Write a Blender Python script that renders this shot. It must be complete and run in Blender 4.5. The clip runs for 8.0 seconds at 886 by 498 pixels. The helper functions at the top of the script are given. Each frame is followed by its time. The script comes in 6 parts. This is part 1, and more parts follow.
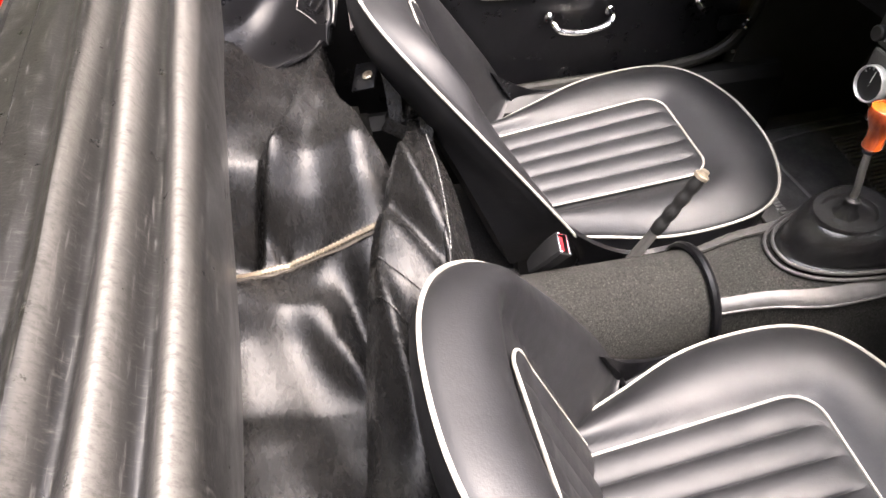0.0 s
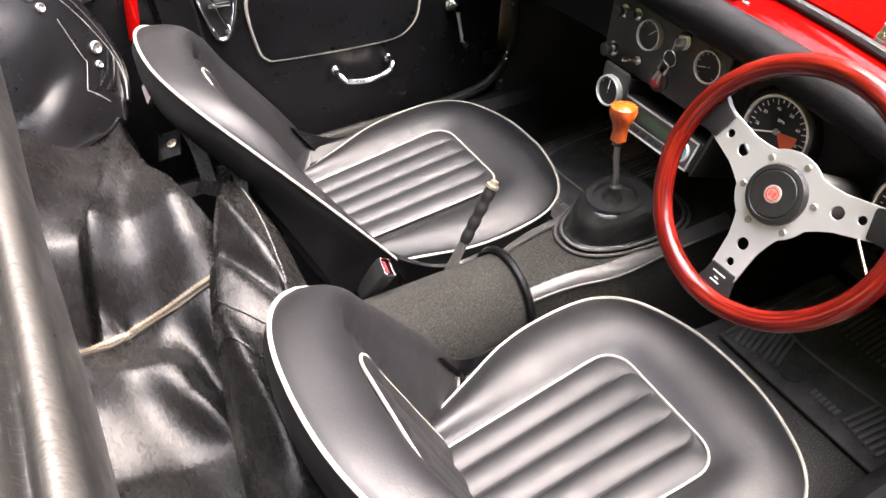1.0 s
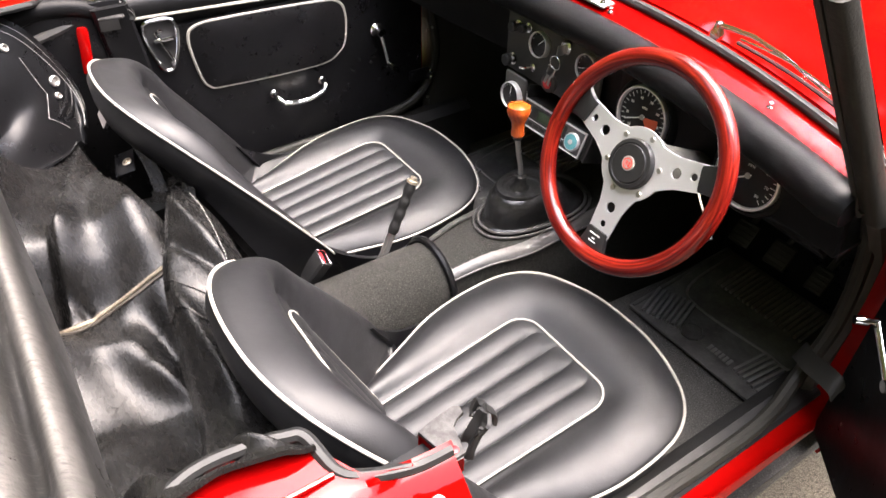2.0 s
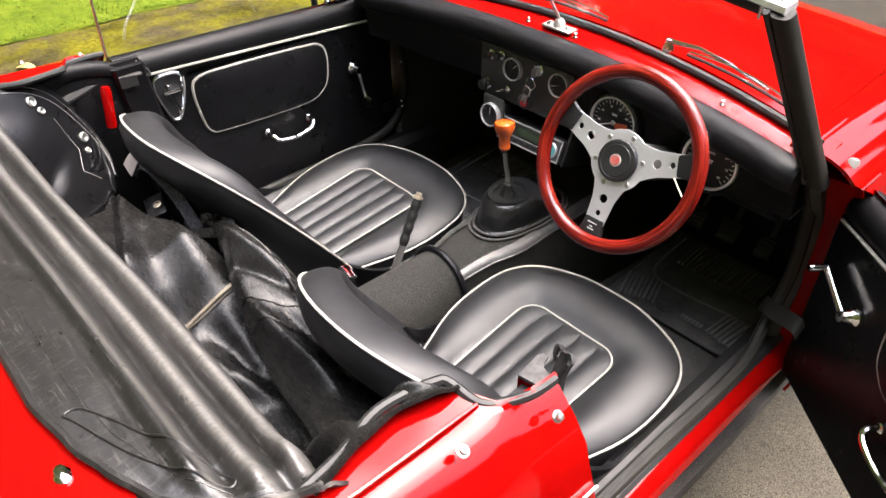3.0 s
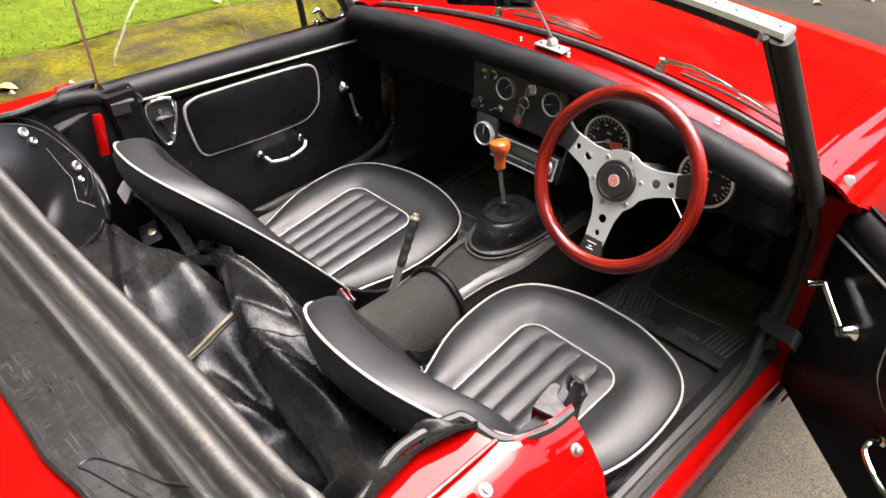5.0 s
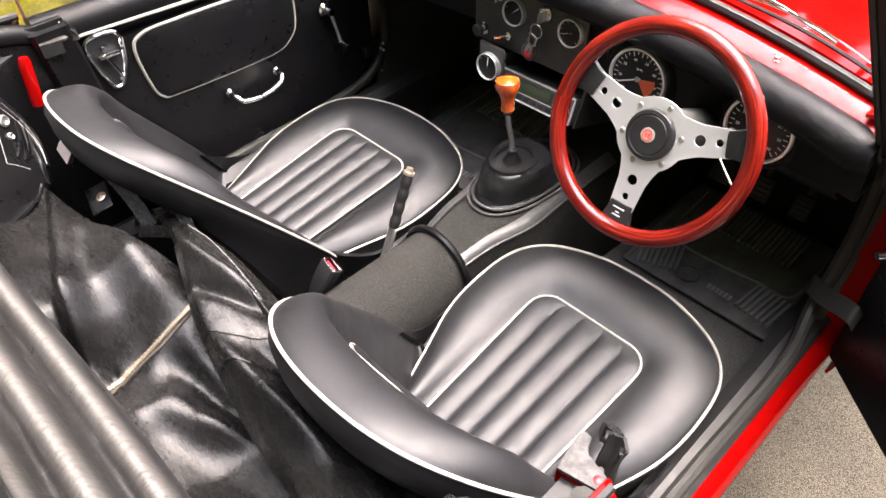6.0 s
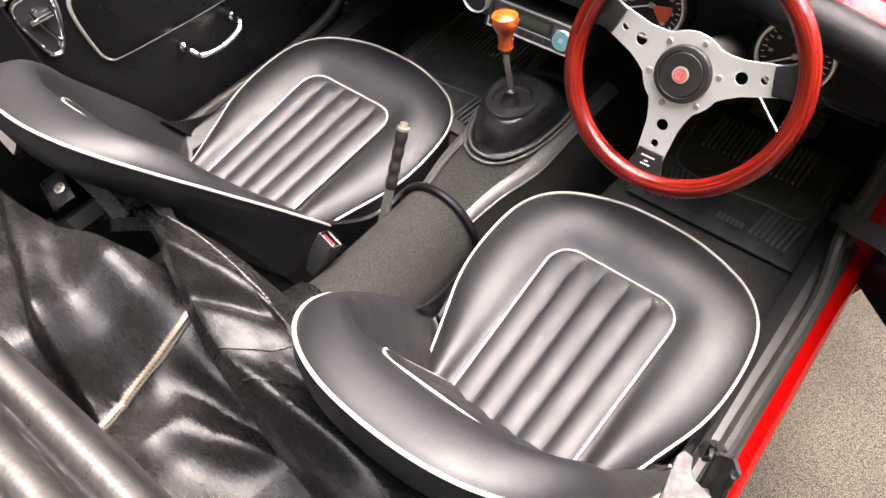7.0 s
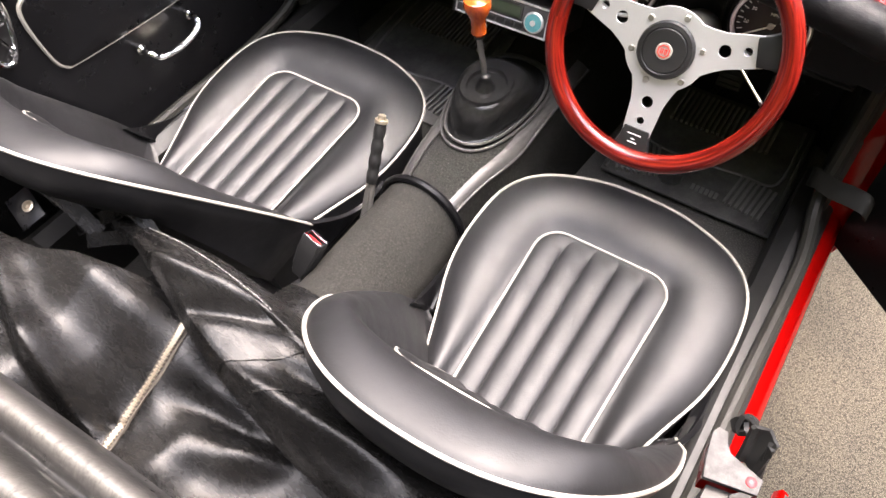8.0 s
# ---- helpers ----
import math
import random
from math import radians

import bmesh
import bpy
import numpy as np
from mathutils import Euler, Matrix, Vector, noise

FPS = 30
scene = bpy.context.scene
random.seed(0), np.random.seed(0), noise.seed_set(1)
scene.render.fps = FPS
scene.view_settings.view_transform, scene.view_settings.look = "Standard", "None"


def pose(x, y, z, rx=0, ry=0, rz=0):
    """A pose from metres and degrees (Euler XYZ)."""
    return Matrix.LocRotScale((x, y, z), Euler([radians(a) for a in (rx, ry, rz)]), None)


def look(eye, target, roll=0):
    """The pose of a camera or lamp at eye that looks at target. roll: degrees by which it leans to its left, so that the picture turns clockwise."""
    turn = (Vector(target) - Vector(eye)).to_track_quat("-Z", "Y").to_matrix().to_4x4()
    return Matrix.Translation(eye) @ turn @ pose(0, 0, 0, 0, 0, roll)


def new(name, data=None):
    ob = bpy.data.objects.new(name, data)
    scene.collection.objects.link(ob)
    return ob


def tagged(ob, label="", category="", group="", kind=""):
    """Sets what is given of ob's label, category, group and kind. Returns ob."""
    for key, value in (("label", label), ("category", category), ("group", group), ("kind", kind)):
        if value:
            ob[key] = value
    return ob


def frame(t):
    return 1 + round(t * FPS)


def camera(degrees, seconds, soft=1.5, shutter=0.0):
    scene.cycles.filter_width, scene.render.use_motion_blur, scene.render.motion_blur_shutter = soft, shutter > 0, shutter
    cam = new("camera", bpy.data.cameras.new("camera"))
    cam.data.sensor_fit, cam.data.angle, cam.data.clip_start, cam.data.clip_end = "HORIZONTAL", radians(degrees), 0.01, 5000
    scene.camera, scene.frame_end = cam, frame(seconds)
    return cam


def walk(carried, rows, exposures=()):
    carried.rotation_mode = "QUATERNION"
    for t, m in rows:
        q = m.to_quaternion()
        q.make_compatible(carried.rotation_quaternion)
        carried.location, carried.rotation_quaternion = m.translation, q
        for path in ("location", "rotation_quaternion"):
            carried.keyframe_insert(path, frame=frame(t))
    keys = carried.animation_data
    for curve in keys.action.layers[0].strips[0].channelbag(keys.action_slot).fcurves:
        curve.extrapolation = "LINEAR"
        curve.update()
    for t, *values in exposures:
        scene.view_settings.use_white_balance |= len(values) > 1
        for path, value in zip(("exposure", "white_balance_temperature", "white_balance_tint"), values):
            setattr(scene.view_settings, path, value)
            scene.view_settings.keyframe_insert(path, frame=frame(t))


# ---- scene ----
cam = camera(62.7, 8.0)
PATH = [
    (0, (0.606, -0.209, 1.258), (-0.705, 0.086, -0.194), 0.1),
    (0.3, (0.567, -0.219, 1.286), (-0.329, 0.03, 0.294), -1.76),
    (0.5, (0.567, -0.224, 1.291), (-0.748, 0.267, -0.134), -0.5),
    (0.7, (0.609, -0.227, 1.305), (-0.279, 0.188, 0.362), 0.93),
    (1, (0.692, -0.245, 1.294), (-0.56, 0.534, -0.057), 2.8),
    (1.2, (0.753, -0.259, 1.304), (-0.086, 0.3, 0.391), 2.6),
    (1.5, (0.821, -0.253, 1.325), (-0.426, 0.583, 0.004), 2.1),
    (1.7, (0.855, -0.244, 1.334), (-0.414, 0.591, 0.033), 1.6),
    (2.8, (0.91, -0.478, 1.409), (-0.271, 0.562, 0.174), -1.1),
    (3, (0.915, -0.512, 1.428), (-0.253, 0.555, 0.204), -0.4),
    (3.2, (0.921, -0.519, 1.44), (0.129, 0.217, 0.614), -0.07),
    (3.5, (0.92, -0.543, 1.451), (-0.238, 0.602, 0.289), 0.6),
    (4, (0.913, -0.546, 1.452), (-0.232, 0.619, 0.298), 0.5),
    (4.5, (0.903, -0.544, 1.458), (-0.245, 0.597, 0.283), -0.1),
    (4.7, (0.899, -0.542, 1.458), (-0.248, 0.589, 0.273), -0.3),
    (5.8, (0.755, -0.393, 1.411), (-0.316, 0.615, 0.055), -1.8),
    (6, (0.718, -0.354, 1.4), (-0.311, 0.626, -0.007), -1.9),
    (6.5, (0.625, -0.31, 1.382), (-0.293, 0.625, -0.129), -3.0),
    (7, (0.557, -0.313, 1.384), (-0.26, 0.61, -0.191), -3.5),
    (7.5, (0.526, -0.327, 1.382), (-0.218, 0.605, -0.223), -3.3),
    (8, (0.502, -0.335, 1.38), (-0.194, 0.639, -0.222), -2.9),
]
walk(cam, [(t, look(eye, target, roll)) for t, eye, target, roll in PATH], [(0, 2.80, 6500, 16), (1.5, 2.90, 6500, 16), (3, 2.4, 6340, 13), (4.7, 2.35, 6340, 13), (6, 2.76, 6500, 16), (8, 2.77, 6500, 16)])

# ---- light ----
world = bpy.data.worlds.new("overcast_sky")
scene.world = world
world.use_nodes = True
wn = world.node_tree.nodes
sky = wn.new("ShaderNodeTexSky")
sky.sky_type = "NISHITA"
sky.sun_disc = False
sky.sun_elevation = radians(69)
sky.sun_rotation = radians(15)
sky.air_density, sky.dust_density, sky.ozone_density = 1.0, 8.0, 1.0
world.node_tree.links.new(sky.outputs[0], wn["Background"].inputs[0])
wn["Background"].inputs[1].default_value = 0.15

sun_data = bpy.data.lights.new("sun", "SUN")
sun_data.energy, sun_data.angle, sun_data.color = 1.7, radians(66), (1.0, 0.97, 0.94)
sun = new("sun", sun_data)
sun.matrix_world = look((0.7, 0.9, 5.0), (0, 0, 0))


# ---- materials ----
def mat(name, color, rough=0.5, metal=0.0, coat=0.0, spec=0.5):
    m = bpy.data.materials.new(name)
    m.use_nodes = True
    b = m.node_tree.nodes["Principled BSDF"]
    b.inputs["Base Color"].default_value = (*color, 1)
    b.inputs["Roughness"].default_value = rough
    b.inputs["Metallic"].default_value = metal
    b.inputs["Coat Weight"].default_value = coat
    b.inputs["Coat Roughness"].default_value = 0.04
    b.inputs["Specular IOR Level"].default_value = spec
    return m


def coords(m, scale=(1, 1, 1)):
    nt = m.node_tree
    tc, mp = nt.nodes.new("ShaderNodeTexCoord"), nt.nodes.new("ShaderNodeMapping")
    mp.inputs["Scale"].default_value = scale
    nt.links.new(tc.outputs["Object"], mp.inputs[0])
    return mp.outputs[0]


def noise_tex(m, scale, detail=4.0, rough=0.6, stretch=(1, 1, 1), distort=0.0):
    n = m.node_tree.nodes.new("ShaderNodeTexNoise")
    n.inputs["Scale"].default_value, n.inputs["Detail"].default_value = scale, detail
    n.inputs["Roughness"].default_value, n.inputs["Distortion"].default_value = rough, distort
    m.node_tree.links.new(coords(m, stretch), n.inputs["Vector"])
    return n.outputs["Fac"]


def cells(m, scale, feature="F1", stretch=(1, 1, 1)):
    n = m.node_tree.nodes.new("ShaderNodeTexVoronoi")
    n.feature = feature
    n.inputs["Scale"].default_value = scale
    m.node_tree.links.new(coords(m, stretch), n.inputs["Vector"])
    return n.outputs["Distance"]


def ramp(m, fac, stops):
    r = m.node_tree.nodes.new("ShaderNodeValToRGB")
    e = r.color_ramp.elements
    while len(e) < len(stops):
        e.new(0.5)
    for el, (p, c) in zip(e, stops):
        el.position = p
        el.color = (*c, 1) if isinstance(c, tuple) else (c, c, c, 1)
    m.node_tree.links.new(fac, r.inputs[0])
    return r.outputs[0]


def mix(m, fac, a, b, kind="MIX"):
    n = m.node_tree.nodes.new("ShaderNodeMix")
    n.data_type, n.blend_type = "RGBA", kind
    for k, v in ((0, fac), (6, a), (7, b)):
        if isinstance(v, (int, float)):
            n.inputs[k].default_value = v if k == 0 else (v, v, v, 1)
        elif isinstance(v, tuple):
            n.inputs[k].default_value = (*v, 1)
        else:
            m.node_tree.links.new(v, n.inputs[k])
    return n.outputs[2]


def put(m, socket, out):
    m.node_tree.links.new(out, m.node_tree.nodes["Principled BSDF"].inputs[socket])
    return m


def bumps(m, heights):
    """heights: (socket, strength, metres)."""
    nt, last = m.node_tree, None
    for h, strength, far in heights:
        b = nt.nodes.new("ShaderNodeBump")
        b.inputs["Strength"].default_value, b.inputs["Distance"].default_value = strength, far
        nt.links.new(h, b.inputs["Height"])
        if last:
            nt.links.new(last, b.inputs["Normal"])
        last = b.outputs[0]
    nt.links.new(last, nt.nodes["Principled BSDF"].inputs["Normal"])
    return m


def leather(name, color, rough, grain=0.25):
    m = mat(name, color, rough)
    put(m, "Base Color", ramp(m, noise_tex(m, 9), [(0.3, tuple(c * 0.75 for c in color)), (0.75, tuple(c * 1.35 for c in color))]))
    put(m, "Roughness", ramp(m, noise_tex(m, 24, 8, 0.7), [(0.25, rough - 0.08), (0.75, rough + 0.10)]))
    return bumps(m, [(noise_tex(m, 420, 3, 0.6), grain * 1.3, 0.0009), (noise_tex(m, 22, 3), 0.2, 0.004)])


SEAT = leather("seat_vinyl", (0.0075, 0.0075, 0.0082), 0.48, 0.20)
SEAT.node_tree.nodes["Principled BSDF"].inputs["Specular IOR Level"].default_value = 0.46
TRIM = leather("trim_vinyl", (0.0045, 0.0045, 0.005), 0.30, 0.12)
TRIM.node_tree.nodes["Principled BSDF"].inputs["Specular IOR Level"].default_value = 0.26
PAD = leather("dash_pad_vinyl", (0.006, 0.006, 0.0064), 0.40, 0.3)
PAD.node_tree.nodes["Principled BSDF"].inputs["Specular IOR Level"].default_value = 0.14
HOOD = mat("hood_vinyl", (0.013, 0.012, 0.012), 0.33, spec=0.34)
put(HOOD, "Base Color", ramp(HOOD, noise_tex(HOOD, 12, 6, 0.7), [(0.3, (0.004, 0.004, 0.004)), (0.75, (0.011, 0.0105, 0.010))]))
put(HOOD, "Roughness", ramp(HOOD, noise_tex(HOOD, 55, 8, 0.75, (1, 2.5, 1), 0.8), [(0.34, 0.19), (0.66, 0.34)]))
bumps(HOOD, [(noise_tex(HOOD, 520, 4, 0.65, (1, 2.2, 1), 0.7), 0.42, 0.0009), (noise_tex(HOOD, 70, 4, 0.55, (1, 2, 1)), 0.14, 0.0018)])
WORN = mat("worn_cover_vinyl", (0.012, 0.0115, 0.011), 0.34)
put(WORN, "Base Color", mix(WORN, ramp(WORN, noise_tex(WORN, 60, 8, 0.75, (5, 1, 1), 0.25), [(0.53, 0.0), (0.74, 1.0)]), (0.0075, 0.0072, 0.0068), (0.055, 0.053, 0.048)))
put(WORN, "Roughness", ramp(WORN, noise_tex(WORN, 25, 7, 0.7), [(0.3, 0.25), (0.7, 0.42)]))
for key, value in (("Sheen Weight", 0.015), ("Sheen Roughness", 0.45)):
    WORN.node_tree.nodes["Principled BSDF"].inputs[key].default_value = value
# scuffs and bright sheen painted along the fold crests, broken up by grain
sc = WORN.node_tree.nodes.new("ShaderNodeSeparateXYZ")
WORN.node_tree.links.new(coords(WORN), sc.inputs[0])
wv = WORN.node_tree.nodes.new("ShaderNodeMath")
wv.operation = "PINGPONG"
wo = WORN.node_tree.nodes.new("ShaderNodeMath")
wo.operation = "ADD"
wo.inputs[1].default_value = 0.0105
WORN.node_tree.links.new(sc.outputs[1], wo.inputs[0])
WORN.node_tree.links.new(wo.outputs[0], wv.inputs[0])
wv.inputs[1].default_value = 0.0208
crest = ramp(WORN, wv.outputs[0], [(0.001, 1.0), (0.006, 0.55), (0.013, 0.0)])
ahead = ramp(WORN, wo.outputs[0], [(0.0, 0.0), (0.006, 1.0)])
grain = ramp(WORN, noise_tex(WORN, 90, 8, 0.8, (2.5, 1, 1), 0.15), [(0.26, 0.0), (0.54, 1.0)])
scuff_sheen = mix(WORN, 1.0, mix(WORN, 1.0, crest, ahead, "MULTIPLY"), grain, "MULTIPLY")
worn_base = WORN.node_tree.nodes["Principled BSDF"].inputs["Base Color"].links[0].from_socket
hair = ramp(WORN, noise_tex(WORN, 420, 3, 0.6, (0.06, 1.0, 0.6), 0.25), [(0.60, 0.0), (0.68, 0.35), (0.82, 0.5)])
worn_base = mix(WORN, hair, worn_base, (0.10, 0.096, 0.09))
put(WORN, "Base Color", mix(WORN, scuff_sheen, worn_base, (0.13, 0.124, 0.114)))
bumps(WORN, [(noise_tex(WORN, 320, 3), 0.25, 0.001), (noise_tex(WORN, 26, 5, 0.6, (0.4, 1.4, 1)), 0.15, 0.005)])
UNDER = leather("hood_underside", (0.007, 0.007, 0.007), 0.75, 0.3)
UNDER.node_tree.nodes["Principled BSDF"].inputs["Specular IOR Level"].default_value = 0.05
# raised grey: makes up in colour for light missing in the footwell
SIDEVINYL = leather("lifted_side_vinyl", (0.035, 0.034, 0.031), 0.6, 0.3)
GROMMET = leather("grey_rubber", (0.22, 0.23, 0.21), 0.6, 0.2)
BIND = leather("worn_binding_vinyl", (0.045, 0.043, 0.041), 0.36, 0.35)
GAITER = leather("gaiter_rubber", (0.010, 0.010, 0.010), 0.20, 0.5)
bumps(GAITER, [(cells(GAITER, 520), 0.22, 0.001), (noise_tex(GAITER, 30, 3), 0.2, 0.003)])
PIPE = leather("cream_piping", (0.30, 0.285, 0.25), 0.45, 0.15)
RED = mat("red_paint", (0.235, 0.0009, 0.0008), 0.5, 0.0, 0.65, 0.0)
bumps(RED, [(noise_tex(RED, 120, 2), 0.03, 0.001), (noise_tex(RED, 9, 3), 0.10, 0.006)])
put(RED, "Coat Roughness", ramp(RED, noise_tex(RED, 6, 6, 0.7), [(0.35, 0.02), (0.7, 0.13)]))
# mottling puts part of the bonnet's blotchy reflections into the paint colour
put(RED, "Base Color", ramp(RED, noise_tex(RED, 3.5, 5, 0.65), [(0.3, (0.175, 0.0008, 0.0008)), (0.7, (0.245, 0.0016, 0.0008))]))
BLACKP = leather("black_crackle_paint", (0.045, 0.044, 0.042), 0.5, 0.5)
RUBBER = leather("black_rubber", (0.008, 0.008, 0.0076), 0.55, 0.2)
MATR = leather("rubber_mat", (0.085, 0.081, 0.074), 0.40, 0.35)
put(MATR, "Base Color", mix(MATR, ramp(MATR, noise_tex(MATR, 14, 7, 0.75), [(0.38, 0.0), (0.7, 1.0)]), (0.068, 0.065, 0.059), mix(MATR, ramp(MATR, noise_tex(MATR, 380, 4, 0.8), [(0.60, 0.0), (0.70, 1.0)]), (0.165, 0.157, 0.141), (0.40, 0.38, 0.34))))
# paler copy of the mat rubber: the ribs' sheen put into the colour
RIBR = leather("sheen_rubber_ribs", (0.21, 0.20, 0.183), 0.45, 0.2)
WEATHERED = leather("weathered_rubber", (0.018, 0.0175, 0.015), 0.5, 0.5)
WEATHERED.node_tree.nodes["Principled BSDF"].inputs["Specular IOR Level"].default_value = 0.25
THREAD = mat("grey_thread", (0.30, 0.292, 0.277), 0.8)
DARKTHREAD = mat("charcoal_thread", (0.035, 0.034, 0.033), 0.7)
LINING = leather("pale_lining", (0.32, 0.28, 0.26), 0.7, 0.3)
DARKSILVER = mat("dark_silver_plastic", (0.075, 0.075, 0.078), 0.35, 0.4)
PRIMER = mat("chipped_grey_paint", (0.30, 0.28, 0.27), 0.6, 0.0)
put(PRIMER, "Base Color", ramp(PRIMER, noise_tex(PRIMER, 70, 6, 0.7), [(0.4, (0.012, 0.011, 0.010)), (0.5, (0.03, 0.028, 0.027)), (0.68, (0.07, 0.067, 0.064)), (0.72, (0.16, 0.004, 0.004))]))
CHROME = mat("chrome", (0.82, 0.82, 0.82), 0.09, 1.0)
put(CHROME, "Roughness", ramp(CHROME, noise_tex(CHROME, 60, 4), [(0.4, 0.05), (0.8, 0.2)]))
BEZEL = mat("worn_chrome", (0.90, 0.90, 0.89), 0.34, 0.75)
ORANGE = mat("orange_dial_paint", (0.65, 0.10, 0.03), 0.5)
ALU = mat("satin_aluminium", (0.80, 0.80, 0.80), 0.42, 0.8)
put(ALU, "Roughness", ramp(ALU, noise_tex(ALU, 200, 3, 0.6, (1, 8, 1)), [(0.3, 0.38), (0.7, 0.52)]))
STEEL = mat("dull_steel", (0.48, 0.47, 0.44), 0.42, 1.0)
CARPET = mat("charcoal_carpet", (0.03, 0.03, 0.029), 0.95, spec=0.1)
put(CARPET, "Base Color", ramp(CARPET, noise_tex(CARPET, 330, 5, 0.8), [(0.38, (0.009, 0.009, 0.008)), (0.60, (0.034, 0.033, 0.030)), (0.76, (0.12, 0.114, 0.102))]))
bumps(CARPET, [(noise_tex(CARPET, 330, 5, 0.8), 0.7, 0.003), (noise_tex(CARPET, 30, 3), 0.4, 0.006)])
DUSTY = mat("dusty_floor_carpet", (0.10, 0.096, 0.088), 0.95, spec=0.1)
put(DUSTY, "Base Color", mix(DUSTY, ramp(DUSTY, noise_tex(DUSTY, 7, 6, 0.7), [(0.38, 0.0), (0.68, 1.0)]),
    ramp(DUSTY, noise_tex(DUSTY, 330, 5, 0.8), [(0.38, (0.035, 0.034, 0.031)), (0.56, (0.09, 0.086, 0.078)), (0.68, (0.28, 0.27, 0.24))]),
    ramp(DUSTY, noise_tex(DUSTY, 330, 5, 0.8), [(0.38, (0.065, 0.062, 0.056)), (0.60, (0.15, 0.142, 0.128)), (0.72, (0.36, 0.345, 0.31))])))
bumps(DUSTY, [(noise_tex(DUSTY, 330, 5, 0.8), 0.4, 0.002)])
WOOD = mat("red_lacquered_wood", (0.2, 0.012, 0.006), 0.5, 0.0, 0.9, 0.05)
WOOD.node_tree.nodes["Principled BSDF"].inputs["Coat Roughness"].default_value = 0.06
PLASTIC = leather("black_plastic", (0.013, 0.013, 0.013), 0.42, 0.1)
DIAL = mat("dial_black", (0.006, 0.006, 0.006), 0.5)
MARK = mat("dial_marking", (0.88, 0.88, 0.84), 0.6)
REDMARK = mat("red_marking", (0.6, 0.03, 0.015), 0.5)
KNOB = mat("orange_lacquered_wood", (0.42, 0.055, 0.006), 0.2, 0.0, 1.0)
put(KNOB, "Base Color", ramp(KNOB, noise_tex(KNOB, 25, 5, 0.6, (3, 3, 1), 0.5), [(0.3, (0.25, 0.03, 0.004)), (0.7, (0.55, 0.10, 0.010))]))
GREENLCD = mat("dead_display", (0.035, 0.05, 0.03), 0.2)
TEAL = mat("teal_button", (0.10, 0.32, 0.34), 0.35)
BRASS = mat("zip_brass", (0.62, 0.54, 0.42), 0.38, 0.9)
TAPE = leather("zip_tape", (0.045, 0.038, 0.03), 0.8, 0.3)
GLASS = mat("clear_glass", (1, 1, 1), 0.0)
g = GLASS.node_tree
gb = g.nodes["Principled BSDF"]
gb.inputs["Transmission Weight"].default_value, gb.inputs["IOR"].default_value = 1.0, 1.06
SMEAR = mat("glass_scratch", (0.62, 0.62, 0.50), 0.7)
SMEAR.node_tree.nodes["Principled BSDF"].inputs["Alpha"].default_value = 0.16
WHITE = mat("white_marking", (0.75, 0.75, 0.73), 0.5)
# a dark reflection is put into the colour of the mirror glass
MIRROR = mat("dark_reflection_glass", (0.07, 0.07, 0.075), 0.03, 1.0)
REDPLASTIC = mat("red_plastic", (0.38, 0.010, 0.014), 0.4)

# wood grain that runs round the wheel rim
pol = WOOD.node_tree.nodes.new("ShaderNodeTexGradient")
pol.gradient_type = "RADIAL"
WOOD.node_tree.links.new(coords(WOOD), pol.inputs[0])
comb = WOOD.node_tree.nodes.new("ShaderNodeCombineXYZ")
WOOD.node_tree.links.new(pol.outputs["Fac"], comb.inputs[0])
sep = WOOD.node_tree.nodes.new("ShaderNodeSeparateXYZ")
WOOD.node_tree.links.new(coords(WOOD), sep.inputs[0])
lens_ = WOOD.node_tree.nodes.new("ShaderNodeVectorMath")
lens_.operation = "LENGTH"
WOOD.node_tree.links.new(coords(WOOD, (1, 1, 0)), lens_.inputs[0])
WOOD.node_tree.links.new(lens_.outputs["Value"], comb.inputs[1])
WOOD.node_tree.links.new(sep.outputs[2], comb.inputs[2])
mp = WOOD.node_tree.nodes.new("ShaderNodeMapping")
mp.inputs["Scale"].default_value = (14, 330, 330)
WOOD.node_tree.links.new(comb.outputs[0], mp.inputs[0])
wg = WOOD.node_tree.nodes.new("ShaderNodeTexNoise")
wg.inputs["Scale"].default_value, wg.inputs["Detail"].default_value = 1.0, 5.0
WOOD.node_tree.links.new(mp.outputs[0], wg.inputs["Vector"])
put(WOOD, "Base Color", ramp(WOOD, wg.outputs["Fac"], [(0.32, (0.045, 0.0015, 0.001)), (0.5, (0.105, 0.0035, 0.002)), (0.70, (0.20, 0.014, 0.006))]))

ASPHALT = mat("asphalt", (0.10, 0.098, 0.09), 0.9, spec=0.08)
stones = ramp(ASPHALT, cells(ASPHALT, 400), [(0.0, (0.205, 0.190, 0.160)), (0.34, (0.165, 0.153, 0.130)), (0.52, (0.115, 0.107, 0.092)), (0.75, (0.065, 0.061, 0.053))])
tone = ramp(ASPHALT, noise_tex(ASPHALT, 520, 5, 0.8), [(0.34, (0.40, 0.39, 0.38)), (0.52, (0.9, 0.88, 0.84)), (0.70, (1.75, 1.66, 1.50))])
stain = ramp(ASPHALT, noise_tex(ASPHALT, 1.6, 6), [(0.35, (0.55, 0.55, 0.54)), (0.65, (0.85, 0.83, 0.77))])
# the drive grows darker further ahead, over an uneven edge
ahead_of = ASPHALT.node_tree.nodes.new("ShaderNodeSeparateXYZ")
ASPHALT.node_tree.links.new(coords(ASPHALT, (0.1, 0.1, 0.1)), ahead_of.inputs[0])
far_tone = ramp(ASPHALT, mix(ASPHALT, 0.25, ahead_of.outputs[1], noise_tex(ASPHALT, 0.9, 5)), [(0.20, (1.0, 1.0, 1.0)), (0.36, (0.40, 0.40, 0.41))])
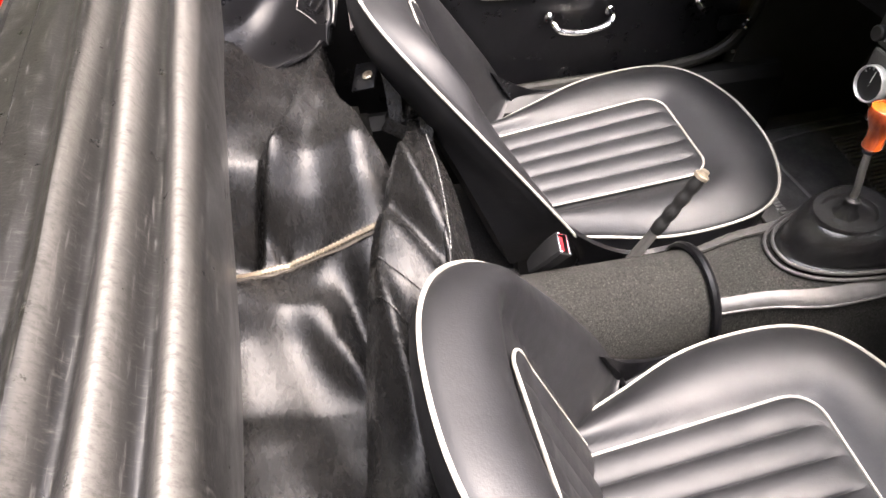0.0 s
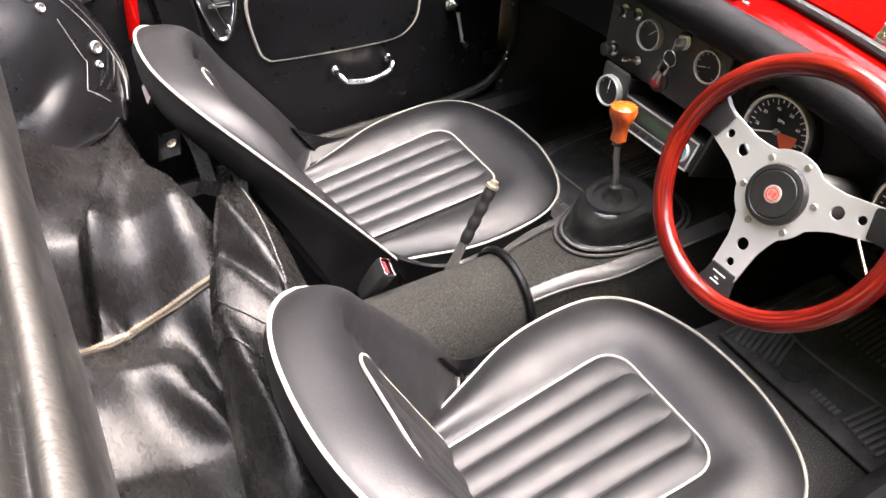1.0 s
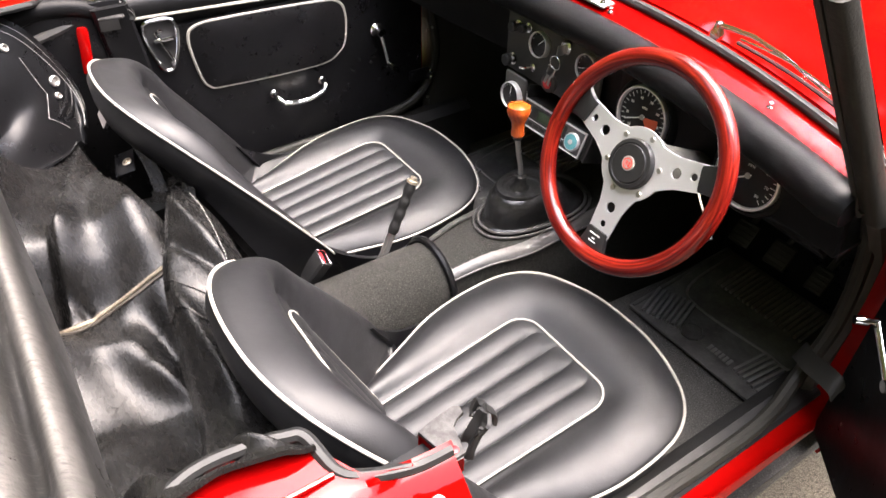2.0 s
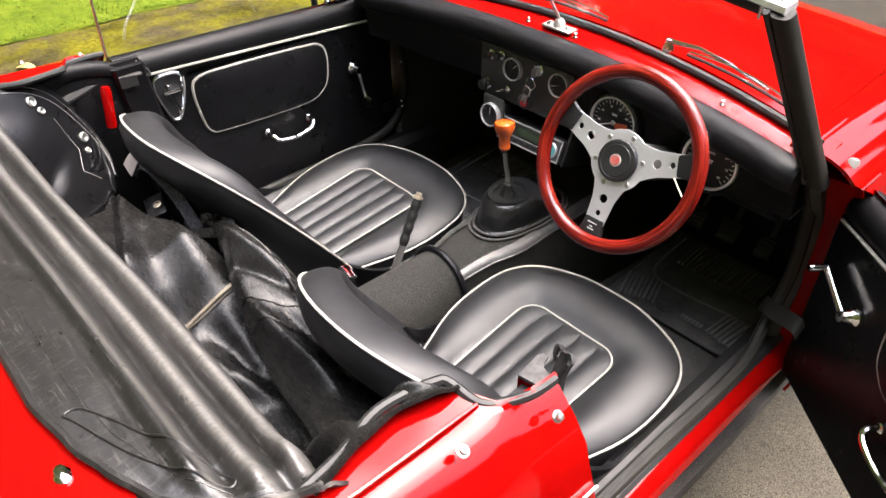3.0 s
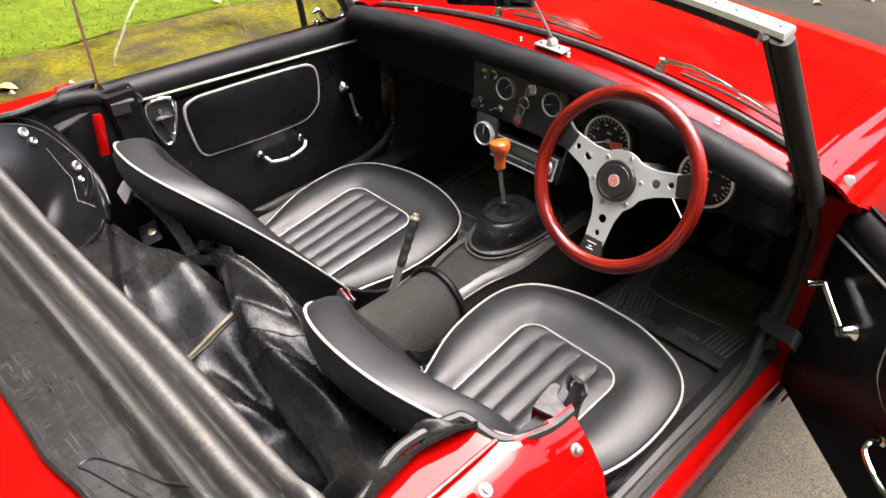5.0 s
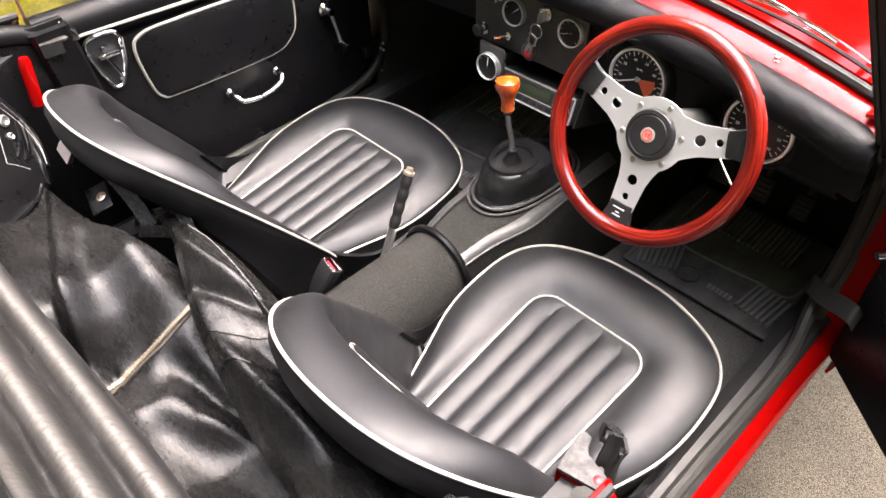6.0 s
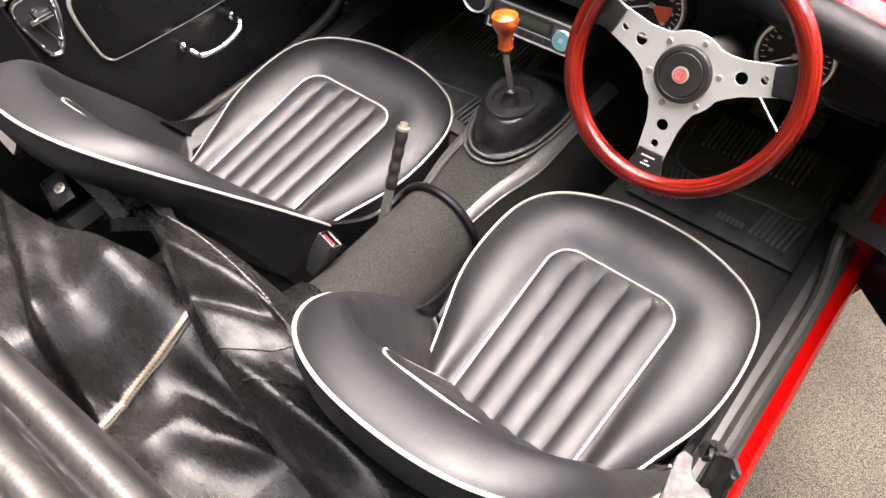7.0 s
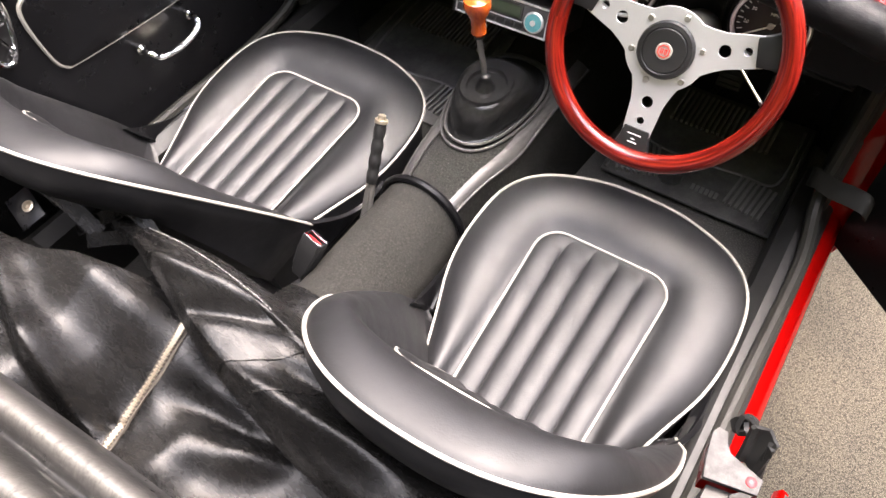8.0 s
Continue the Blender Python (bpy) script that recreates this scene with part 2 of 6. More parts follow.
put(ASPHALT, "Base Color", mix(ASPHALT, 1.0, mix(ASPHALT, 1.0, mix(ASPHALT, 1.0, stones, tone, "MULTIPLY"), stain, "MULTIPLY"), far_tone, "MULTIPLY"))
bumps(ASPHALT, [(cells(ASPHALT, 400), -0.7, 0.004), (noise_tex(ASPHALT, 90, 4), 0.4, 0.006)])
MOSS = mat("mossy_tarmac", (0.06, 0.05, 0.02), 0.9, spec=0.05)
put(MOSS, "Base Color", mix(MOSS, ramp(MOSS, noise_tex(MOSS, 2.4, 8, 0.7), [(0.40, 0.0), (0.56, 1.0)]),
    ramp(MOSS, noise_tex(MOSS, 60, 6, 0.75), [(0.3, (0.014, 0.011, 0.007)), (0.7, (0.075, 0.06, 0.034))]),
    ramp(MOSS, noise_tex(MOSS, 45, 6, 0.75), [(0.3, (0.02, 0.019, 0.002)), (0.5, (0.075, 0.066, 0.005)), (0.72, (0.090, 0.092, 0.011))])))
moss_base = MOSS.node_tree.nodes["Principled BSDF"].inputs["Base Color"].links[0].from_socket
put(MOSS, "Base Color", mix(MOSS, 1.0, moss_base, ramp(MOSS, noise_tex(MOSS, 1.3, 7, 0.75, (1, 1, 1), 0.8), [(0.36, (0.30, 0.29, 0.30)), (0.5, (0.95, 0.97, 0.9)), (0.66, (1.5, 1.5, 1.1))]), "MULTIPLY"))
bumps(MOSS, [(noise_tex(MOSS, 60, 5), 0.8, 0.01)])
LAWN = mat("lawn_soil", (0.06, 0.1, 0.01), 0.95, spec=0.1)
put(LAWN, "Base Color", ramp(LAWN, noise_tex(LAWN, 12, 6), [(0.3, (0.045, 0.070, 0.004)), (0.5, (0.070, 0.100, 0.005)), (0.7, (0.092, 0.118, 0.010))]))
lawn_base = LAWN.node_tree.nodes["Principled BSDF"].inputs["Base Color"].links[0].from_socket
put(LAWN, "Base Color", mix(LAWN, 1.0, lawn_base, ramp(LAWN, noise_tex(LAWN, 2.2, 6, 0.7), [(0.34, (0.72, 0.70, 0.7)), (0.5, (1.0, 1.0, 1.0)), (0.66, (1.18, 1.08, 1.0))]), "MULTIPLY"))
bumps(LAWN, [(noise_tex(LAWN, 90, 5, 0.7), 0.6, 0.01)])
BLADE = mat("grass_blade", (0.12, 0.26, 0.015), 0.7, spec=0.15)
info = BLADE.node_tree.nodes.new("ShaderNodeNewGeometry")
put(BLADE, "Base Color", ramp(BLADE, info.outputs["Random Per Island"], [(0.0, (0.042, 0.080, 0.002)), (0.6, (0.072, 0.115, 0.003)), (1.0, (0.115, 0.135, 0.008))]))
LEAF = mat("fallen_leaf", (0.45, 0.30, 0.08), 0.7)
put(LEAF, "Base Color", ramp(LEAF, noise_tex(LEAF, 40), [(0.3, (0.28, 0.17, 0.035)), (0.7, (0.46, 0.34, 0.11))]))


# ---- building helpers ----
def thing(name, at=(0, 0, 0), label="", category="", group="", kind=""):
    ob = new(name)
    ob.location = at
    ob.empty_display_size = 0.05
    return tagged(ob, label, category, group, kind)


def part(name, bm, material, parent=None, label="", sharp=35):
    """One mesh object under a thing or a part; its points are given in the world's metres."""
    me = bpy.data.meshes.new(name)
    bmesh.ops.recalc_face_normals(bm, faces=bm.faces)
    bm.to_mesh(me)
    bm.free()
    me.materials.append(material)
    for p in me.polygons:
        p.use_smooth = True
    me.set_sharp_from_angle(angle=radians(sharp))
    ob = new(name, me)
    if parent:
        off = Vector((0, 0, 0))
        up = parent
        while up:
            off += up.location
            up = up.parent
        me.transform(Matrix.Translation(-off))
        ob.parent = parent
    if label:
        ob["label"] = label
    return ob


def loft(bm, rings, closed=True, cap=False):
    """Skin through rings of equal count."""
    vs = [[bm.verts.new(p) for p in ring] for ring in rings]
    for a, b in zip(vs, vs[1:]):
        n = len(a)
        for i in range(n if closed else n - 1):
            j = (i + 1) % n
            bm.faces.new((a[i], a[j], b[j], b[i]))
    if cap:
        bm.faces.new(vs[0][::-1])
        bm.faces.new(vs[-1])
    return vs


def spline(pts, n=8, closed=False):
    """A smooth line through points."""
    ps = [Vector(p) for p in pts]
    out, m = [], len(ps)
    for i in range(m if closed else m - 1):
        a, b, c, d = (ps[(i + k) % m] if closed else ps[min(max(i + k, 0), m - 1)] for k in (-1, 0, 1, 2))
        for k in range(n):
            t = k / n
            out.append(0.5 * (2 * b + (c - a) * t + (2 * a - 5 * b + 4 * c - d) * t * t + (3 * b - a - 3 * c + d) * t ** 3))
    if not closed:
        out.append(ps[-1])
    return out


def tube(bm, pts, r, seg=8, closed=False, cap=True, flat=1.0):
    """A round bar along a line; r may be a number or one per point."""
    ps = [Vector(p) for p in pts]
    n = len(ps)
    rr = r if isinstance(r, (list, tuple)) else [r] * n
    rings, side = [], None
    for i, p in enumerate(ps):
        t = (ps[(i + 1) % n] - ps[i - 1]) if closed else (ps[min(i + 1, n - 1)] - ps[max(i - 1, 0)])
        t.normalize()
        if side is None:
            side = t.orthogonal().normalized()
        side = (side - t * side.dot(t)).normalized()
        up = t.cross(side)
        rings.append([p + rr[i] * (math.cos(2 * math.pi * k / seg) * side + flat * math.sin(2 * math.pi * k / seg) * up) for k in range(seg)])
    if closed:
        rings.append(rings[0])
        vs = loft(bm, rings)
        bmesh.ops.remove_doubles(bm, verts=bm.verts, dist=1e-6)
    else:
        loft(bm, rings, cap=cap)
    return bm


def box(bm, lo, hi, bevel=0.0, m=None):
    made = bmesh.ops.create_cube(bm, size=1, matrix=Matrix.Translation([(a + b) / 2 for a, b in zip(lo, hi)]) @ Matrix.Diagonal([b - a for a, b in zip(lo, hi)] + [1]))
    vs = made["verts"]
    if bevel:
        es = list({e for v in vs for e in v.link_edges})
        out = bmesh.ops.bevel(bm, geom=es, offset=bevel, segments=2, affect="EDGES", profile=0.5)
        vs = list({v for f in out["faces"] for v in f.verts} | {v for v in vs if v.is_valid})
    if m is not None:
        bmesh.ops.transform(bm, matrix=m, verts=vs)
    return bm


def turned(bm, profile, m=None, seg=24):
    """A turned shape about local z from (radius, height) pairs; closed where the radius is nought."""
    m = m or Matrix()
    rings = [[m @ Vector((r * math.cos(2 * math.pi * k / seg), r * math.sin(2 * math.pi * k / seg), h)) for k in range(seg)] for r, h in profile]
    vs = loft(bm, rings)
    if profile[0][0] > 1e-6:
        bm.faces.new(vs[0][::-1])
    if profile[-1][0] > 1e-6:
        bm.faces.new(vs[-1])
    bmesh.ops.remove_doubles(bm, verts=bm.verts, dist=1e-6)
    return bm


def sheet(bm, fn, nu, nv, thick=0.0, u0=0.0, u1=1.0, v0=0.0, v1=1.0):
    """A surface fn(u, v), given a thickness below it."""
    top = [[Vector(fn(u0 + (u1 - u0) * i / nu, v0 + (v1 - v0) * j / nv)) for i in range(nu + 1)] for j in range(nv + 1)]
    vs = [[bm.verts.new(p) for p in row] for row in top]
    for a, b in zip(vs, vs[1:]):
        for i in range(nu):
            bm.faces.new((a[i], a[i + 1], b[i + 1], b[i]))
    if thick:
        bm.normal_update()
        low = [[bm.verts.new(v.co - v.normal * thick) for v in row] for row in vs]
        for a, b in zip(low, low[1:]):
            for i in range(nu):
                bm.faces.new((a[i], b[i], b[i + 1], a[i + 1]))
        edge = [(vs[0][i], vs[0][i + 1], low[0][i + 1], low[0][i]) for i in range(nu)]
        edge += [(vs[-1][i + 1], vs[-1][i], low[-1][i], low[-1][i + 1]) for i in range(nu)]
        edge += [(vs[j + 1][0], vs[j][0], low[j][0], low[j + 1][0]) for j in range(nv)]
        edge += [(vs[j][-1], vs[j + 1][-1], low[j + 1][-1], low[j][-1]) for j in range(nv)]
        for q in edge:
            bm.faces.new(q)
    return bm


def smooth(a, b, x):
    t = min(max((x - a) / (b - a), 0.0), 1.0)
    return t * t * (3 - 2 * t)


def lerp(a, b, t):
    return a + (b - a) * t


def curve_at(pts, x):
    """Height of a soft line through (x, value) pairs."""
    if x <= pts[0][0]:
        return pts[0][1]
    for (a, va), (b, vb) in zip(pts, pts[1:]):
        if x <= b:
            return lerp(va, vb, smooth(a, b, x) * 0.5 + 0.5 * (x - a) / (b - a))
    return pts[-1][1]


def B():
    return bmesh.new()


def facing(at, normal, up=(0, 0, 1)):
    """A frame whose z is the normal and whose y is as near to up as it can be."""
    z = Vector(normal).normalized()
    x = Vector(up).cross(z).normalized()
    y = z.cross(x)
    m = Matrix((x, y, z)).transposed().to_4x4()
    m.translation = at
    return m


def flat_shape(name, outlines, thick, bevel, material, m, parent, label=""):
    """A plate cut from outlines (the first the rim, the rest holes), lying in the frame m."""
    cu = bpy.data.curves.new(name, "CURVE")
    cu.dimensions, cu.fill_mode, cu.extrude, cu.bevel_depth, cu.bevel_resolution = "2D", "BOTH", thick / 2, bevel, 1
    for o in outlines:
        sp = cu.splines.new("POLY")
        sp.points.add(len(o) - 1)
        for p, (x, y) in zip(sp.points, o):
            p.co = (x, y, 0, 1)
        sp.use_cyclic_u = True
    tmp = bpy.data.objects.new(name, cu)
    scene.collection.objects.link(tmp)
    me = bpy.data.meshes.new_from_object(tmp.evaluated_get(bpy.context.evaluated_depsgraph_get()))
    bpy.data.objects.remove(tmp)
    bpy.data.curves.remove(cu)
    bm = B()
    bm.from_mesh(me)
    bpy.data.meshes.remove(me)
    bmesh.ops.transform(bm, matrix=m, verts=bm.verts)
    return part(name, bm, material, parent, label, 30)


def circle(r, n=24, cx=0, cy=0):
    return [(cx + r * math.cos(2 * math.pi * k / n), cy + r * math.sin(2 * math.pi * k / n)) for k in range(n)]


def lettering(name, text, size, material, m, parent, label="", depth=0.0004):
    cu = bpy.data.curves.new(name, "FONT")
    cu.body, cu.size, cu.align_x, cu.align_y, cu.extrude = text, size, "CENTER", "CENTER", depth
    cu.resolution_u = 3
    tmp = bpy.data.objects.new(name, cu)
    scene.collection.objects.link(tmp)
    me = bpy.data.meshes.new_from_object(tmp.evaluated_get(bpy.context.evaluated_depsgraph_get()))
    bpy.data.objects.remove(tmp)
    bpy.data.curves.remove(cu)
    bm = B()
    bm.from_mesh(me)
    bpy.data.meshes.remove(me)
    bmesh.ops.transform(bm, matrix=m, verts=bm.verts)
    return part(name, bm, material, parent, label)


# ---- ground ----
def ground_sheet(name, x0, x1, y0, y1, z, material, label):
    bm = B()
    sheet(bm, lambda u, v: (lerp(x0, x1, u), lerp(y0, y1, v), z), 1, 1)
    return tagged(part(name, bm, material), label, "ground", kind="structure")


ground_sheet("ground", -600, 600, -600, 600, 0.0, ASPHALT, "speckled grey tarmac drive under the car")


def verge_edge(y):
    return -1.75 + 0.05 * math.sin(y * 2.1) + 0.06 * math.sin(y * 5.3 + 1)


def lawn_edge(y):
    return -3.2 + 0.12 * (y - 0.4) + 0.03 * math.sin(y * 4) + 0.02 * math.sin(y * 11)


bm = B()
sheet(bm, lambda u, v: (lerp(lawn_edge(-8 + 26 * v), verge_edge(-8 + 26 * v), u), -8 + 26 * v, 0.006), 6, 160)
tagged(part("pavement", bm, MOSS), "moss-covered edge of the tarmac drive", "ground", kind="structure")
bm = B()
sheet(bm, lambda u, v: (lerp(-60, lawn_edge(-30 + 70 * v), u), -30 + 70 * v, 0.03 * smooth(1, 0.999, u) + 0.008), 30, 240)
tagged(part("lawn", bm, LAWN), "bright green lawn beside the drive", "lawn", kind="structure")

bm = B()
rnd = random.Random(5)
for k in range(70000):
    y = rnd.uniform(-2.5, 9)
    x = lawn_edge(y) - rnd.random() ** 1.6 * 5.5
    h, w, a = rnd.uniform(0.006, 0.017), rnd.uniform(0.0018, 0.004), rnd.uniform(0, 6.28)
    lean = rnd.uniform(0.010, 0.035)
    c, s = math.cos(a), math.sin(a)
    q = [bm.verts.new(p) for p in ((x - w * c, y - w * s, 0.02), (x + w * c, y + w * s, 0.02), (x - s * lean, y + c * lean, 0.02 + h))]
    bm.faces.new(q)
tagged(part("grass", bm, BLADE), "short bright green grass of the lawn", "grass", kind="stuff")


# ---- tree line added round the drive, out of the picture, to darken reflections ----
FOLIAGE = mat("distant_foliage", (0.03, 0.045, 0.015), 0.9, spec=0.1)
put(FOLIAGE, "Base Color", ramp(FOLIAGE, noise_tex(FOLIAGE, 1.2, 8, 0.7), [(0.3, (0.008, 0.011, 0.004)), (0.52, (0.03, 0.042, 0.010)), (0.62, (0.08, 0.07, 0.015)), (0.72, (0.28, 0.14, 0.02))]))


def tree_line(u, v):
    a = 2 * math.pi * u
    r = 15 + 1.2 * math.sin(5 * a) + 0.7 * math.sin(13 * a + 1) + 1.5 * v
    top = 5.0 + 7.0 * smooth(0.1, 0.7, math.cos(a + radians(35))) + 13.0 * smooth(0.05, 0.75, math.cos(a + radians(85))) + 2.0 * smooth(-0.35, 0.55, math.cos(a - radians(110))) + 22.0 * smooth(0.35, 0.85, math.cos(a - radians(185))) + 3.2 * noise.noise(Vector((5 * math.cos(a), 5 * math.sin(a), 0.5))) + 2.6 * noise.noise(Vector((13 * math.cos(a), 13 * math.sin(a), 3.5))) + 1.2 * math.sin(4 * a + 0.6) + 1.0 * math.sin(11 * a) + 0.7 * math.sin(29 * a + 2) + 0.4 * math.sin(53 * a)
    return (r * math.cos(a), r * math.sin(a), top * v + 0.35 * math.sin(40 * a + 9 * v))


bm = B()
sheet(bm, tree_line, 420, 14)
tagged(part("backdrop", bm, FOLIAGE), "unseen ring of dark green trees added to darken reflections", "trees", kind="structure")


# ---- car body ----
SIDE = [(0.20, 0.60), (0.26, 0.632), (0.34, 0.66), (0.46, 0.684), (0.60, 0.69), (0.70, 0.678), (0.78, 0.655), (0.83, 0.625), (0.855, 0.59)]


def half_width(z):
    return curve_at(SIDE, z)


car = thing("sports_car", (0, 0, 0), "red open two-seat sports car with black vinyl cockpit", "car")


bm = B()
box(bm, (-0.615, -0.50, 0.16), (0.615, 1.2, 0.20))
part("floor_pan", bm, DUSTY, car, "dark carpeted floor")
bm = B()
sheet(bm, lambda u, v: (lerp(-0.56, 0.56, u), 1.06 + 0.12 * v, lerp(0.2, 0.79, v)), 4, 4, 0.02)
part("bulkhead", bm, TRIM, car, "black trimmed bulkhead")
bm = B()
sheet(bm, lambda u, v: (lerp(-0.55, 0.55, u), lerp(-0.12, -0.48, v), lerp(0.40, 0.47, v)), 6, 4, 0.02)
part("rear_shelf", bm, CARPET, car, "dark carpeted shelf behind the seats")
bm = B()
sheet(bm, lambda u, v: (lerp(-0.55, 0.55, u), lerp(-0.10, -0.12, v), lerp(0.2, 0.40, v)), 6, 4, 0.02)
part("rear_bulkhead", bm, CARPET, car)
bm = B()
sheet(bm, lambda u, v: (lerp(-0.55, 0.55, u), lerp(-0.48, -0.50, v), lerp(0.46, 0.84, v)), 6, 4, 0.02)
part("rear_panel", bm, TRIM, car)

for s in (-1, 1):
    # sill: red outside, with a black seal along its inner edge
    prof = [(0.545, 0.20), (0.55, 0.36), (0.565, 0.375), (0.60, 0.372), (0.618, 0.362), (0.628, 0.348), (0.630, 0.335), (0.622, 0.320), (0.568, 0.300), (0.560, 0.17)]
    bm = B()
    loft(bm, [[(s * x, y, z) for x, z in prof] for y in (-0.12, 0.1, 0.3, 0.5, 0.70, 0.74)], cap=True)
    part("sill", bm, RED, car, "glossy red door sill")
    bm = B()
    loft(bm, [[(s * x, y, z) for x, z in ((0.53, 0.2), (0.536, 0.366), (0.56, 0.384), (0.596, 0.380), (0.602, 0.3745), (0.56, 0.2))] for y in (-0.11, 0.2, 0.5, 0.72, 0.80)], cap=True)
    part("sill_carpet", bm, RUBBER, car, "weathered black rubber trim inside the sill")
    bm = B()
    inset = 0.022 if s > 0 else 0.0
    tube(bm, spline([(s * 0.585, -0.07, 0.80), (s * 0.583, -0.045, 0.55), (s * 0.582, -0.01, 0.42), (s * 0.582, 0.06, 0.385), (s * 0.584, 0.3, 0.385), (s * 0.588, 0.55, 0.39), (s * (0.592 - inset), 0.67, 0.42), (s * (0.592 - inset), 0.72, 0.52), (s * (0.592 - inset), 0.70, 0.66), (s * (0.592 - inset), 0.655, 0.755), (s * (0.590 - inset * 0.8), 0.635, 0.790)], 6), 0.0125, 10)
    part("door_seal", bm, WEATHERED, car, "black rubber door seal")
    # front post and footwell side
    bm = B()
    loft(bm, [[(s * x, y, z) for x, y in ((0.586 - inset, 1.12), (0.586 - inset, yb), (0.600 - inset, yb - 0.012), (0.612 - inset, yb), (0.612 - inset, 1.12))] for yb, z in ((0.685, 0.21), (0.70, 0.42), (0.735, 0.52), (0.715, 0.66), (0.63, 0.77), (0.60, 0.795))], cap=True)
    part("kick_panel", bm, SIDEVINYL, car, "black footwell side panel")
    bm = B()
    loft(bm, [[(s * x, y + dy, z) for x, dy in ((0.606 - inset, 0.004), (0.650, 0.006), (0.650, 0.08), (0.606 - inset, 0.06))] for y, z in ((0.70, 0.33), (0.73, 0.5), (0.715, 0.66), (0.66, 0.76), (0.63, 0.79))], cap=True)
    part("front_post", bm, RED, car, "red front door post")
    if s < 0:
        bm = B()
        sheet(bm, lambda u, v: (-lerp(0.598, 0.672, u), curve_at([(0.36, 0.690), (0.52, 0.728), (0.66, 0.705), (0.80, 0.62)], lerp(0.36, 0.80, v)), lerp(0.36, 0.80, v)), 3, 12, 0.004)
        part("post_cover", bm, TRIM, car, "black trim on the closed door post")
        bm = B()
        box(bm, (-0.600, 0.640, 0.462), (-0.582, 0.705, 0.492), 0.006)
        strap = part("check_strap", bm, TRIM, car, "black leather door check strap")
        for by, bz in ((0.698, 0.485), (0.698, 0.468)):
            part("bolt", turned(B(), [(0.006, 0), (0.006, 0.004), (0.003, 0.006), (0, 0.006)], facing((-0.581, by, bz), (1, -0.2, 0)), 10), CHROME, strap)
        for by, bz in ((0.70, 0.674), (0.705, 0.60), (0.69, 0.41)):
            part("screw", turned(B(), [(0.0045, 0), (0.004, 0.002), (0, 0.003)], facing((-0.585, by, bz), (1, -0.2, 0)), 10), STEEL, car)
    # rear quarter with its rolled rim
    rim = [(-0.07, 0.604), (-0.10, 0.603), (-0.136, 0.591), (-0.152, 0.575), (-0.162, 0.537), (-0.205, 0.524), (-0.25, 0.523), (-0.30, 0.54), (-0.36, 0.55), (-0.44, 0.55), (-0.46, 0.55)]

    def quarter(u, v, s=s):
        y = lerp(-0.062, -1.22, u)
        xin = curve_at([(-b, c) for b, c in rim], -y) if y > -0.46 else 0.55
        top = curve_at([(0.06, 0.842), (0.17, 0.852), (0.5, 0.858), (0.8, 0.83), (1.05, 0.74), (1.22, 0.60)], -y)
        taper = 1 - 0.16 * smooth(0.6, 1.3, -y)
        if v < 0.25:
            t = v / 0.25
            x, z = lerp(xin, 0.60, t), top - 0.004 * t - 0.01 * t * t * smooth(0.3, 0.0, -y)
        else:
            z = lerp(top - 0.012, 0.24, (v - 0.25) / 0.75)
            x = max(half_width(z * 0.855 / top if z > 0.6 else z), 0.605 if z > 0.6 else 0)
        return (s * x * taper, y, z)
    bm = B()
    sheet(bm, quarter, 60, 28, 0.006)
    part("rear_quarter", bm, RED, car, "glossy red rear quarter panel")
    bm = B()
    sheet(bm, lambda u, v, s=s: (s * lerp(0.57 if s > 0 else 0.592, 0.625, v), -0.064 - 0.01 * u, lerp(0.36, 0.785, u)), 8, 3, 0.012)
    part("shut_face", bm, RED, car, "red door shut face")
    bm = B()
    y0, y1 = (-0.13, -0.052) if s > 0 else (-0.070, -0.002)
    loft(bm, [[(s * x, y + 0.10 * (0.815 - z) * (s < 0), z) for x, y in ((0.556, y0 + 0.006), (0.562, y0), (0.582, y0), (0.582, y1), (0.562, y1), (0.556, y1 - 0.006))] for z in ((0.40, 0.785, 0.790) if s > 0 else (0.40, 0.81, 0.815))], cap=True)
    part("post_trim", bm, TRIM, car, "black vinyl trim on the rear post")
    bm = B()
    box(bm, (min(s * 0.572, s * 0.585), -0.50, 0.20), (max(s * 0.572, s * 0.585), -0.12 if s > 0 else -0.005, 0.80 if s > 0 else 0.825), 0.004)
    part("side_trim", bm, TRIM, car, "black trim panel beside the hood")
    mb = Matrix.Translation((s * 0.551, -0.038, 0.799)) @ Matrix.Diagonal((s, 1, 1, 1))
    plate = [(-0.007, 0.016), (-0.004, 0.022), (0.003, 0.021), (0.006, 0.012), (0.011, 0.005), (0.040, -0.003), (0.040, -0.016), (0.000, -0.024), (-0.003, -0.012), (-0.005, 0.0)]
    lb = flat_shape("latch_bracket", [plate], 0.003, 0.0008, PRIMER, mb, car, "chipped grey latch bracket")
    bm = B()
    loft(bm, [[mb @ Vector((x, y, z)) for z in (-0.002, -0.022)] for x, y in ((-0.006, 0.010), (-0.004, -0.010), (-0.001, -0.025), (0.020, -0.021), (0.041, -0.017), (0.042, -0.004))], closed=False)
    bmesh.ops.solidify(bm, geom=bm.faces[:], thickness=0.0025)
    part("bracket_lip", bm, RED if s > 0 else BLACKP, lb, "painted lip of the bracket")
    part("bracket_screw", turned(B(), [(0.0045, 0), (0.0045, 0.002), (0.002, 0.0032), (0, 0.0032)], mb @ Matrix.Translation((0.033, -0.009, 0.001)), 12), REDPLASTIC, lb, "red painted screw head")
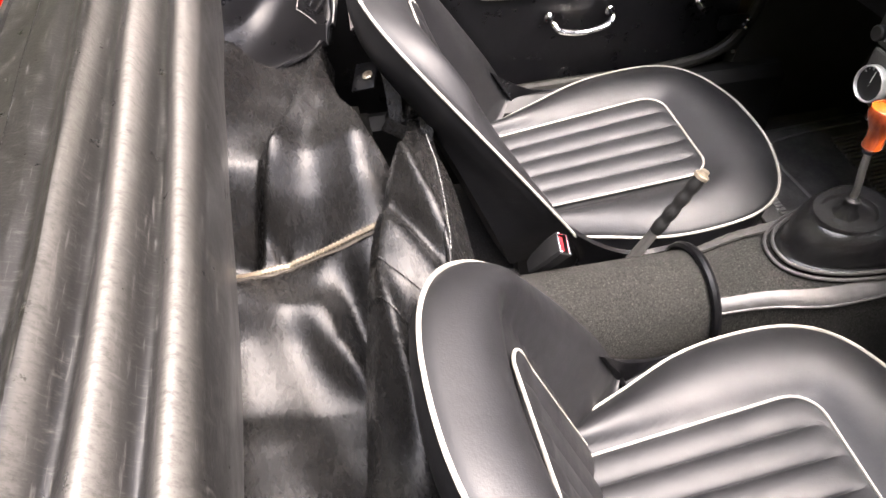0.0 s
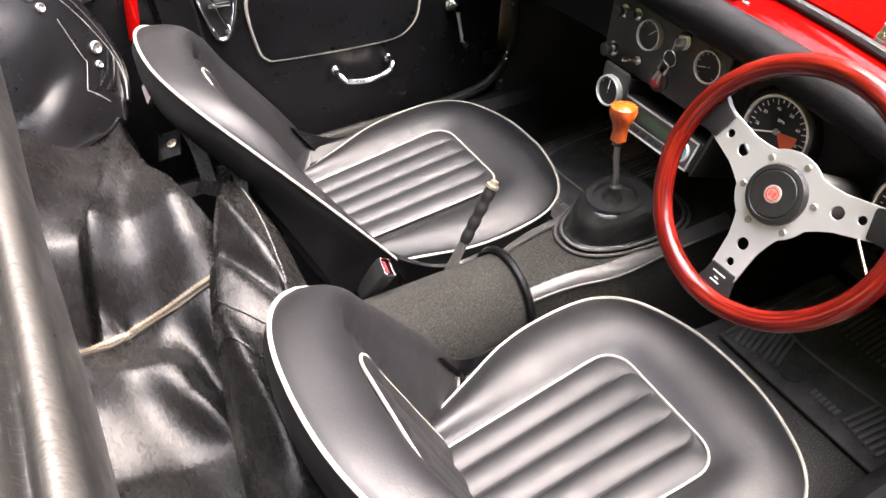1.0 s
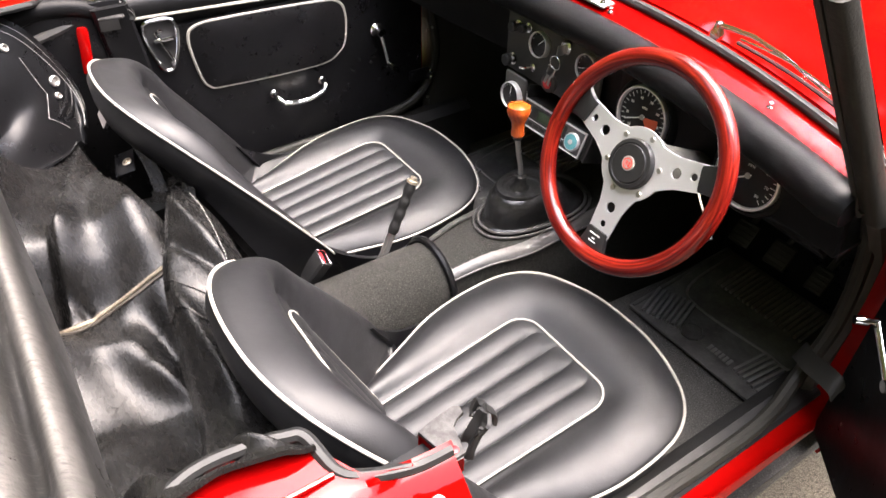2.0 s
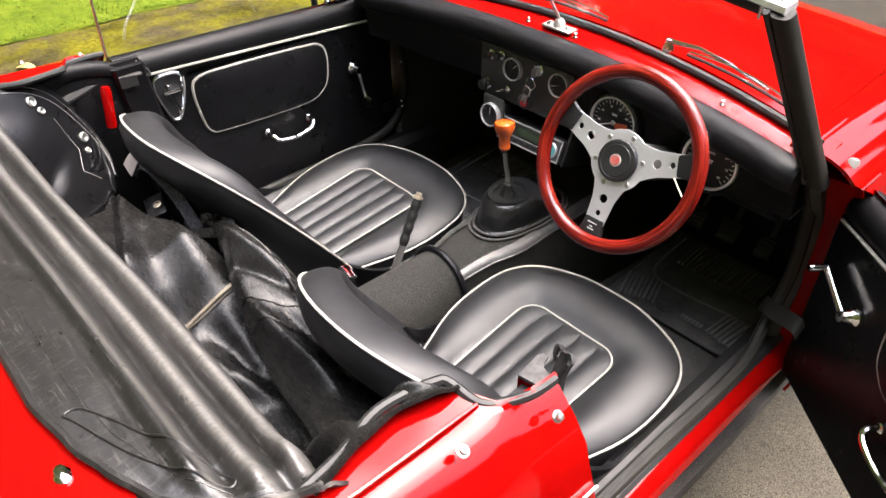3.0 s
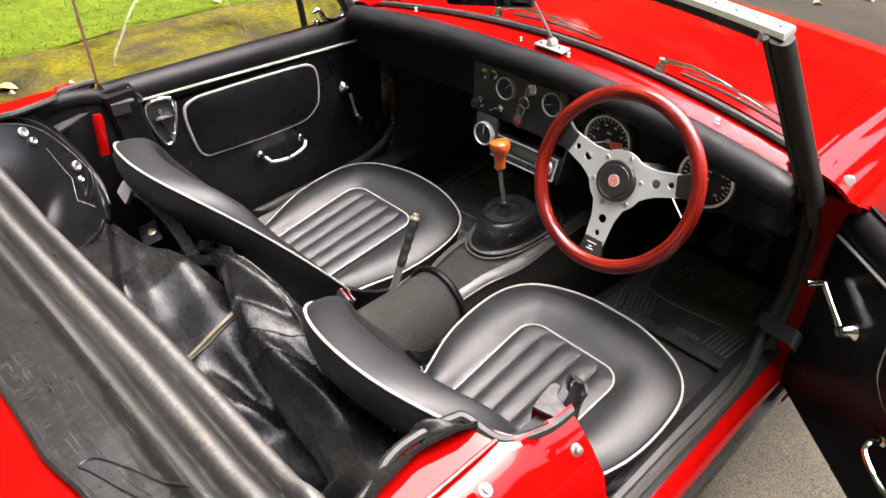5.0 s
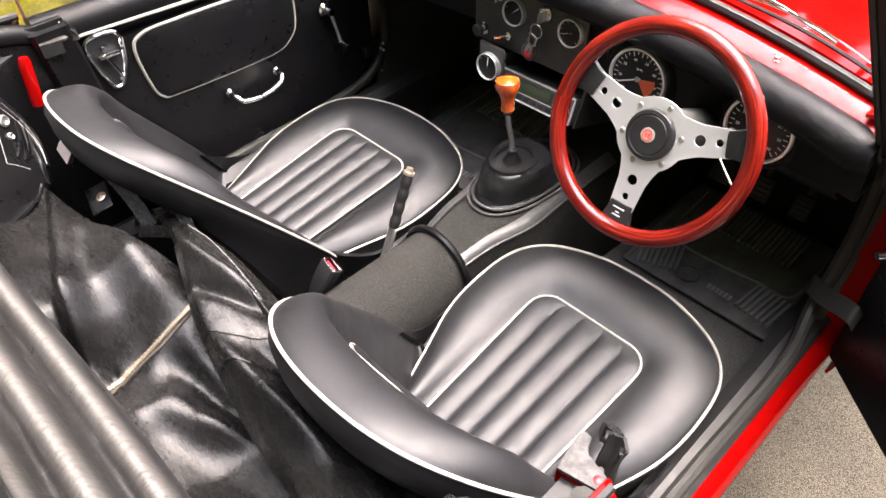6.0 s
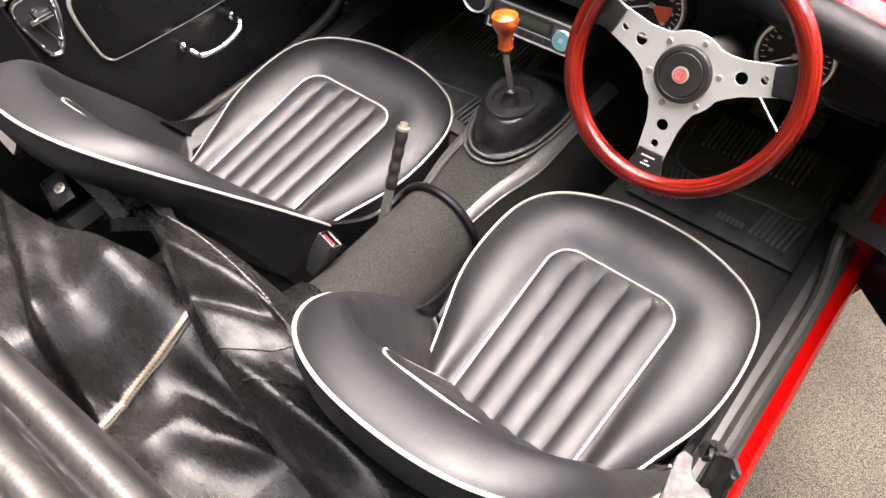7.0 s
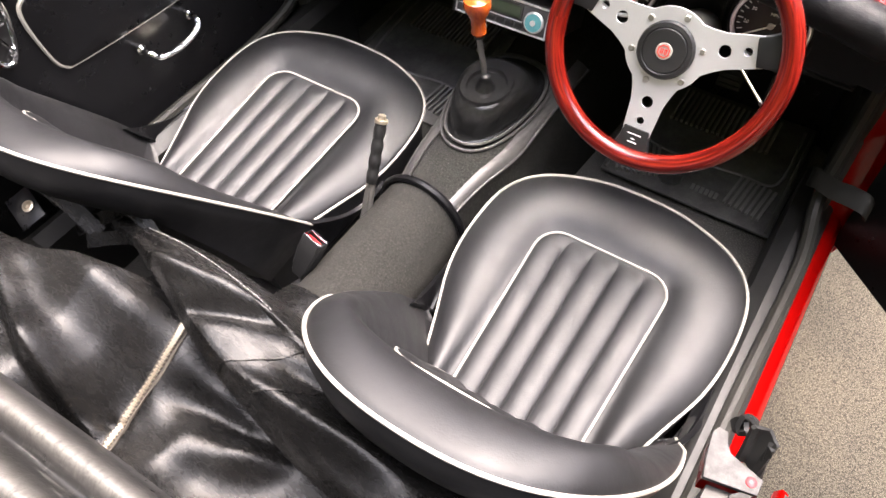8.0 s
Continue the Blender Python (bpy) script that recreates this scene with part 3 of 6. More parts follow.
    for fx, fy, wide, high, seed in ((0.012, 0.030, 0.010, 0.020, 1), (0.031, 0.016, 0.011, 0.030, 5)):
        bm = B()
        sheet(bm, lambda u, v: mb @ Vector((fx + lerp(-wide, wide, u) * (1 - 0.3 * v) + 0.006 * v * math.sin(5 * u + seed), fy + 0.010 * math.sin(2.2 * v + seed) + 0.006 * math.cos(6 * u + seed),
              -0.014 + (high + 0.012) * v * (0.75 + 0.5 * noise.noise(Vector((u * 5, v, seed)))))), 14, 10, 0.004)
        part("rubber_flap", bm, RUBBER, lb, "torn black rubber flap")
    bm = B()
    tube(bm, [(p := Vector(quarter(k / 60, 0.25 + 0.75 * (0.846 - 0.730) / (0.846 - 0.24)))) + Vector((s * 0.003, 0, 0)) for k in range(0, 40)], 0.0045, 8, flat=0.6)
    part("side_moulding", bm, CHROME, car, "thin chrome side moulding")
    bm = B()
    tube(bm, spline([(s * 0.577, -0.158, 0.8495), (s * 0.579, -0.209, 0.8535), (s * 0.580, -0.264, 0.8555), (s * 0.580, -0.40, 0.857), (s * 0.578, -0.60, 0.852)], 6), 0.0028, 6)
    part("panel_bead", bm, RED, car, "raised bead along the body joint")
    for px, py, pz, nx, nz in ((0.612, -0.212, 0.856, 0.35, 0.93), (0.634, -0.098, 0.832, 0.75, 0.65)):
        st = part("hood_stud", turned(B(), [(0.007, 0.0), (0.007, 0.002), (0.0045, 0.003), (0.0035, 0.006), (0.004, 0.0075), (0, 0.0085)], facing((s * px, py, pz), (s * nx, 0, nz), (0, 1, 0)), 16), STEEL, car, "dull hood stud")
    bm = B()
    tube(bm, spline([(s * 0.602, -0.064, 0.838), (s * 0.600, -0.10, 0.840), (s * 0.588, -0.136, 0.843), (s * 0.572, -0.154, 0.846), (s * 0.538, -0.162, 0.855), (s * 0.530, -0.175, 0.857), (s * 0.522, -0.21, 0.858), (s * 0.521, -0.25, 0.858), (s * 0.538, -0.30, 0.858), (s * 0.550, -0.38, 0.858)], 5), 0.0062, 8)
    part("cockpit_trim", bm, RUBBER, car, "black rubber cockpit edge trim")

bm = B()
sheet(bm, lambda u, v: (lerp(-0.55, 0.55, u) * (1 - 0.16 * smooth(0.6, 1.3, 0.46 + 0.76 * v)), -0.46 - 0.76 * v,
      curve_at([(0.46, 0.858), (0.5, 0.858), (0.8, 0.83), (1.05, 0.74), (1.22, 0.60)], 0.46 + 0.76 * v) + 0.012 * (1 - (2 * u - 1) ** 2)), 24, 20, 0.006)
part("boot_lid", bm, RED, car, "glossy red boot deck")
bm = B()
sheet(bm, lambda u, v: (lerp(-0.60, 0.60, u) * (1 - 0.10 * smooth(0.8, 1.3, 0.46 + 0.76 * v)), -0.46 - 0.76 * v,
      curve_at([(0.46, 0.850), (0.5, 0.850), (0.8, 0.822), (1.05, 0.732), (1.22, 0.592)], 0.46 + 0.76 * v)), 12, 20, 0.006)
part("boot_surround", bm, RED, car, "red body round the boot lid")
bm = B()
sheet(bm, lambda u, v: (lerp(-0.58, 0.58, u) * (1 - 0.03 * v), -1.22 + 0.02 * math.sin(3.14 * v), lerp(0.24, 0.60, v)), 12, 6, 0.006)
part("rear_apron", bm, RED, car)


def front_z(x, y):
    """Height of the bonnet and wings."""
    z = curve_at([(0.60, 0.862), (0.75, 0.861), (1.0, 0.850), (1.3, 0.812), (1.5, 0.757), (1.7, 0.665), (1.85, 0.54), (1.92, 0.46)], y)
    a = abs(x)
    z -= 0.03 * (a / 0.50) ** 2 if a < 0.50 else 0.03
    if a > 0.50:
        z += 0.010 * math.sin(min((a - 0.50) / 0.10, 1) * math.pi)
        z -= 0.17 * max(0, (a - 0.58) / 0.105) ** 2
    return z


MIDX = -0.012


def screen_y(x):
    return 0.708 - 0.232 * (x - MIDX) ** 2


def screen_z(x):
    return 0.868 - 0.088 * (x - MIDX) ** 2 - 0.02 * max(-0.1 - x, 0.0)


def pad_y(x):
    """Front edge of the dash roll, where it meets the red scuttle."""
    return 0.664 - 0.18 * (x - MIDX) ** 2


def pad_z(x):
    return 0.849 - 0.087 * (x - MIDX) ** 2 + 0.035 * max(-0.1 - x, 0.0)


def scuttle_at(u, v):
    x = lerp(-0.588, 0.588, u)
    if v < 0.5:
        t = v / 0.5
        return (x, lerp(pad_y(x) - 0.014, screen_y(x), t), lerp(pad_z(x) - 0.006, screen_z(x) - 0.004, t) + 0.003 * math.sin(math.pi * t))
    t = (v - 0.5) / 0.5
    y = screen_y(x) + 0.042 * t
    return (x, y, lerp(screen_z(x) - 0.004, front_z(max(min(x, 0.54), -0.54), y) - 0.001, smooth(0, 1, t)))


def shut_line(y):
    """Half width of the bonnet opening."""
    return 0.532 - 0.0845 * smooth(0.6, 1.9, y)


bm = B()
sheet(bm, lambda u, v: ((x := lerp(-1.0, 1.0, u) * (shut_line(lerp(screen_y(0.52) + 0.046, 1.85, v)) - 0.0008)), (y := lerp(screen_y(x) + 0.046, 1.91 - 0.25 * x * x, v)), front_z(x, y) + 0.0015), 40, 40, 0.006)
part("bonnet", bm, RED, car, "glossy red bonnet")
bm = B()
sheet(bm, scuttle_at, 40, 12, 0.006)
part("scuttle", bm, RED, car, "glossy red scuttle in front of the dashboard")


def wing(u, v, s):
    """Wing section: from the bonnet gap over the crest and down the side."""
    y = lerp(curve_at([(0.0, 0.60), (0.3, 0.62), (0.42, 0.70), (0.55, 0.735), (1.0, 0.74)], u), 1.90, v)
    xb = shut_line(y)
    zc = front_z(0.58, y)
    low = lambda z: min(z, zc - 0.02)
    pts = spline([(xb, front_z(xb, y), 0), (0.575, zc + 0.002, 0), (0.635, zc - 0.03, 0), (0.668, low(zc - 0.10), 0), (0.688, low(0.60), 0), (0.684, low(0.46), 0), (0.660, low(0.32), 0), (0.635, low(0.22), 0)], 4)
    k = u * (len(pts) - 1)
    i = min(int(k), len(pts) - 2)
    p = pts[i].lerp(pts[i + 1], k - i)
    z = p.y
    arch = 0.32 ** 2 - (y - 1.30) ** 2
    if arch > 0:
        z = max(z, min(0.29 + math.sqrt(arch), zc - 0.06))
    return (s * p.x * (1 - 0.14 * smooth(1.35, 1.95, y)), y, z)


for s in (-1, 1):
    bm = B()
    sheet(bm, lambda u, v, s=s: wing(u, v, s), 36, 60, 0.006)
    part("front_wing", bm, RED, car, "glossy red front wing")
bm = B()
sheet(bm, lambda u, v: ((x := lerp(-0.56, 0.56, u)), lerp(1.89, 1.80, v) - 0.3 * x * x, lerp(0.47, 0.25, v)), 16, 5, 0.006)
part("front_valance", bm, RED, car)


def wheel(x, y):
    root = part("wheel", turned(B(), [(0.0, 0.05), (0.14, 0.06), (0.165, 0.03), (0.165, -0.06), (0.0, -0.06)], facing((x, y, 0.27), (1 if x > 0 else -1, 0, 0)), 28), STEEL, car)
    bm = B()
    tube(bm, [(x + 0.0, y + 0.215 * math.cos(a), 0.27 + 0.215 * math.sin(a)) for a in np.linspace(0, 2 * math.pi, 37)[:-1]], 0.056, 12, closed=True)
    part("tyre", bm, RUBBER, root)


for x in (-0.585, 0.585):
    wheel(x, 1.30)
    wheel(x * 0.96, -0.73)

# the broad check strap of the open door, from the footwell side over the sill to the door's edge
FAR = spline([(0.545, 0.722, 0.440), (0.553, 0.706, 0.455), (0.580, 0.680, 0.468), (0.612, 0.668, 0.478), (0.632, 0.660, 0.480), (0.640, 0.656, 0.470)], 6)
NEAR = spline([(0.545, 0.690, 0.425), (0.556, 0.672, 0.442), (0.582, 0.652, 0.452), (0.612, 0.641, 0.460), (0.632, 0.634, 0.462), (0.640, 0.632, 0.452)], 6)
bm = B()
sheet(bm, lambda u, v: FAR[round(u * 30)].lerp(NEAR[round(u * 30)], v) + Vector((0, 0, 0.003 * math.sin(math.pi * v))), 30, 6, 0.005)
part("check_strap", bm, WEATHERED, car, "broad black rubber door check strap")

# transmission tunnel: carpeted barrel behind, vinyl-edged console ahead
bm = B()


def barrel(u, v):
    a = math.pi * u
    y = lerp(-0.12, 0.33, v)
    r = lerp(0.088, 0.082, v)
    return (-0.012 - r * math.cos(a) * 1.0, y, 0.33 + (0.118 if 0 < u < 1 else 0) * math.sin(a) ** 0.8 if 0 < u < 1 else 0.2)


sheet(bm, barrel, 24, 10, 0.004)
part("tunnel_carpet", bm, CARPET, car, "charcoal carpet over the transmission tunnel")
bm = B()
tube(bm, [(-0.012 - 0.088 * math.cos(a), 0.325, 0.33 + 0.123 * max(math.sin(a), 0) ** 0.8) for a in np.linspace(0.0, math.pi, 26)], 0.0075, 8)
part("tunnel_edging", bm, TRIM, car, "black vinyl edging round the tunnel")


def console(u, v):
    y = lerp(0.325, 1.1, v)
    w = lerp(0.066, 0.100, smooth(0.29, 0.52, y)) + 0.02 * smooth(0.6, 1.0, y)
    h = curve_at([(0.325, 0.418), (0.42, 0.437), (0.62, 0.445), (1.1, 0.48)], y)
    prof = [(-1.15, 0.2), (-1.0, 0.36), (-0.87, h - 0.015), (-0.62, h), (0.62, h), (0.87, h - 0.015), (1.0, 0.36), (1.15, 0.2)]
    k = u * 7
    i = min(int(k), 6)
    (a, za), (b, zb) = prof[i], prof[i + 1]
    return (lerp(-0.006, 0.004, smooth(0.33, 0.5, y)) + lerp(a, b, k - i) * w, y, lerp(za, zb, k - i))


bm = B()
sheet(bm, console, 28, 24, 0.004)
part("console_carpet", bm, CARPET, car, "charcoal carpeted gearbox tunnel")
for s in (-1, 1):
    bm = B()

    def binding(u, v, s=s):
        k = lerp(4.02, 4.96, u) / 7
        p = console(k if s > 0 else 1 - k, lerp(0.004, 0.55, v))
        lift = 0.003 + 0.003 * math.sin(3.14 * u)
        return (p[0] + s * lift * 0.6 * u, p[1], p[2] + lift + 0.0007 * math.sin(240 * v + 3 * u))
    sheet(bm, binding, 10, 60, 0.004)
    part("console_edging", bm, BIND, car, "worn black vinyl binding along the tunnel edge")
    bm = B()
    tube(bm, [Vector(binding(0.97, k / 40)) + Vector((s * 0.001, 0, 0.001)) for k in range(41)], 0.0022, 6)
    part("console_welt", bm, BIND, car, "raised welt of the vinyl binding")

# dashboard
dash = part("dashboard", sheet(B(), lambda u, v: ((x := lerp(-0.590, 0.566, u)), pad_y(x) - 0.002 + 0.012 * v, lerp(pad_z(x) - 0.026, 0.692 + 0.012 * smooth(0.40, 0.56, abs(x)), v)), 60, 6, 0.01), PAD, car, "black dashboard with padded top roll")
bm = B()
rings = []
for k in range(41):
    x = lerp(-0.572, 0.568, k / 40)
    end = 1 - 0.25 * smooth(0.54, 0.58, abs(x - MIDX)) ** 2
    c = Vector((x, pad_y(x) - 0.020, pad_z(x) - 0.027))
    rings.append([c + end * Vector((0, 0.034 * math.cos(a), 0.030 * math.sin(a))) for a in np.linspace(0, 2 * math.pi, 21)[:-1]])
loft(bm, rings, cap=True)
part("dash_roll", bm, PAD, dash, "padded black vinyl dash roll")
bm = B()
sheet(bm, lambda u, v: ((x := lerp(-0.590, 0.566, u)), lerp(pad_y(x) + 0.010, 1.0, v), lerp(0.692 + 0.012 * smooth(0.40, 0.56, abs(x)), 0.72, v)), 48, 4, 0.006)
part("dash_underside", bm, PLASTIC, dash)

# windscreen
screen = part("windscreen_frame", tube(B(), [((x := lerp(-0.592, 0.568, k / 40)), screen_y(x), screen_z(x) + 0.003) for k in range(41)], 0.0085, 8), RUBBER, car, "black rubber windscreen seal")
TOPZ = 1.10


def rail_y(x):
    return 0.514 - 0.251 * (x - MIDX) ** 2


def glass_at(u, v):
    x = MIDX + lerp(-0.580, 0.580, u) * (1 - 0.05 * v)
    return (x, lerp(screen_y(x), rail_y(x), v), lerp(screen_z(x), TOPZ, v))


bm = B()
sheet(bm, glass_at, 30, 6, 0.004)
pane = part("windscreen_glass", bm, GLASS, screen, "clear curved windscreen")
pane.visible_shadow = False
bm = B()
loft(bm, [[(x, rail_y(x) + dy, TOPZ + dz) for dy, dz in ((-0.020, -0.002), (-0.019, 0.006), (0.012, 0.008), (0.017, 0.002), (0.012, -0.004), (-0.014, -0.006))] for x in [MIDX + lerp(-0.550, 0.550, k / 40) for k in range(41)]], cap=True)
rail = part("top_rail", bm, ALU, screen, "bright aluminium windscreen top rail")
bm = B()
loft(bm, [[(x, rail_y(x) + dy, TOPZ + dz) for dy, dz in ((-0.019, -0.004), (-0.012, -0.007), (0.010, -0.007), (0.006, -0.018), (-0.010, -0.018))] for x in [MIDX + lerp(-0.540, 0.540, k / 40) for k in range(41)]], cap=True)
part("rail_seal", bm, RUBBER, screen, "black rail seal")
for k in range(7):
    for s in (-1, 1):
        x = MIDX + s * (0.535 - 0.035 * k)
        part("screw", turned(B(), [(0.0035, 0), (0.003, 0.002), (0, 0.0022)], Matrix.Translation((x, rail_y(x) - 0.005, TOPZ + 0.0075)), 8), STEEL, rail)
for s in (-1, 1):
    bm = B()
    base, tip = Vector((MIDX + s * 0.600, 0.620, 0.780)), Vector((MIDX + s * 0.545, 0.428, TOPZ - 0.004))
    rings = []
    for k in range(9):
        c = base.lerp(tip, k / 8)
        w = lerp(0.019, 0.017, k / 8)
        rings.append([c + Vector((s * dx * w, dy * w, dy * w * 0.3)) for dx, dy in [(0.85 * abs(math.cos(a)) ** 0.7 * (1 if math.cos(a) > 0 else -1), 0.85 * abs(math.sin(a)) ** 0.7 * (1 if math.sin(a) > 0 else -1)) for a in np.linspace(0.2, 6.283 + 0.2, 19)[:-1]]])
    loft(bm, rings, cap=True)
    pil = part("screen_pillar", bm, WEATHERED, screen, "black rubber-faced windscreen pillar")
    bm = B()
    tube(bm, [base.lerp(tip, k / 6) + Vector((-s * 0.017, -0.012, 0)) for k in range(7)], 0.005, 8)
    part("pillar_seal", bm, RUBBER, pil, "black draught seal")
    # pale curled lip of the rubber, drawn as a thin steel bar
    bm = B()
    tube(bm, [tip + Vector((-s * 0.022, -0.008, 0.0)), tip + Vector((-s * 0.024, -0.012, 0.006)), tip + Vector((-s * 0.026, -0.010, -0.012))], [0.0022, 0.0030, 0.0018], 8)
    part("pillar_lip", bm, STEEL, pil, "pale frayed lip of the pillar rubber")
    bm = B()
    box(bm, (-0.008, -0.014, -0.016), (0.008, 0.014, 0.016), 0.006, Matrix.Translation((MIDX + s * 0.630, 0.650, 0.812)) @ Matrix.Rotation(radians(-25), 4, "X"))
    part("pillar_grommet", bm, GROMMET, screen, "pale grey grommet at the pillar foot")

# studs along the scuttle
for x in (-0.408, -0.101, 0.028, 0.384):
    part("scuttle_stud", turned(B(), [(0.0055, 0), (0.0055, 0.002), (0.003, 0.003), (0.003, 0.007), (0.0045, 0.009), (0, 0.011)], Matrix.Translation((x, pad_y(x) + 0.008, pad_z(x) + 0.0045)), 12), CHROME, car, "small chrome stud")


# ---- seats ----
CUSH = [(0.000, 0.144), (0.062, 0.165), (0.134, 0.190), (0.211, 0.217), (0.283, 0.227), (0.363, 0.223), (0.413, 0.204), (0.448, 0.168), (0.471, 0.116), (0.485, 0.058), (0.488, 0.000)]


def back_half():
    """Half outline of the backrest, from its foot to the middle of its top."""
    low = [(v, lerp(0.214, 0.2286, smooth(-0.06, 0.05, v))) for v in np.linspace(-0.05, 0.047, 5)]
    arch = [(0.047 + 0.402 * math.sin(a) ** 0.715, 0.2286 * math.cos(a) ** 0.715) for a in np.linspace(0.04, math.pi / 2 - 0.02, 24)]
    return low + arch + [(0.449, 0.0)]


BACK = back_half()


def outline(half, n=5):
    """Both sides of a symmetric outline, from one rear corner round the front to the other."""
    pts = spline([(w, v, 0) for v, w in half], n)
    return [(p.x, p.y) for p in pts] + [(-p.x, p.y) for p in reversed(pts[:-1])]


def fluted(bm, x_half, v0, v1, corner, place, flutes=5, nu=150, nv=40, deep=0.0075):
    """A padded panel with lengthwise flutes; place(x, v, lift) puts a point on its seat."""
    def fn(a, b):
        v = lerp(v0, v1, b)
        w = x_half(v)
        if v > v1 - corner:
            w -= corner - math.sqrt(max(corner ** 2 - (v - v1 + corner) ** 2, 0))
        x = lerp(-w, w, a)
        f = (x / x_half(v) + 1) / 2 * flutes
        lift = deep * (abs(math.sin(math.pi * f)) ** 0.55 - 0.45) * smooth(v1, v1 - 0.03, v)
        edge = min(1.0, (w - abs(x)) / 0.006) if abs(x) < w else 0
        return place(x, v, 0.003 + lift * edge)
    return sheet(bm, fn, nu, nv, 0.004)


def seams(panel, x_half, v0, v1, place, flutes=5, stitches=60):
    """Fine stitches along each furrow between the flutes."""
    bm = B()
    for j in range(1, flutes):
        for k in range(stitches):
            a, b = (lerp(v0, v1, (k + e) / stitches) for e in (0.0, 0.6))
            tube(bm, [place((2 * j / flutes - 1) * x_half(v), v, 0.0006) for v in (a, b)], 0.0005, 4)
    tagged(part("seam_stitching", bm, DARKTHREAD, panel, "dark stitching in the furrows"), kind="stuff")


def ringed(loop, mid, rows, half, v1, place):
    """Rings that shrink from an outline to its middle; place(x, v, f) with f 1 at the rim and 0 at the panel."""
    out = []
    for k in range(1, rows):
        q = 1 - (k / rows) ** 1.4
        ring = []
        for x, v in loop:
            qi = past_panel(x, v, mid, half, v1)
            f = (q - qi) / (1 - qi)
            ring.append(place(mid[0] + (x - mid[0]) * q, mid[1] + (v - mid[1]) * q, max(f, 0.0)))
        out.append(ring)
    return out


def past_panel(x, v, mid, half, v1):
    """The share of the way from the mid point to (x, v) at which the fluted panel's border is crossed."""
    dx, dv = abs(x - mid[0]), v - mid[1]
    a = half / dx if dx > 1e-6 else 9
    b = (v1 - mid[1]) / dv if dv > 1e-6 else 9
    r = 1 / ((1 / a) ** 8 + (1 / b) ** 8) ** 0.125
    return min(r, 0.96)


def stuffing(f, base, swell):
    """Height over the rim: level in the panel, full in the roll, nought at the piped edge."""
    return base * (1 - f) + swell * math.sin(math.pi * min(max(f, 0.0), 1.0)) ** 0.75 if f < 1 else 0.0


def bucket_seat(cx, y0, bx, by, bz, recline, label):
    root = thing("bucket_seat", (cx, y0 + 0.25, 0.2), label, "seat", "front seats")

    def edge_z(y):
        return 0.371 + 0.1225 * y

    cl = outline(CUSH, 6)
    bm = B()
    rings = [[(cx + 0.93 * x, y0 + 0.02 + 0.95 * y, 0.22) for x, y in cl], [(cx + 0.985 * x, y0 + 0.99 * y, edge_z(y) - 0.05) for x, y in cl], [(cx + x, y0 + y, edge_z(y) - 0.002) for x, y in cl]]
    rings += ringed(cl, (0, 0.16), 30, 0.118, 0.358, lambda x, y, f: (cx + x, y0 + y, edge_z(y) + stuffing(f, 0.005, 0.019)))
    loft(bm, rings)
    bmesh.ops.holes_fill(bm, edges=[e for e in bm.edges if e.is_boundary], sides=0)
    cushion = part("cushion", bm, SEAT, root, "black vinyl seat cushion")
    bm = B()
    tube(bm, [(cx + x * 1.006, y0 + y * 1.004, edge_z(y)) for x, y in cl], 0.0025, 6)
    part("piping", bm, PIPE, cushion, "cream piping round the cushion")

    def top(x, y, lift=0.0):
        return (cx + x, y0 + y, edge_z(y) + 0.0075 + lift)

    ins = lambda v: lerp(0.102, 0.113, min(v / 0.3, 1))
    bm = fluted(B(), ins, -0.01, 0.352, 0.038, top)
    panel = part("fluted_panel", bm, SEAT, cushion, "fluted black vinyl panel")
    seams(panel, ins, 0.02, 0.335, top)
    line = [(-ins(v), v) for v in np.linspace(-0.01, 0.312, 16)] + [(-ins(0.35) + 0.040 - 0.040 * math.cos(a), 0.313 + 0.04 * math.sin(a)) for a in np.linspace(0, 1.57, 7)]
    line += [(-x, v) for x, v in reversed(line)]
    bm = B()
    tube(bm, [top(x, v, 0.004) for x, v in line], 0.0020, 6)
    part("panel_piping", bm, PIPE, cushion, "cream piping round the fluted panel")

    ev, ew = Vector((0, -math.sin(recline), math.cos(recline))), Vector((0, math.cos(recline), math.sin(recline)))
    org = Vector((bx, by, bz))

    def spot(x, v, w):
        return org + Vector((x, 0, 0)) + ev * v + ew * (w + 0.713 * x * x)

    def lean(v):
        return -0.23 * max(0.322 - v, 0.0) * smooth(0.34, 0.27, v)

    bl = outline(BACK, 3)
    bl = bl + [(lerp(bl[-1][0], bl[0][0], k / 12), bl[0][1]) for k in range(1, 12)]

    def sunk(x, v):
        """The middle of the foot lies further back than its sides."""
        return -0.05 * smooth(0.14, -0.05, v) * (1 - smooth(0.12, 0.205, abs(x)))

    bm = B()
    rings = [[spot(q * x, 0.10 + q * (v - 0.10), min(-0.042, lean(0.10 + q * (v - 0.10)) - 0.034)) for x, v in bl] for q in (0.15, 0.45, 0.72, 0.86)]
    rings += [[spot(0.92 * x, -0.06 + 0.94 * (v + 0.06), -0.034 + sunk(x, v)) for x, v in bl], [spot(0.982 * x, -0.06 + 0.986 * (v + 0.06), -0.018 + sunk(x, v)) for x, v in bl], [spot(x, v, -0.003 + sunk(x, v)) for x, v in bl]]
    rings += ringed(bl, (0, 0.10), 32, 0.142, 0.338, lambda x, v, f: spot(x, v, stuffing(f, 0.015, 0.024 * smooth(-0.10, 0.10, v) + 0.0075 * smooth(0.22, 0.38, v)) + lerp(lean(v), sunk(x, v), min(f, 1.0))))
    loft(bm, rings)
    bmesh.ops.holes_fill(bm, edges=[e for e in bm.edges if e.is_boundary], sides=0)
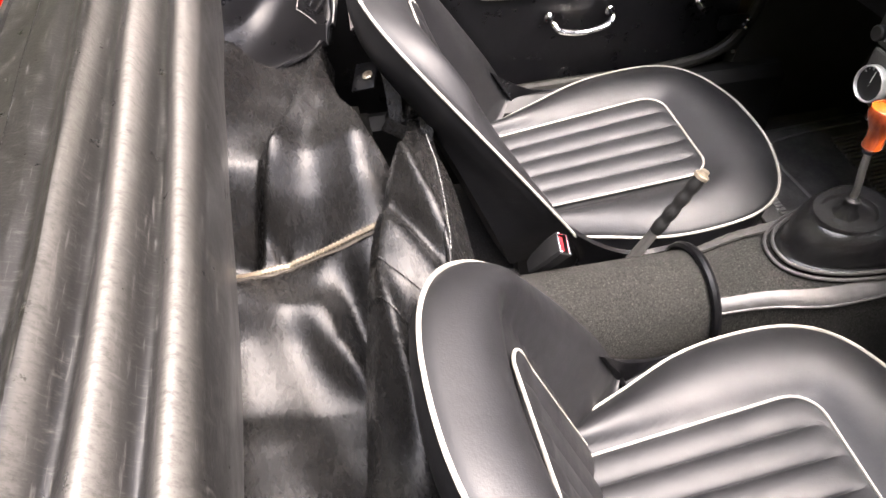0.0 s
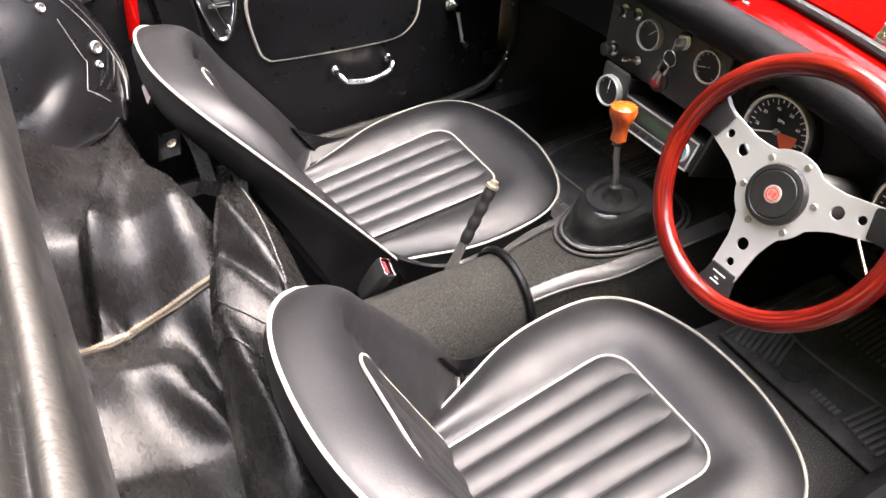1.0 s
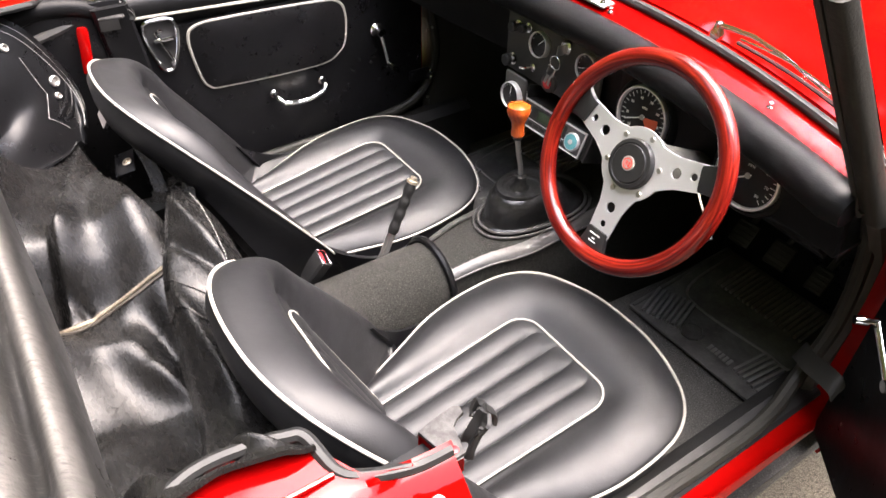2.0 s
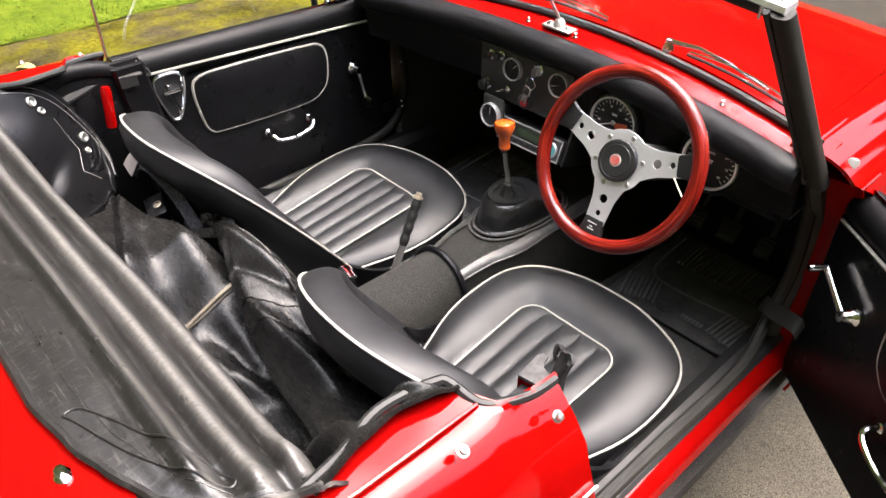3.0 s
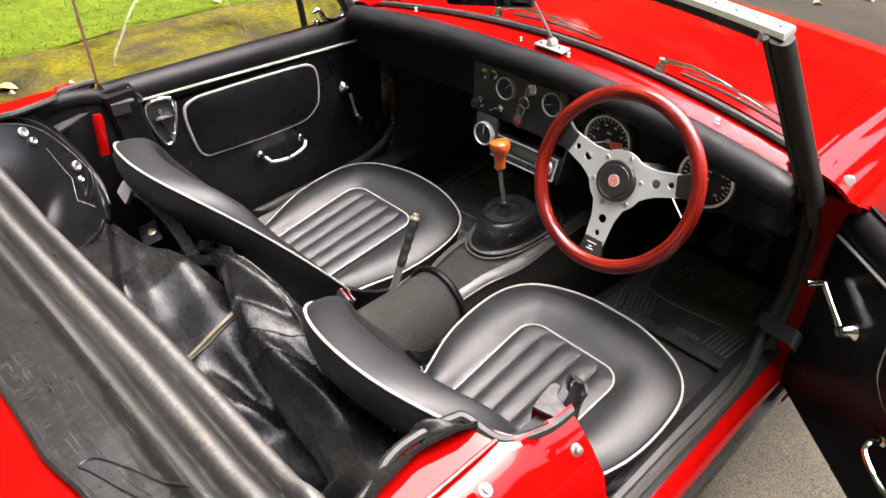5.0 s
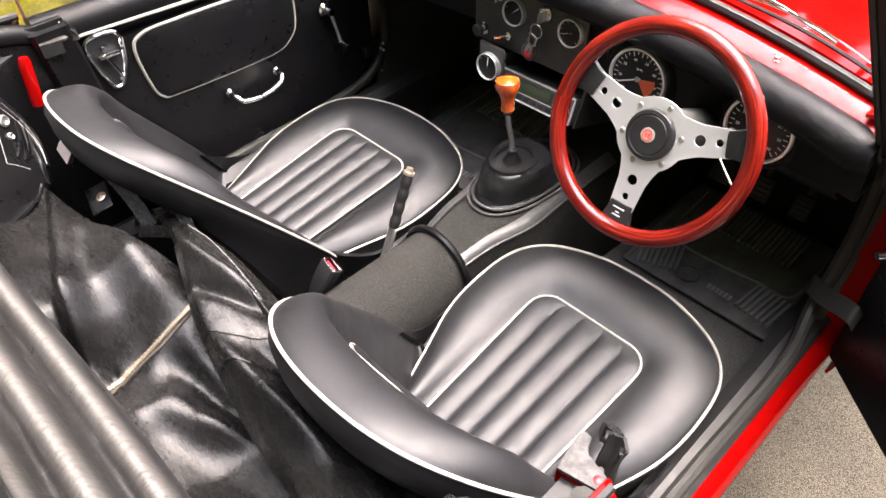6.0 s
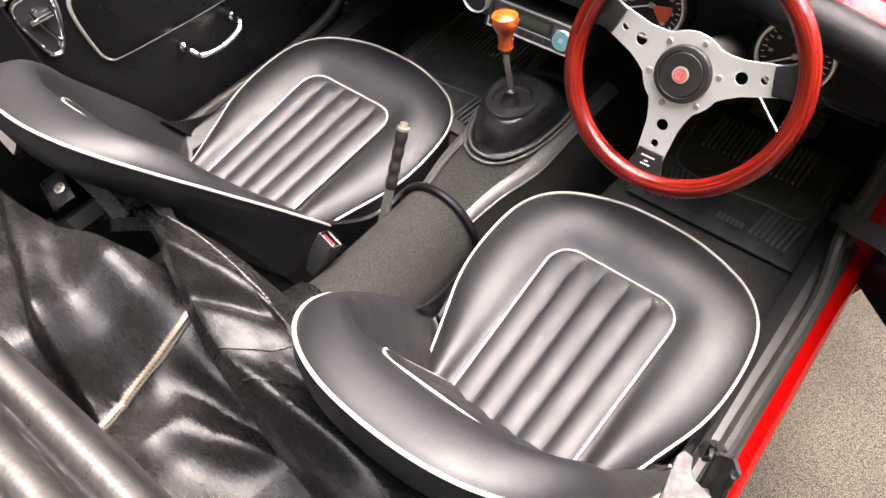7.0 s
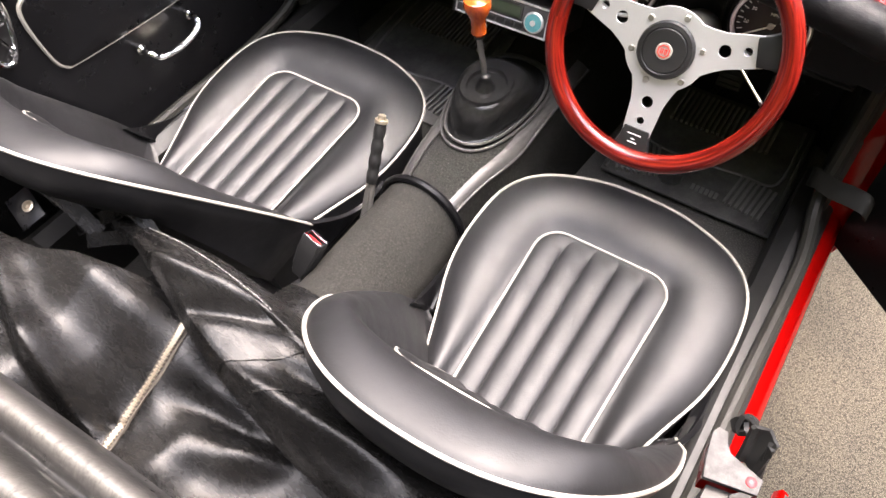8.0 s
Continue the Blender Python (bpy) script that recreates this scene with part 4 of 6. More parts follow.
    back = part("backrest", bm, SEAT, root, "black vinyl bucket backrest")
    bm = B()
    tube(bm, [spot(x * 1.006, v * 1.003, -0.001 - 0.026 * smooth(0.27, 0.12, v) * (x < 0)) for x, v in bl[:-11]], 0.0025, 6)
    part("piping", bm, PIPE, back, "cream piping round the backrest edge")

    def front(x, v, lift=0.0):
        return spot(x, v, 0.018 + lean(v) + lift)

    ins2 = lambda v: lerp(0.117, 0.090, v / 0.33)
    panel = part("fluted_panel", fluted(B(), ins2, -0.02, 0.328, 0.024, front), SEAT, back, "fluted black vinyl panel")
    seams(panel, ins2, 0.03, 0.31, front)
    line = [(-ins2(v), v) for v in np.linspace(-0.02, 0.304, 14)] + [(-ins2(0.328) + 0.024 - 0.024 * math.cos(a), 0.305 + 0.024 * math.sin(a)) for a in np.linspace(0, 1.57, 7)]
    line += [(-x, v) for x, v in reversed(line)]
    bm = B()
    tube(bm, [front(x, v, 0.006) for x, v in line], 0.0020, 6)
    part("panel_piping", bm, PIPE, back, "cream piping round the fluted panel")
    # vinyl gussets between cushion and backrest
    for s in (-1, 1):
        p = [spot(s * 0.205, 0.03, 0.0), spot(s * 0.20, -0.10, -0.01), Vector((cx + s * 0.228, y0 + 0.24, edge_z(0.24) - 0.014)), Vector((cx + s * 0.19, y0 + 0.06, edge_z(0.0) - 0.05))]
        bm = B()
        sheet(bm, lambda u, v: (p[0].lerp(p[2], u) * (1 - v) + p[1].lerp(p[3], u) * v) + Vector((s * 0.012 * math.sin(3.14 * u), 0, -0.03 * math.sin(3.14 * u) * (1 - v))), 10, 5, 0.008)
        part("gusset", bm, TRIM, root, "black vinyl gusset")
    bm = B()
    box(bm, (cx - 0.19, y0 + 0.03, 0.20), (cx + 0.19, y0 + 0.42, 0.235), 0.01)
    part("seat_frame", bm, BLACKP, root)
    return root


bucket_seat(0.3206, 0.0263, 0.3175, 0.108, 0.409, radians(35.6), "black vinyl bucket seat with cream piping behind the steering wheel")
bucket_seat(-0.339, 0.103, -0.356, 0.140, 0.408, radians(35.8), "black vinyl bucket seat with cream piping on the passenger side")


# ---- steering wheel ----
wheel_m = facing((0.304, 0.470, 0.762), (0.0, -0.913, 0.407))
sw = thing("steering_wheel", wheel_m.translation, "red lacquered wood-rim steering wheel with three drilled aluminium spokes", "steering wheel")


def on_wheel(bm):
    bmesh.ops.transform(bm, matrix=wheel_m, verts=bm.verts)
    return bm


RIM = 0.1535
bm = B()
tube(bm, [(RIM * math.cos(a), RIM * math.sin(a), 0.012) for a in np.linspace(0, 2 * math.pi, 73)[:-1]], 0.0135, 14, closed=True)
me_rim = part("rim", bm, WOOD, None, "red lacquered wooden rim")
me_rim.parent = sw
me_rim.matrix_local = wheel_m.to_3x3().to_4x4()
ARMS = [radians(a) for a in (163, 17, 270)]
out = []
for i, a in enumerate(sorted(ARMS)):
    d, n = Vector((math.cos(a), math.sin(a))), Vector((-math.sin(a), math.cos(a)))
    ring = sorted(ARMS)
    out += [tuple(d * r + n * w) for r, w in ((0.058, -0.027), (0.075, -0.0225), (0.14, -0.018), (0.14, 0.018), (0.075, 0.0225), (0.058, 0.027))]
    b = ring[(i + 1) % 3] + (2 * math.pi if i == 2 else 0)
    out += [(0.055 * math.cos(t), 0.055 * math.sin(t)) for t in np.linspace(a + 0.62, b - 0.62, 9)]
holes = []
for a in ARMS:
    for r, q in ((0.0735, 0.0085), (0.1015, 0.0058)):
        holes.append(circle(q, 20, r * math.cos(a), r * math.sin(a)))
flat_shape("spoke_plate", [out] + holes, 0.003, 0.0004, ALU, wheel_m, sw, "drilled satin aluminium spokes")
for a in ARMS:
    bm = B()
    loft(bm, [[(r, y * w, z) for y, z in ((-1, -0.002), (-0.92, 0.005), (-0.7, 0.0065), (0.7, 0.0065), (0.92, 0.005), (1, -0.002), (0.8, -0.005), (-0.8, -0.005))] for r, w in ((0.1125, 0.0180), (0.1135, 0.0195), (0.128, 0.0215), (0.142, 0.026), (0.154, 0.031))], cap=True)
    bmesh.ops.transform(bm, matrix=wheel_m @ Matrix.Rotation(a, 4, "Z"), verts=bm.verts)
    sleeve = part("spoke_sleeve", bm, PLASTIC, sw, "black spoke end sleeve")
    if a == ARMS[2]:
        for k, (w, r) in enumerate(((0.020, 0.121), (0.006, 0.128), (0.014, 0.133))):
            bm = B()
            box(bm, (r - 0.0009, -w / 2, 0.0064), (r + 0.0009, w / 2, 0.0069))
            bmesh.ops.transform(bm, matrix=wheel_m @ Matrix.Rotation(a, 4, "Z"), verts=bm.verts)
            part("print_bar", bm, WHITE, sleeve, "small white print")
part("hub", on_wheel(turned(B(), [(0, 0.013), (0.028, 0.013), (0.0295, 0.0115), (0.031, 0.0125), (0.036, 0.0115), (0.038, 0.008), (0.038, 0.0)], seg=36)), PLASTIC, sw, "black horn push")
badge = part("badge", on_wheel(turned(B(), [(0, 0.0142), (0.0105, 0.0142), (0.0112, 0.0132), (0.0112, 0.012)], seg=24)), PIPE, sw, "cream round badge")
bm = B()
ring8 = lambda r, h: [(r * math.cos(math.pi / 4 * k + 0.39), r * math.sin(math.pi / 4 * k + 0.39), h) for k in range(8)]
loft(bm, [ring8(r, h) for r, h in ((0.0072, 0.0140), (0.0072, 0.0150), (0.0086, 0.0150), (0.0086, 0.0140), (0.0072, 0.0140))])
bmesh.ops.remove_doubles(bm, verts=bm.verts, dist=1e-6)
for x, w in ((-0.0036, 0.0007), (-0.0012, 0.0007), (0.0018, 0.0007), (0.0040, 0.0007)):
    box(bm, (x - w, -0.0034, 0.0140), (x + w, 0.0034, 0.0149))
for y in (-0.0034, 0.0030):
    box(bm, (0.0018, y - 0.0006, 0.0140), (0.0045, y + 0.0006, 0.0148))
part("emblem", on_wheel(bm), REDMARK, badge, "red outlined octagon")
for k in range(6):
    a = radians(15 + 60 * k)
    bm = on_wheel(turned(B(), [(0, 0.0045), (0.0035, 0.0042), (0.0045, 0.003), (0.0045, 0.001)], Matrix.Translation((0.0465 * math.cos(a), 0.0465 * math.sin(a), 0)), 10))
    part("bolt", bm, STEEL, sw)
bm = on_wheel(turned(B(), [(0.046, -0.002), (0.046, -0.03), (0.036, -0.05), (0.033, -0.16), (0.030, -0.30)], seg=28))
part("steering_column", bm, SIDEVINYL, car, "grey steering column cowl")
bm = B()
tube(bm, [wheel_m @ Vector(p) for p in ((0.070, 0.012, -0.06), (0.096, -0.009, -0.055), (0.131, -0.036, -0.05))], 0.0017, 8)
stalk = part("indicator_stalk", bm, BRASS, car, "thin chrome column stalk")
bm = B()
tube(bm, [wheel_m @ Vector(p) for p in ((0.131, -0.036, -0.05), (0.141, -0.044, -0.048))], 0.0030, 8)
part("stalk_tip", bm, PLASTIC, stalk)


# ---- instruments ----
def gauge(at, r, label, ticks, needle, normal=(0, -1, 0.10), numbers=(), word="", wedge=None, a0=225, a1=-45, cat="gauge"):
    m = facing(at, normal)
    root = thing("gauge", at, label, cat, "dashboard gauges")
    bm = turned(B(), [(r * 0.905, 0.001), (r * 0.90, 0.005)] + [(r * (0.952 - 0.048 * math.cos(q)), 0.005 + r * 0.06 * math.sin(q)) for q in np.linspace(0.2, 2.9, 11)] + [(r * 1.005, 0.002), (r, -0.02)], m, 40)
    bmesh.ops.delete(bm, geom=[f for f in bm.faces if len(f.verts) > 4], context="FACES_ONLY")
    part("bezel", bm, BEZEL, root, "chrome bezel")
    dial = part("dial", turned(B(), [(0, 0.0015), (r * 0.94, 0.0015), (r * 0.94, -0.02)], m, 36), DIAL, root, "black dial face")
    bm = B()
    for k in range(ticks):
        a = radians(lerp(a0, a1, k / (ticks - 1)))
        ln = 0.14 if k % 2 == 0 else 0.08
        box(bm, (r * (0.85 - ln), -r * 0.012, 0.0016), (r * 0.85, r * 0.012, 0.0021), 0, m @ Matrix.Rotation(a, 4, "Z"))
    part("scale_marks", bm, MARK, dial, "white scale marks")
    for k, txt in enumerate(numbers):
        a = radians(lerp(a0, a1, k / (len(numbers) - 1)))
        lettering("numeral", txt, r * 0.125, MARK, m @ Matrix.Translation((r * 0.62 * math.cos(a), r * 0.60 * math.sin(a), 0.0018)), dial)
    if word:
        lettering("word", word, r * 0.11, MARK, m @ Matrix.Translation((0, r * 0.3, 0.0018)), dial)
    if wedge:
        pts = [(0.10 * r * math.cos(radians(a)), 0.10 * r * math.sin(radians(a))) for a in wedge] + [(0.62 * r * math.cos(radians(a)), 0.62 * r * math.sin(radians(a))) for a in reversed(wedge)]
        flat_shape("red_band", [pts], 0.0004, 0, ORANGE, m @ Matrix.Translation((0, 0, 0.002)), dial, "orange red warning wedge")
    bm = B()
    box(bm, (-r * 0.12, -r * 0.018, 0.0028), (r * 0.72, r * 0.022, 0.0036), 0, m @ Matrix.Rotation(radians(needle), 4, "Z"))
    part("needle", bm, MARK, root, "white needle")
    part("pivot", turned(B(), [(0, 0.005), (r * 0.08, 0.0045), (r * 0.09, 0.0025)], m, 16), STEEL if r > 0.04 else PLASTIC, root)
    ob = part("lens", turned(B(), [(0, 0.0062), (r * 0.6, 0.0060), (r * 0.91, 0.0055)], m, 24), GLASS, root, "clear gauge glass")
    ob.visible_shadow = False
    return root


NUM = ("10", "20", "30", "40", "50", "60", "70", "80")
gauge((0.176, 0.632, 0.729), 0.055, "large black rev counter with chrome bezel and orange wedge", 25, 205, numbers=NUM, word="RPM", wedge=(-52, -36, -20, -4, 12))
gauge((0.400, 0.620, 0.741), 0.055, "large black speedometer with chrome bezel", 25, 215, numbers=NUM, word="MPH")
gauge((-0.107, 0.637, 0.751), 0.0255, "small black fuel gauge with chrome bezel", 5, 45, a0=160, a1=20)
gauge((0.026, 0.637, 0.757), 0.0260, "small black dual gauge with chrome bezel", 11, 200)
gauge((-0.138, 0.602, 0.640), 0.0275, "small round ammeter in black bracket under the dash", 7, 90, a0=150, a1=30)

# instrument housing in front of the driver and the switch panel in the middle
bm = B()
sheet(bm, lambda u, v: ((x := lerp(0.085, 0.535, u)), 0.650 - 0.05 * (x - 0.15) * smooth(0.15, 0.5, x) + 0.03 * smooth(0.75, 1.0, v) + 0.03 * smooth(0.06, 0.0, u), lerp(pad_z(x) - 0.02, 0.660, v)), 40, 16, 0.008)
part("instrument_panel", bm, PAD, dash, "black instrument panel")
for gx, gy, gz in ((0.176, 0.632, 0.729), (0.400, 0.620, 0.741)):
    bm = turned(B(), [(0.0555, -0.004), (0.0565, 0.0005), (0.060, 0.001), (0.066, -0.004), (0.070, -0.012), (0.072, -0.030)], facing((gx, gy, gz), (0, -1, 0.10)), 40)
    bmesh.ops.delete(bm, geom=[f for f in bm.faces if len(f.verts) > 4], context="FACES_ONLY")
    part("gauge_cowl", bm, PAD, dash, "rounded black cowl round the gauge")
bm = B()
box(bm, (-0.213, 0.643, 0.664), (0.058, 0.652, 0.786), 0.004)
panel = part("switch_panel", bm, BLACKP, dash, "black switch panel")
bm = B()
box(bm, (-0.171, 0.609, 0.603), (-0.106, 0.618, 0.682), 0.006)
part("ammeter_bracket", bm, BLACKP, dash, "black bracket")


def pull_knob(at, r, name, label, material=PLASTIC):
    m = facing(at, (0, -1, 0.1))
    root = thing(name, at, label, "switch", "dashboard knobs")
    part("stem", turned(B(), [(r * 0.5, 0), (r * 0.5, 0.014)], m, 10), STEEL, root)
    part("collar", turned(B(), [(r * 1.1, 0), (r * 1.1, 0.003), (r * 0.6, 0.005)], m, 16), CHROME, root, "chrome collar")
    part("knob", turned(B(), [(r * 0.7, 0.012), (r, 0.014), (r, 0.022), (r * 0.8, 0.024), (0, 0.024)], m, 16), material, root)


pull_knob((-0.176, 0.642, 0.764), 0.010, "pull_knob", "black pull knob with chrome collar")
pull_knob((-0.146, 0.642, 0.770), 0.009, "pull_knob", "black pull knob with chrome collar")
pull_knob((-0.187, 0.642, 0.690), 0.012, "pull_knob", "ribbed black choke knob")
pull_knob((0.045, 0.652, 0.802), 0.005, "warning_lamp", "tiny black warning lamp")


def toggle(at, tilt):
    m = facing(at, (0, -1, 0.1))
    root = thing("toggle_switch", at, "chrome toggle switch on the dash", "switch", "dashboard knobs")
    part("nut", turned(B(), [(0.008, 0), (0.008, 0.004), (0.004, 0.006)], m, 12), CHROME, root)
    bm = B()
    tube(bm, [m @ Vector(p) for p in ((0, 0, 0.004), (tilt * 0.01, -0.002, 0.016), (tilt * 0.018, -0.003, 0.022))], [0.002, 0.003, 0.004], 8)
    part("lever", bm, CHROME, root, "chrome lever")


toggle((-0.122, 0.642, 0.696), -1)

# ignition lock with keys
lock = thing("ignition_lock", (-0.034, 0.642, 0.772), "chrome ignition lock with a bunch of keys hanging from it", "lock")
mL = facing((-0.034, 0.642, 0.772), (0, -1, 0.1))
part("barrel", turned(B(), [(0.014, 0), (0.014, 0.006), (0.010, 0.009), (0, 0.009)], mL, 20), CHROME, lock)
bm = B()
box(bm, (-0.0012, -0.014, 0.008), (0.0012, 0.006, 0.026), 0.0004, mL)
part("key_blade", bm, STEEL, lock)
keys = thing("key_ring", (-0.034, 0.616, 0.754), "key ring with two keys and a black fob with red badge", "keys")
bm = B()
tube(bm, [(-0.034 + 0.013 * math.cos(a), 0.614, 0.748 + 0.013 * math.sin(a)) for a in np.linspace(0, 6.283, 25)[:-1]], 0.0011, 6, closed=True)
part("ring", bm, CHROME, keys)
fob = part("fob", turned(B(), [(0, 0.006), (0.014, 0.006), (0.018, 0.003), (0.018, -0.003), (0, -0.003)], facing((-0.048, 0.618, 0.700), (0.1, -1, 0.1)), 20), PLASTIC, keys, "black leather key fob")
part("fob_badge", turned(B(), [(0, 0.0075), (0.010, 0.0075), (0.0105, 0.005)], facing((-0.048, 0.618, 0.700), (0.1, -1, 0.1)), 8), REDPLASTIC, fob, "red octagonal badge")
bm = B()
box(bm, (-0.054, 0.613, 0.712), (-0.038, 0.619, 0.738), 0.002)
part("fob_strap", bm, PLASTIC, keys)
for dx, rot in ((0.016, 12), (0.024, 25)):
    bm = B()
    mk = Matrix.Translation((-0.034, 0.610, 0.744)) @ Matrix.Rotation(radians(rot), 4, "Y")
    box(bm, (-0.008, -0.001, -0.024), (0.008, 0.001, -0.004), 0.0008, mk)
    box(bm, (-0.003, -0.0008, -0.046), (0.003, 0.0008, -0.024), 0, mk)
    part("key", bm, STEEL, keys)

# radio under the dash
rm = facing((-0.027, 0.624, 0.612), (0.02, -0.93, 0.35))
radio = thing("car_radio", rm.translation, "dark car radio with bright trim slung under the dash", "radio")
bm = B()
box(bm, (-0.090, -0.027, -0.15), (0.092, 0.027, 0.0), 0.002, rm)
part("case", bm, PLASTIC, radio)
bm = B()
box(bm, (-0.089, -0.026, 0.0), (0.089, 0.026, 0.009), 0.003, rm)
face = part("faceplate", bm, DARKSILVER, radio, "dark grey faceplate")
for lo, hi, mt, nm, lb in (((-0.062, -0.006, 0.008), (0.040, 0.019, 0.0105), PLASTIC, "display_surround", "black display surround"), ((-0.040, -0.003, 0.010), (0.036, 0.016, 0.0112), GREENLCD, "display", "dark green display")):
    bm = B()
    box(bm, lo, hi, 0.0008, rm)
    part(nm, bm, mt, face, lb)
for k in range(6):
    bm = B()
    box(bm, (-0.060 + 0.018 * k, -0.020, 0.008), (-0.046 + 0.018 * k, -0.012, 0.0112), 0.001, rm)
    part("button", bm, PLASTIC, face)
for lo, hi in (((-0.0895, 0.0225, 0.006), (0.0895, 0.026, 0.0105)), ((-0.0895, -0.0265, 0.006), (0.0895, -0.023, 0.0105)), ((-0.0895, -0.0228, 0.006), (-0.086, 0.0223, 0.0103)), ((0.086, -0.0228, 0.006), (0.0895, 0.0223, 0.0103)), ((-0.084, -0.0095, 0.006), (0.042, -0.0078, 0.0098))):
    bm = B()
    box(bm, lo, hi, 0.0008, rm)
    part("trim_strip", bm, ALU, face, "bright trim strip")
part("dial_knob", turned(B(), [(0.0175, 0.008), (0.0185, 0.013), (0.0165, 0.015), (0, 0.015)], rm @ Matrix.Translation((0.064, -0.002, 0)), 24), ALU, face, "silver rotary control")
part("dial_ring", turned(B(), [(0.015, 0.0135), (0.015, 0.0158), (0.006, 0.016), (0.0, 0.016)], rm @ Matrix.Translation((0.064, -0.002, 0)), 24), TEAL, face, "teal control buttons")
part("dial_centre", turned(B(), [(0.005, 0.0155), (0.005, 0.0175), (0, 0.018)], rm @ Matrix.Translation((0.064, -0.002, 0)), 16), ALU, face)
for s in (-1, 1):
    bm = B()
    box(bm, (s * 0.097 - 0.003, -0.03, -0.14), (s * 0.097 + 0.003, 0.05, 0.002), 0.001, rm)
    part("mounting_bracket", bm, PLASTIC, radio)

# ---- gear lever ----
gear = thing("gear_lever", (0.017, 0.50, 0.47), "gear lever with orange wooden knob and black rubber gaiter", "gear lever")
bm = B()
n = 32


def boot_ring(wx, wy, z, p=2.6, cx=0.017, cy=0.5):
    r = []
    for k in range(n):
        a = 2 * math.pi * k / n
        c, s_ = math.cos(a), math.sin(a)
        q = (abs(c) ** p + abs(s_) ** p) ** (-1 / p)
        r.append((cx + wx * q * c, cy + wy * q * s_, z))
    return r


def tapered(wx, wy, z, p=2.4, cy=0.52):
    """A ring that narrows towards the rear and rises towards the front."""
    t = min(max((z - 0.468) / 0.08, 0.0), 1.0)
    return [(lerp(0.014, 0.016, t) + lerp(0.97, 1.06, t) * (x - 0.017) * (1 + 0.16 * (y - cy) / wy), y, z + 0.06 * (y - cy)) for x, y, z in boot_ring(wx, wy, z, p, cy=cy)]


rings = [tapered(0.073, 0.120, 0.478, cy=0.537), tapered(0.072, 0.118, 0.490, cy=0.537), tapered(0.067, 0.109, 0.493, cy=0.533), tapered(0.064, 0.098, 0.503, cy=0.526), tapered(0.062, 0.089, 0.520, cy=0.519), tapered(0.058, 0.079, 0.536, cy=0.516), tapered(0.053, 0.068, 0.546, 2.2, 0.512), tapered(0.048, 0.060, 0.549, 2.0, 0.508)]
rings += [boot_ring(0.046, 0.056, 0.551, 2.0, cy=0.506), boot_ring(0.045, 0.055, 0.554, 2.0, cy=0.506), boot_ring(0.035, 0.042, 0.555, 2.0, cy=0.505), boot_ring(0.033, 0.040, 0.549, 2.0, cy=0.505), boot_ring(0.018, 0.020, 0.549, 2.0), boot_ring(0.013, 0.013, 0.556, 2.0), boot_ring(0.010, 0.010, 0.572, 2.0), boot_ring(0.0105, 0.0105, 0.577, 2.0), boot_ring(0.006, 0.006, 0.579, 2.0)]
loft(bm, rings, cap=True)
part("gaiter", bm, GAITER, gear, "black rubber gaiter").location = (-0.025, 0.033, -0.036)
bm = B()
tube(bm, [Vector(p) for p in tapered(0.0745, 0.122, 0.491, cy=0.537)], 0.0030, 8, closed=True)
part("gaiter_edging", bm, BIND, gear, "black vinyl edging").location = (-0.025, 0.033, -0.036)
bm = B()
tube(bm, [Vector(p) for p in tapered(0.0825, 0.1325, 0.486, cy=0.537)], 0.0030, 8, closed=True)
part("edging_welt", bm, BIND, gear, "worn welt round the gaiter edging").location = (-0.025, 0.033, -0.036)
bm = B()
tube(bm, spline([(-0.012, 0.535, 0.515), (-0.012, 0.534, 0.555), (-0.014, 0.525, 0.60), (-0.015, 0.521, 0.640)], 5), 0.0052, 10)
part("shaft", bm, STEEL, gear, "steel lever shaft")
km = Matrix.Translation((-0.015, 0.521, 0.631)) @ Matrix.Rotation(radians(-2), 4, "X") @ Matrix.Rotation(radians(-5), 4, "Y")
part("knob", turned(B(), [(0.011, 0.0), (0.0135, 0.004), (0.0125, 0.02), (0.0145, 0.032), (0.021, 0.044), (0.0235, 0.054), (0.0215, 0.062), (0.012, 0.066), (0, 0.0665)], km, 24), KNOB, gear, "orange lacquered wooden knob")
part("knob_collar", turned(B(), [(0.0085, -0.006), (0.0095, -0.002), (0.0095, 0.002), (0.006, 0.003)], km, 16), PLASTIC, gear)

# ---- handbrake ----
hb = thing("handbrake", (-0.075, 0.24, 0.40), "handbrake lever with ribbed black grip", "handbrake")
a, b = Vector((-0.073, 0.235, 0.385)), Vector((-0.080, 0.330, 0.572))
bm = B()
tube(bm, [a + Vector((-0.005, 0, 0)), a.lerp(b, 0.50) + Vector((-0.003, 0, 0))], 0.006, 10, flat=0.6)
tube(bm, [a + Vector((0.006, 0, 0)), a.lerp(b, 0.50) + Vector((0.003, 0, 0))], 0.005, 10, flat=0.6)
part("lever", bm, STEEL, hb, "steel lever")
bm = B()
q = [a.lerp(b, 0.42 + 0.52 * k / 24) for k in range(25)]
tube(bm, q, [0.0085 + 0.0022 * abs(math.sin(k / 24 * math.pi * 4.0)) for k in range(25)], 12)
part("grip", bm, RUBBER, hb, "ribbed black grip")
bm = B()
tube(bm, [a.lerp(b, 0.94), a.lerp(b, 0.965), a.lerp(b, 0.966), a.lerp(b, 1.0)], [0.0112, 0.0112, 0.0070, 0.0065], 12)
part("button", bm, BRASS, hb, "worn brass release button")

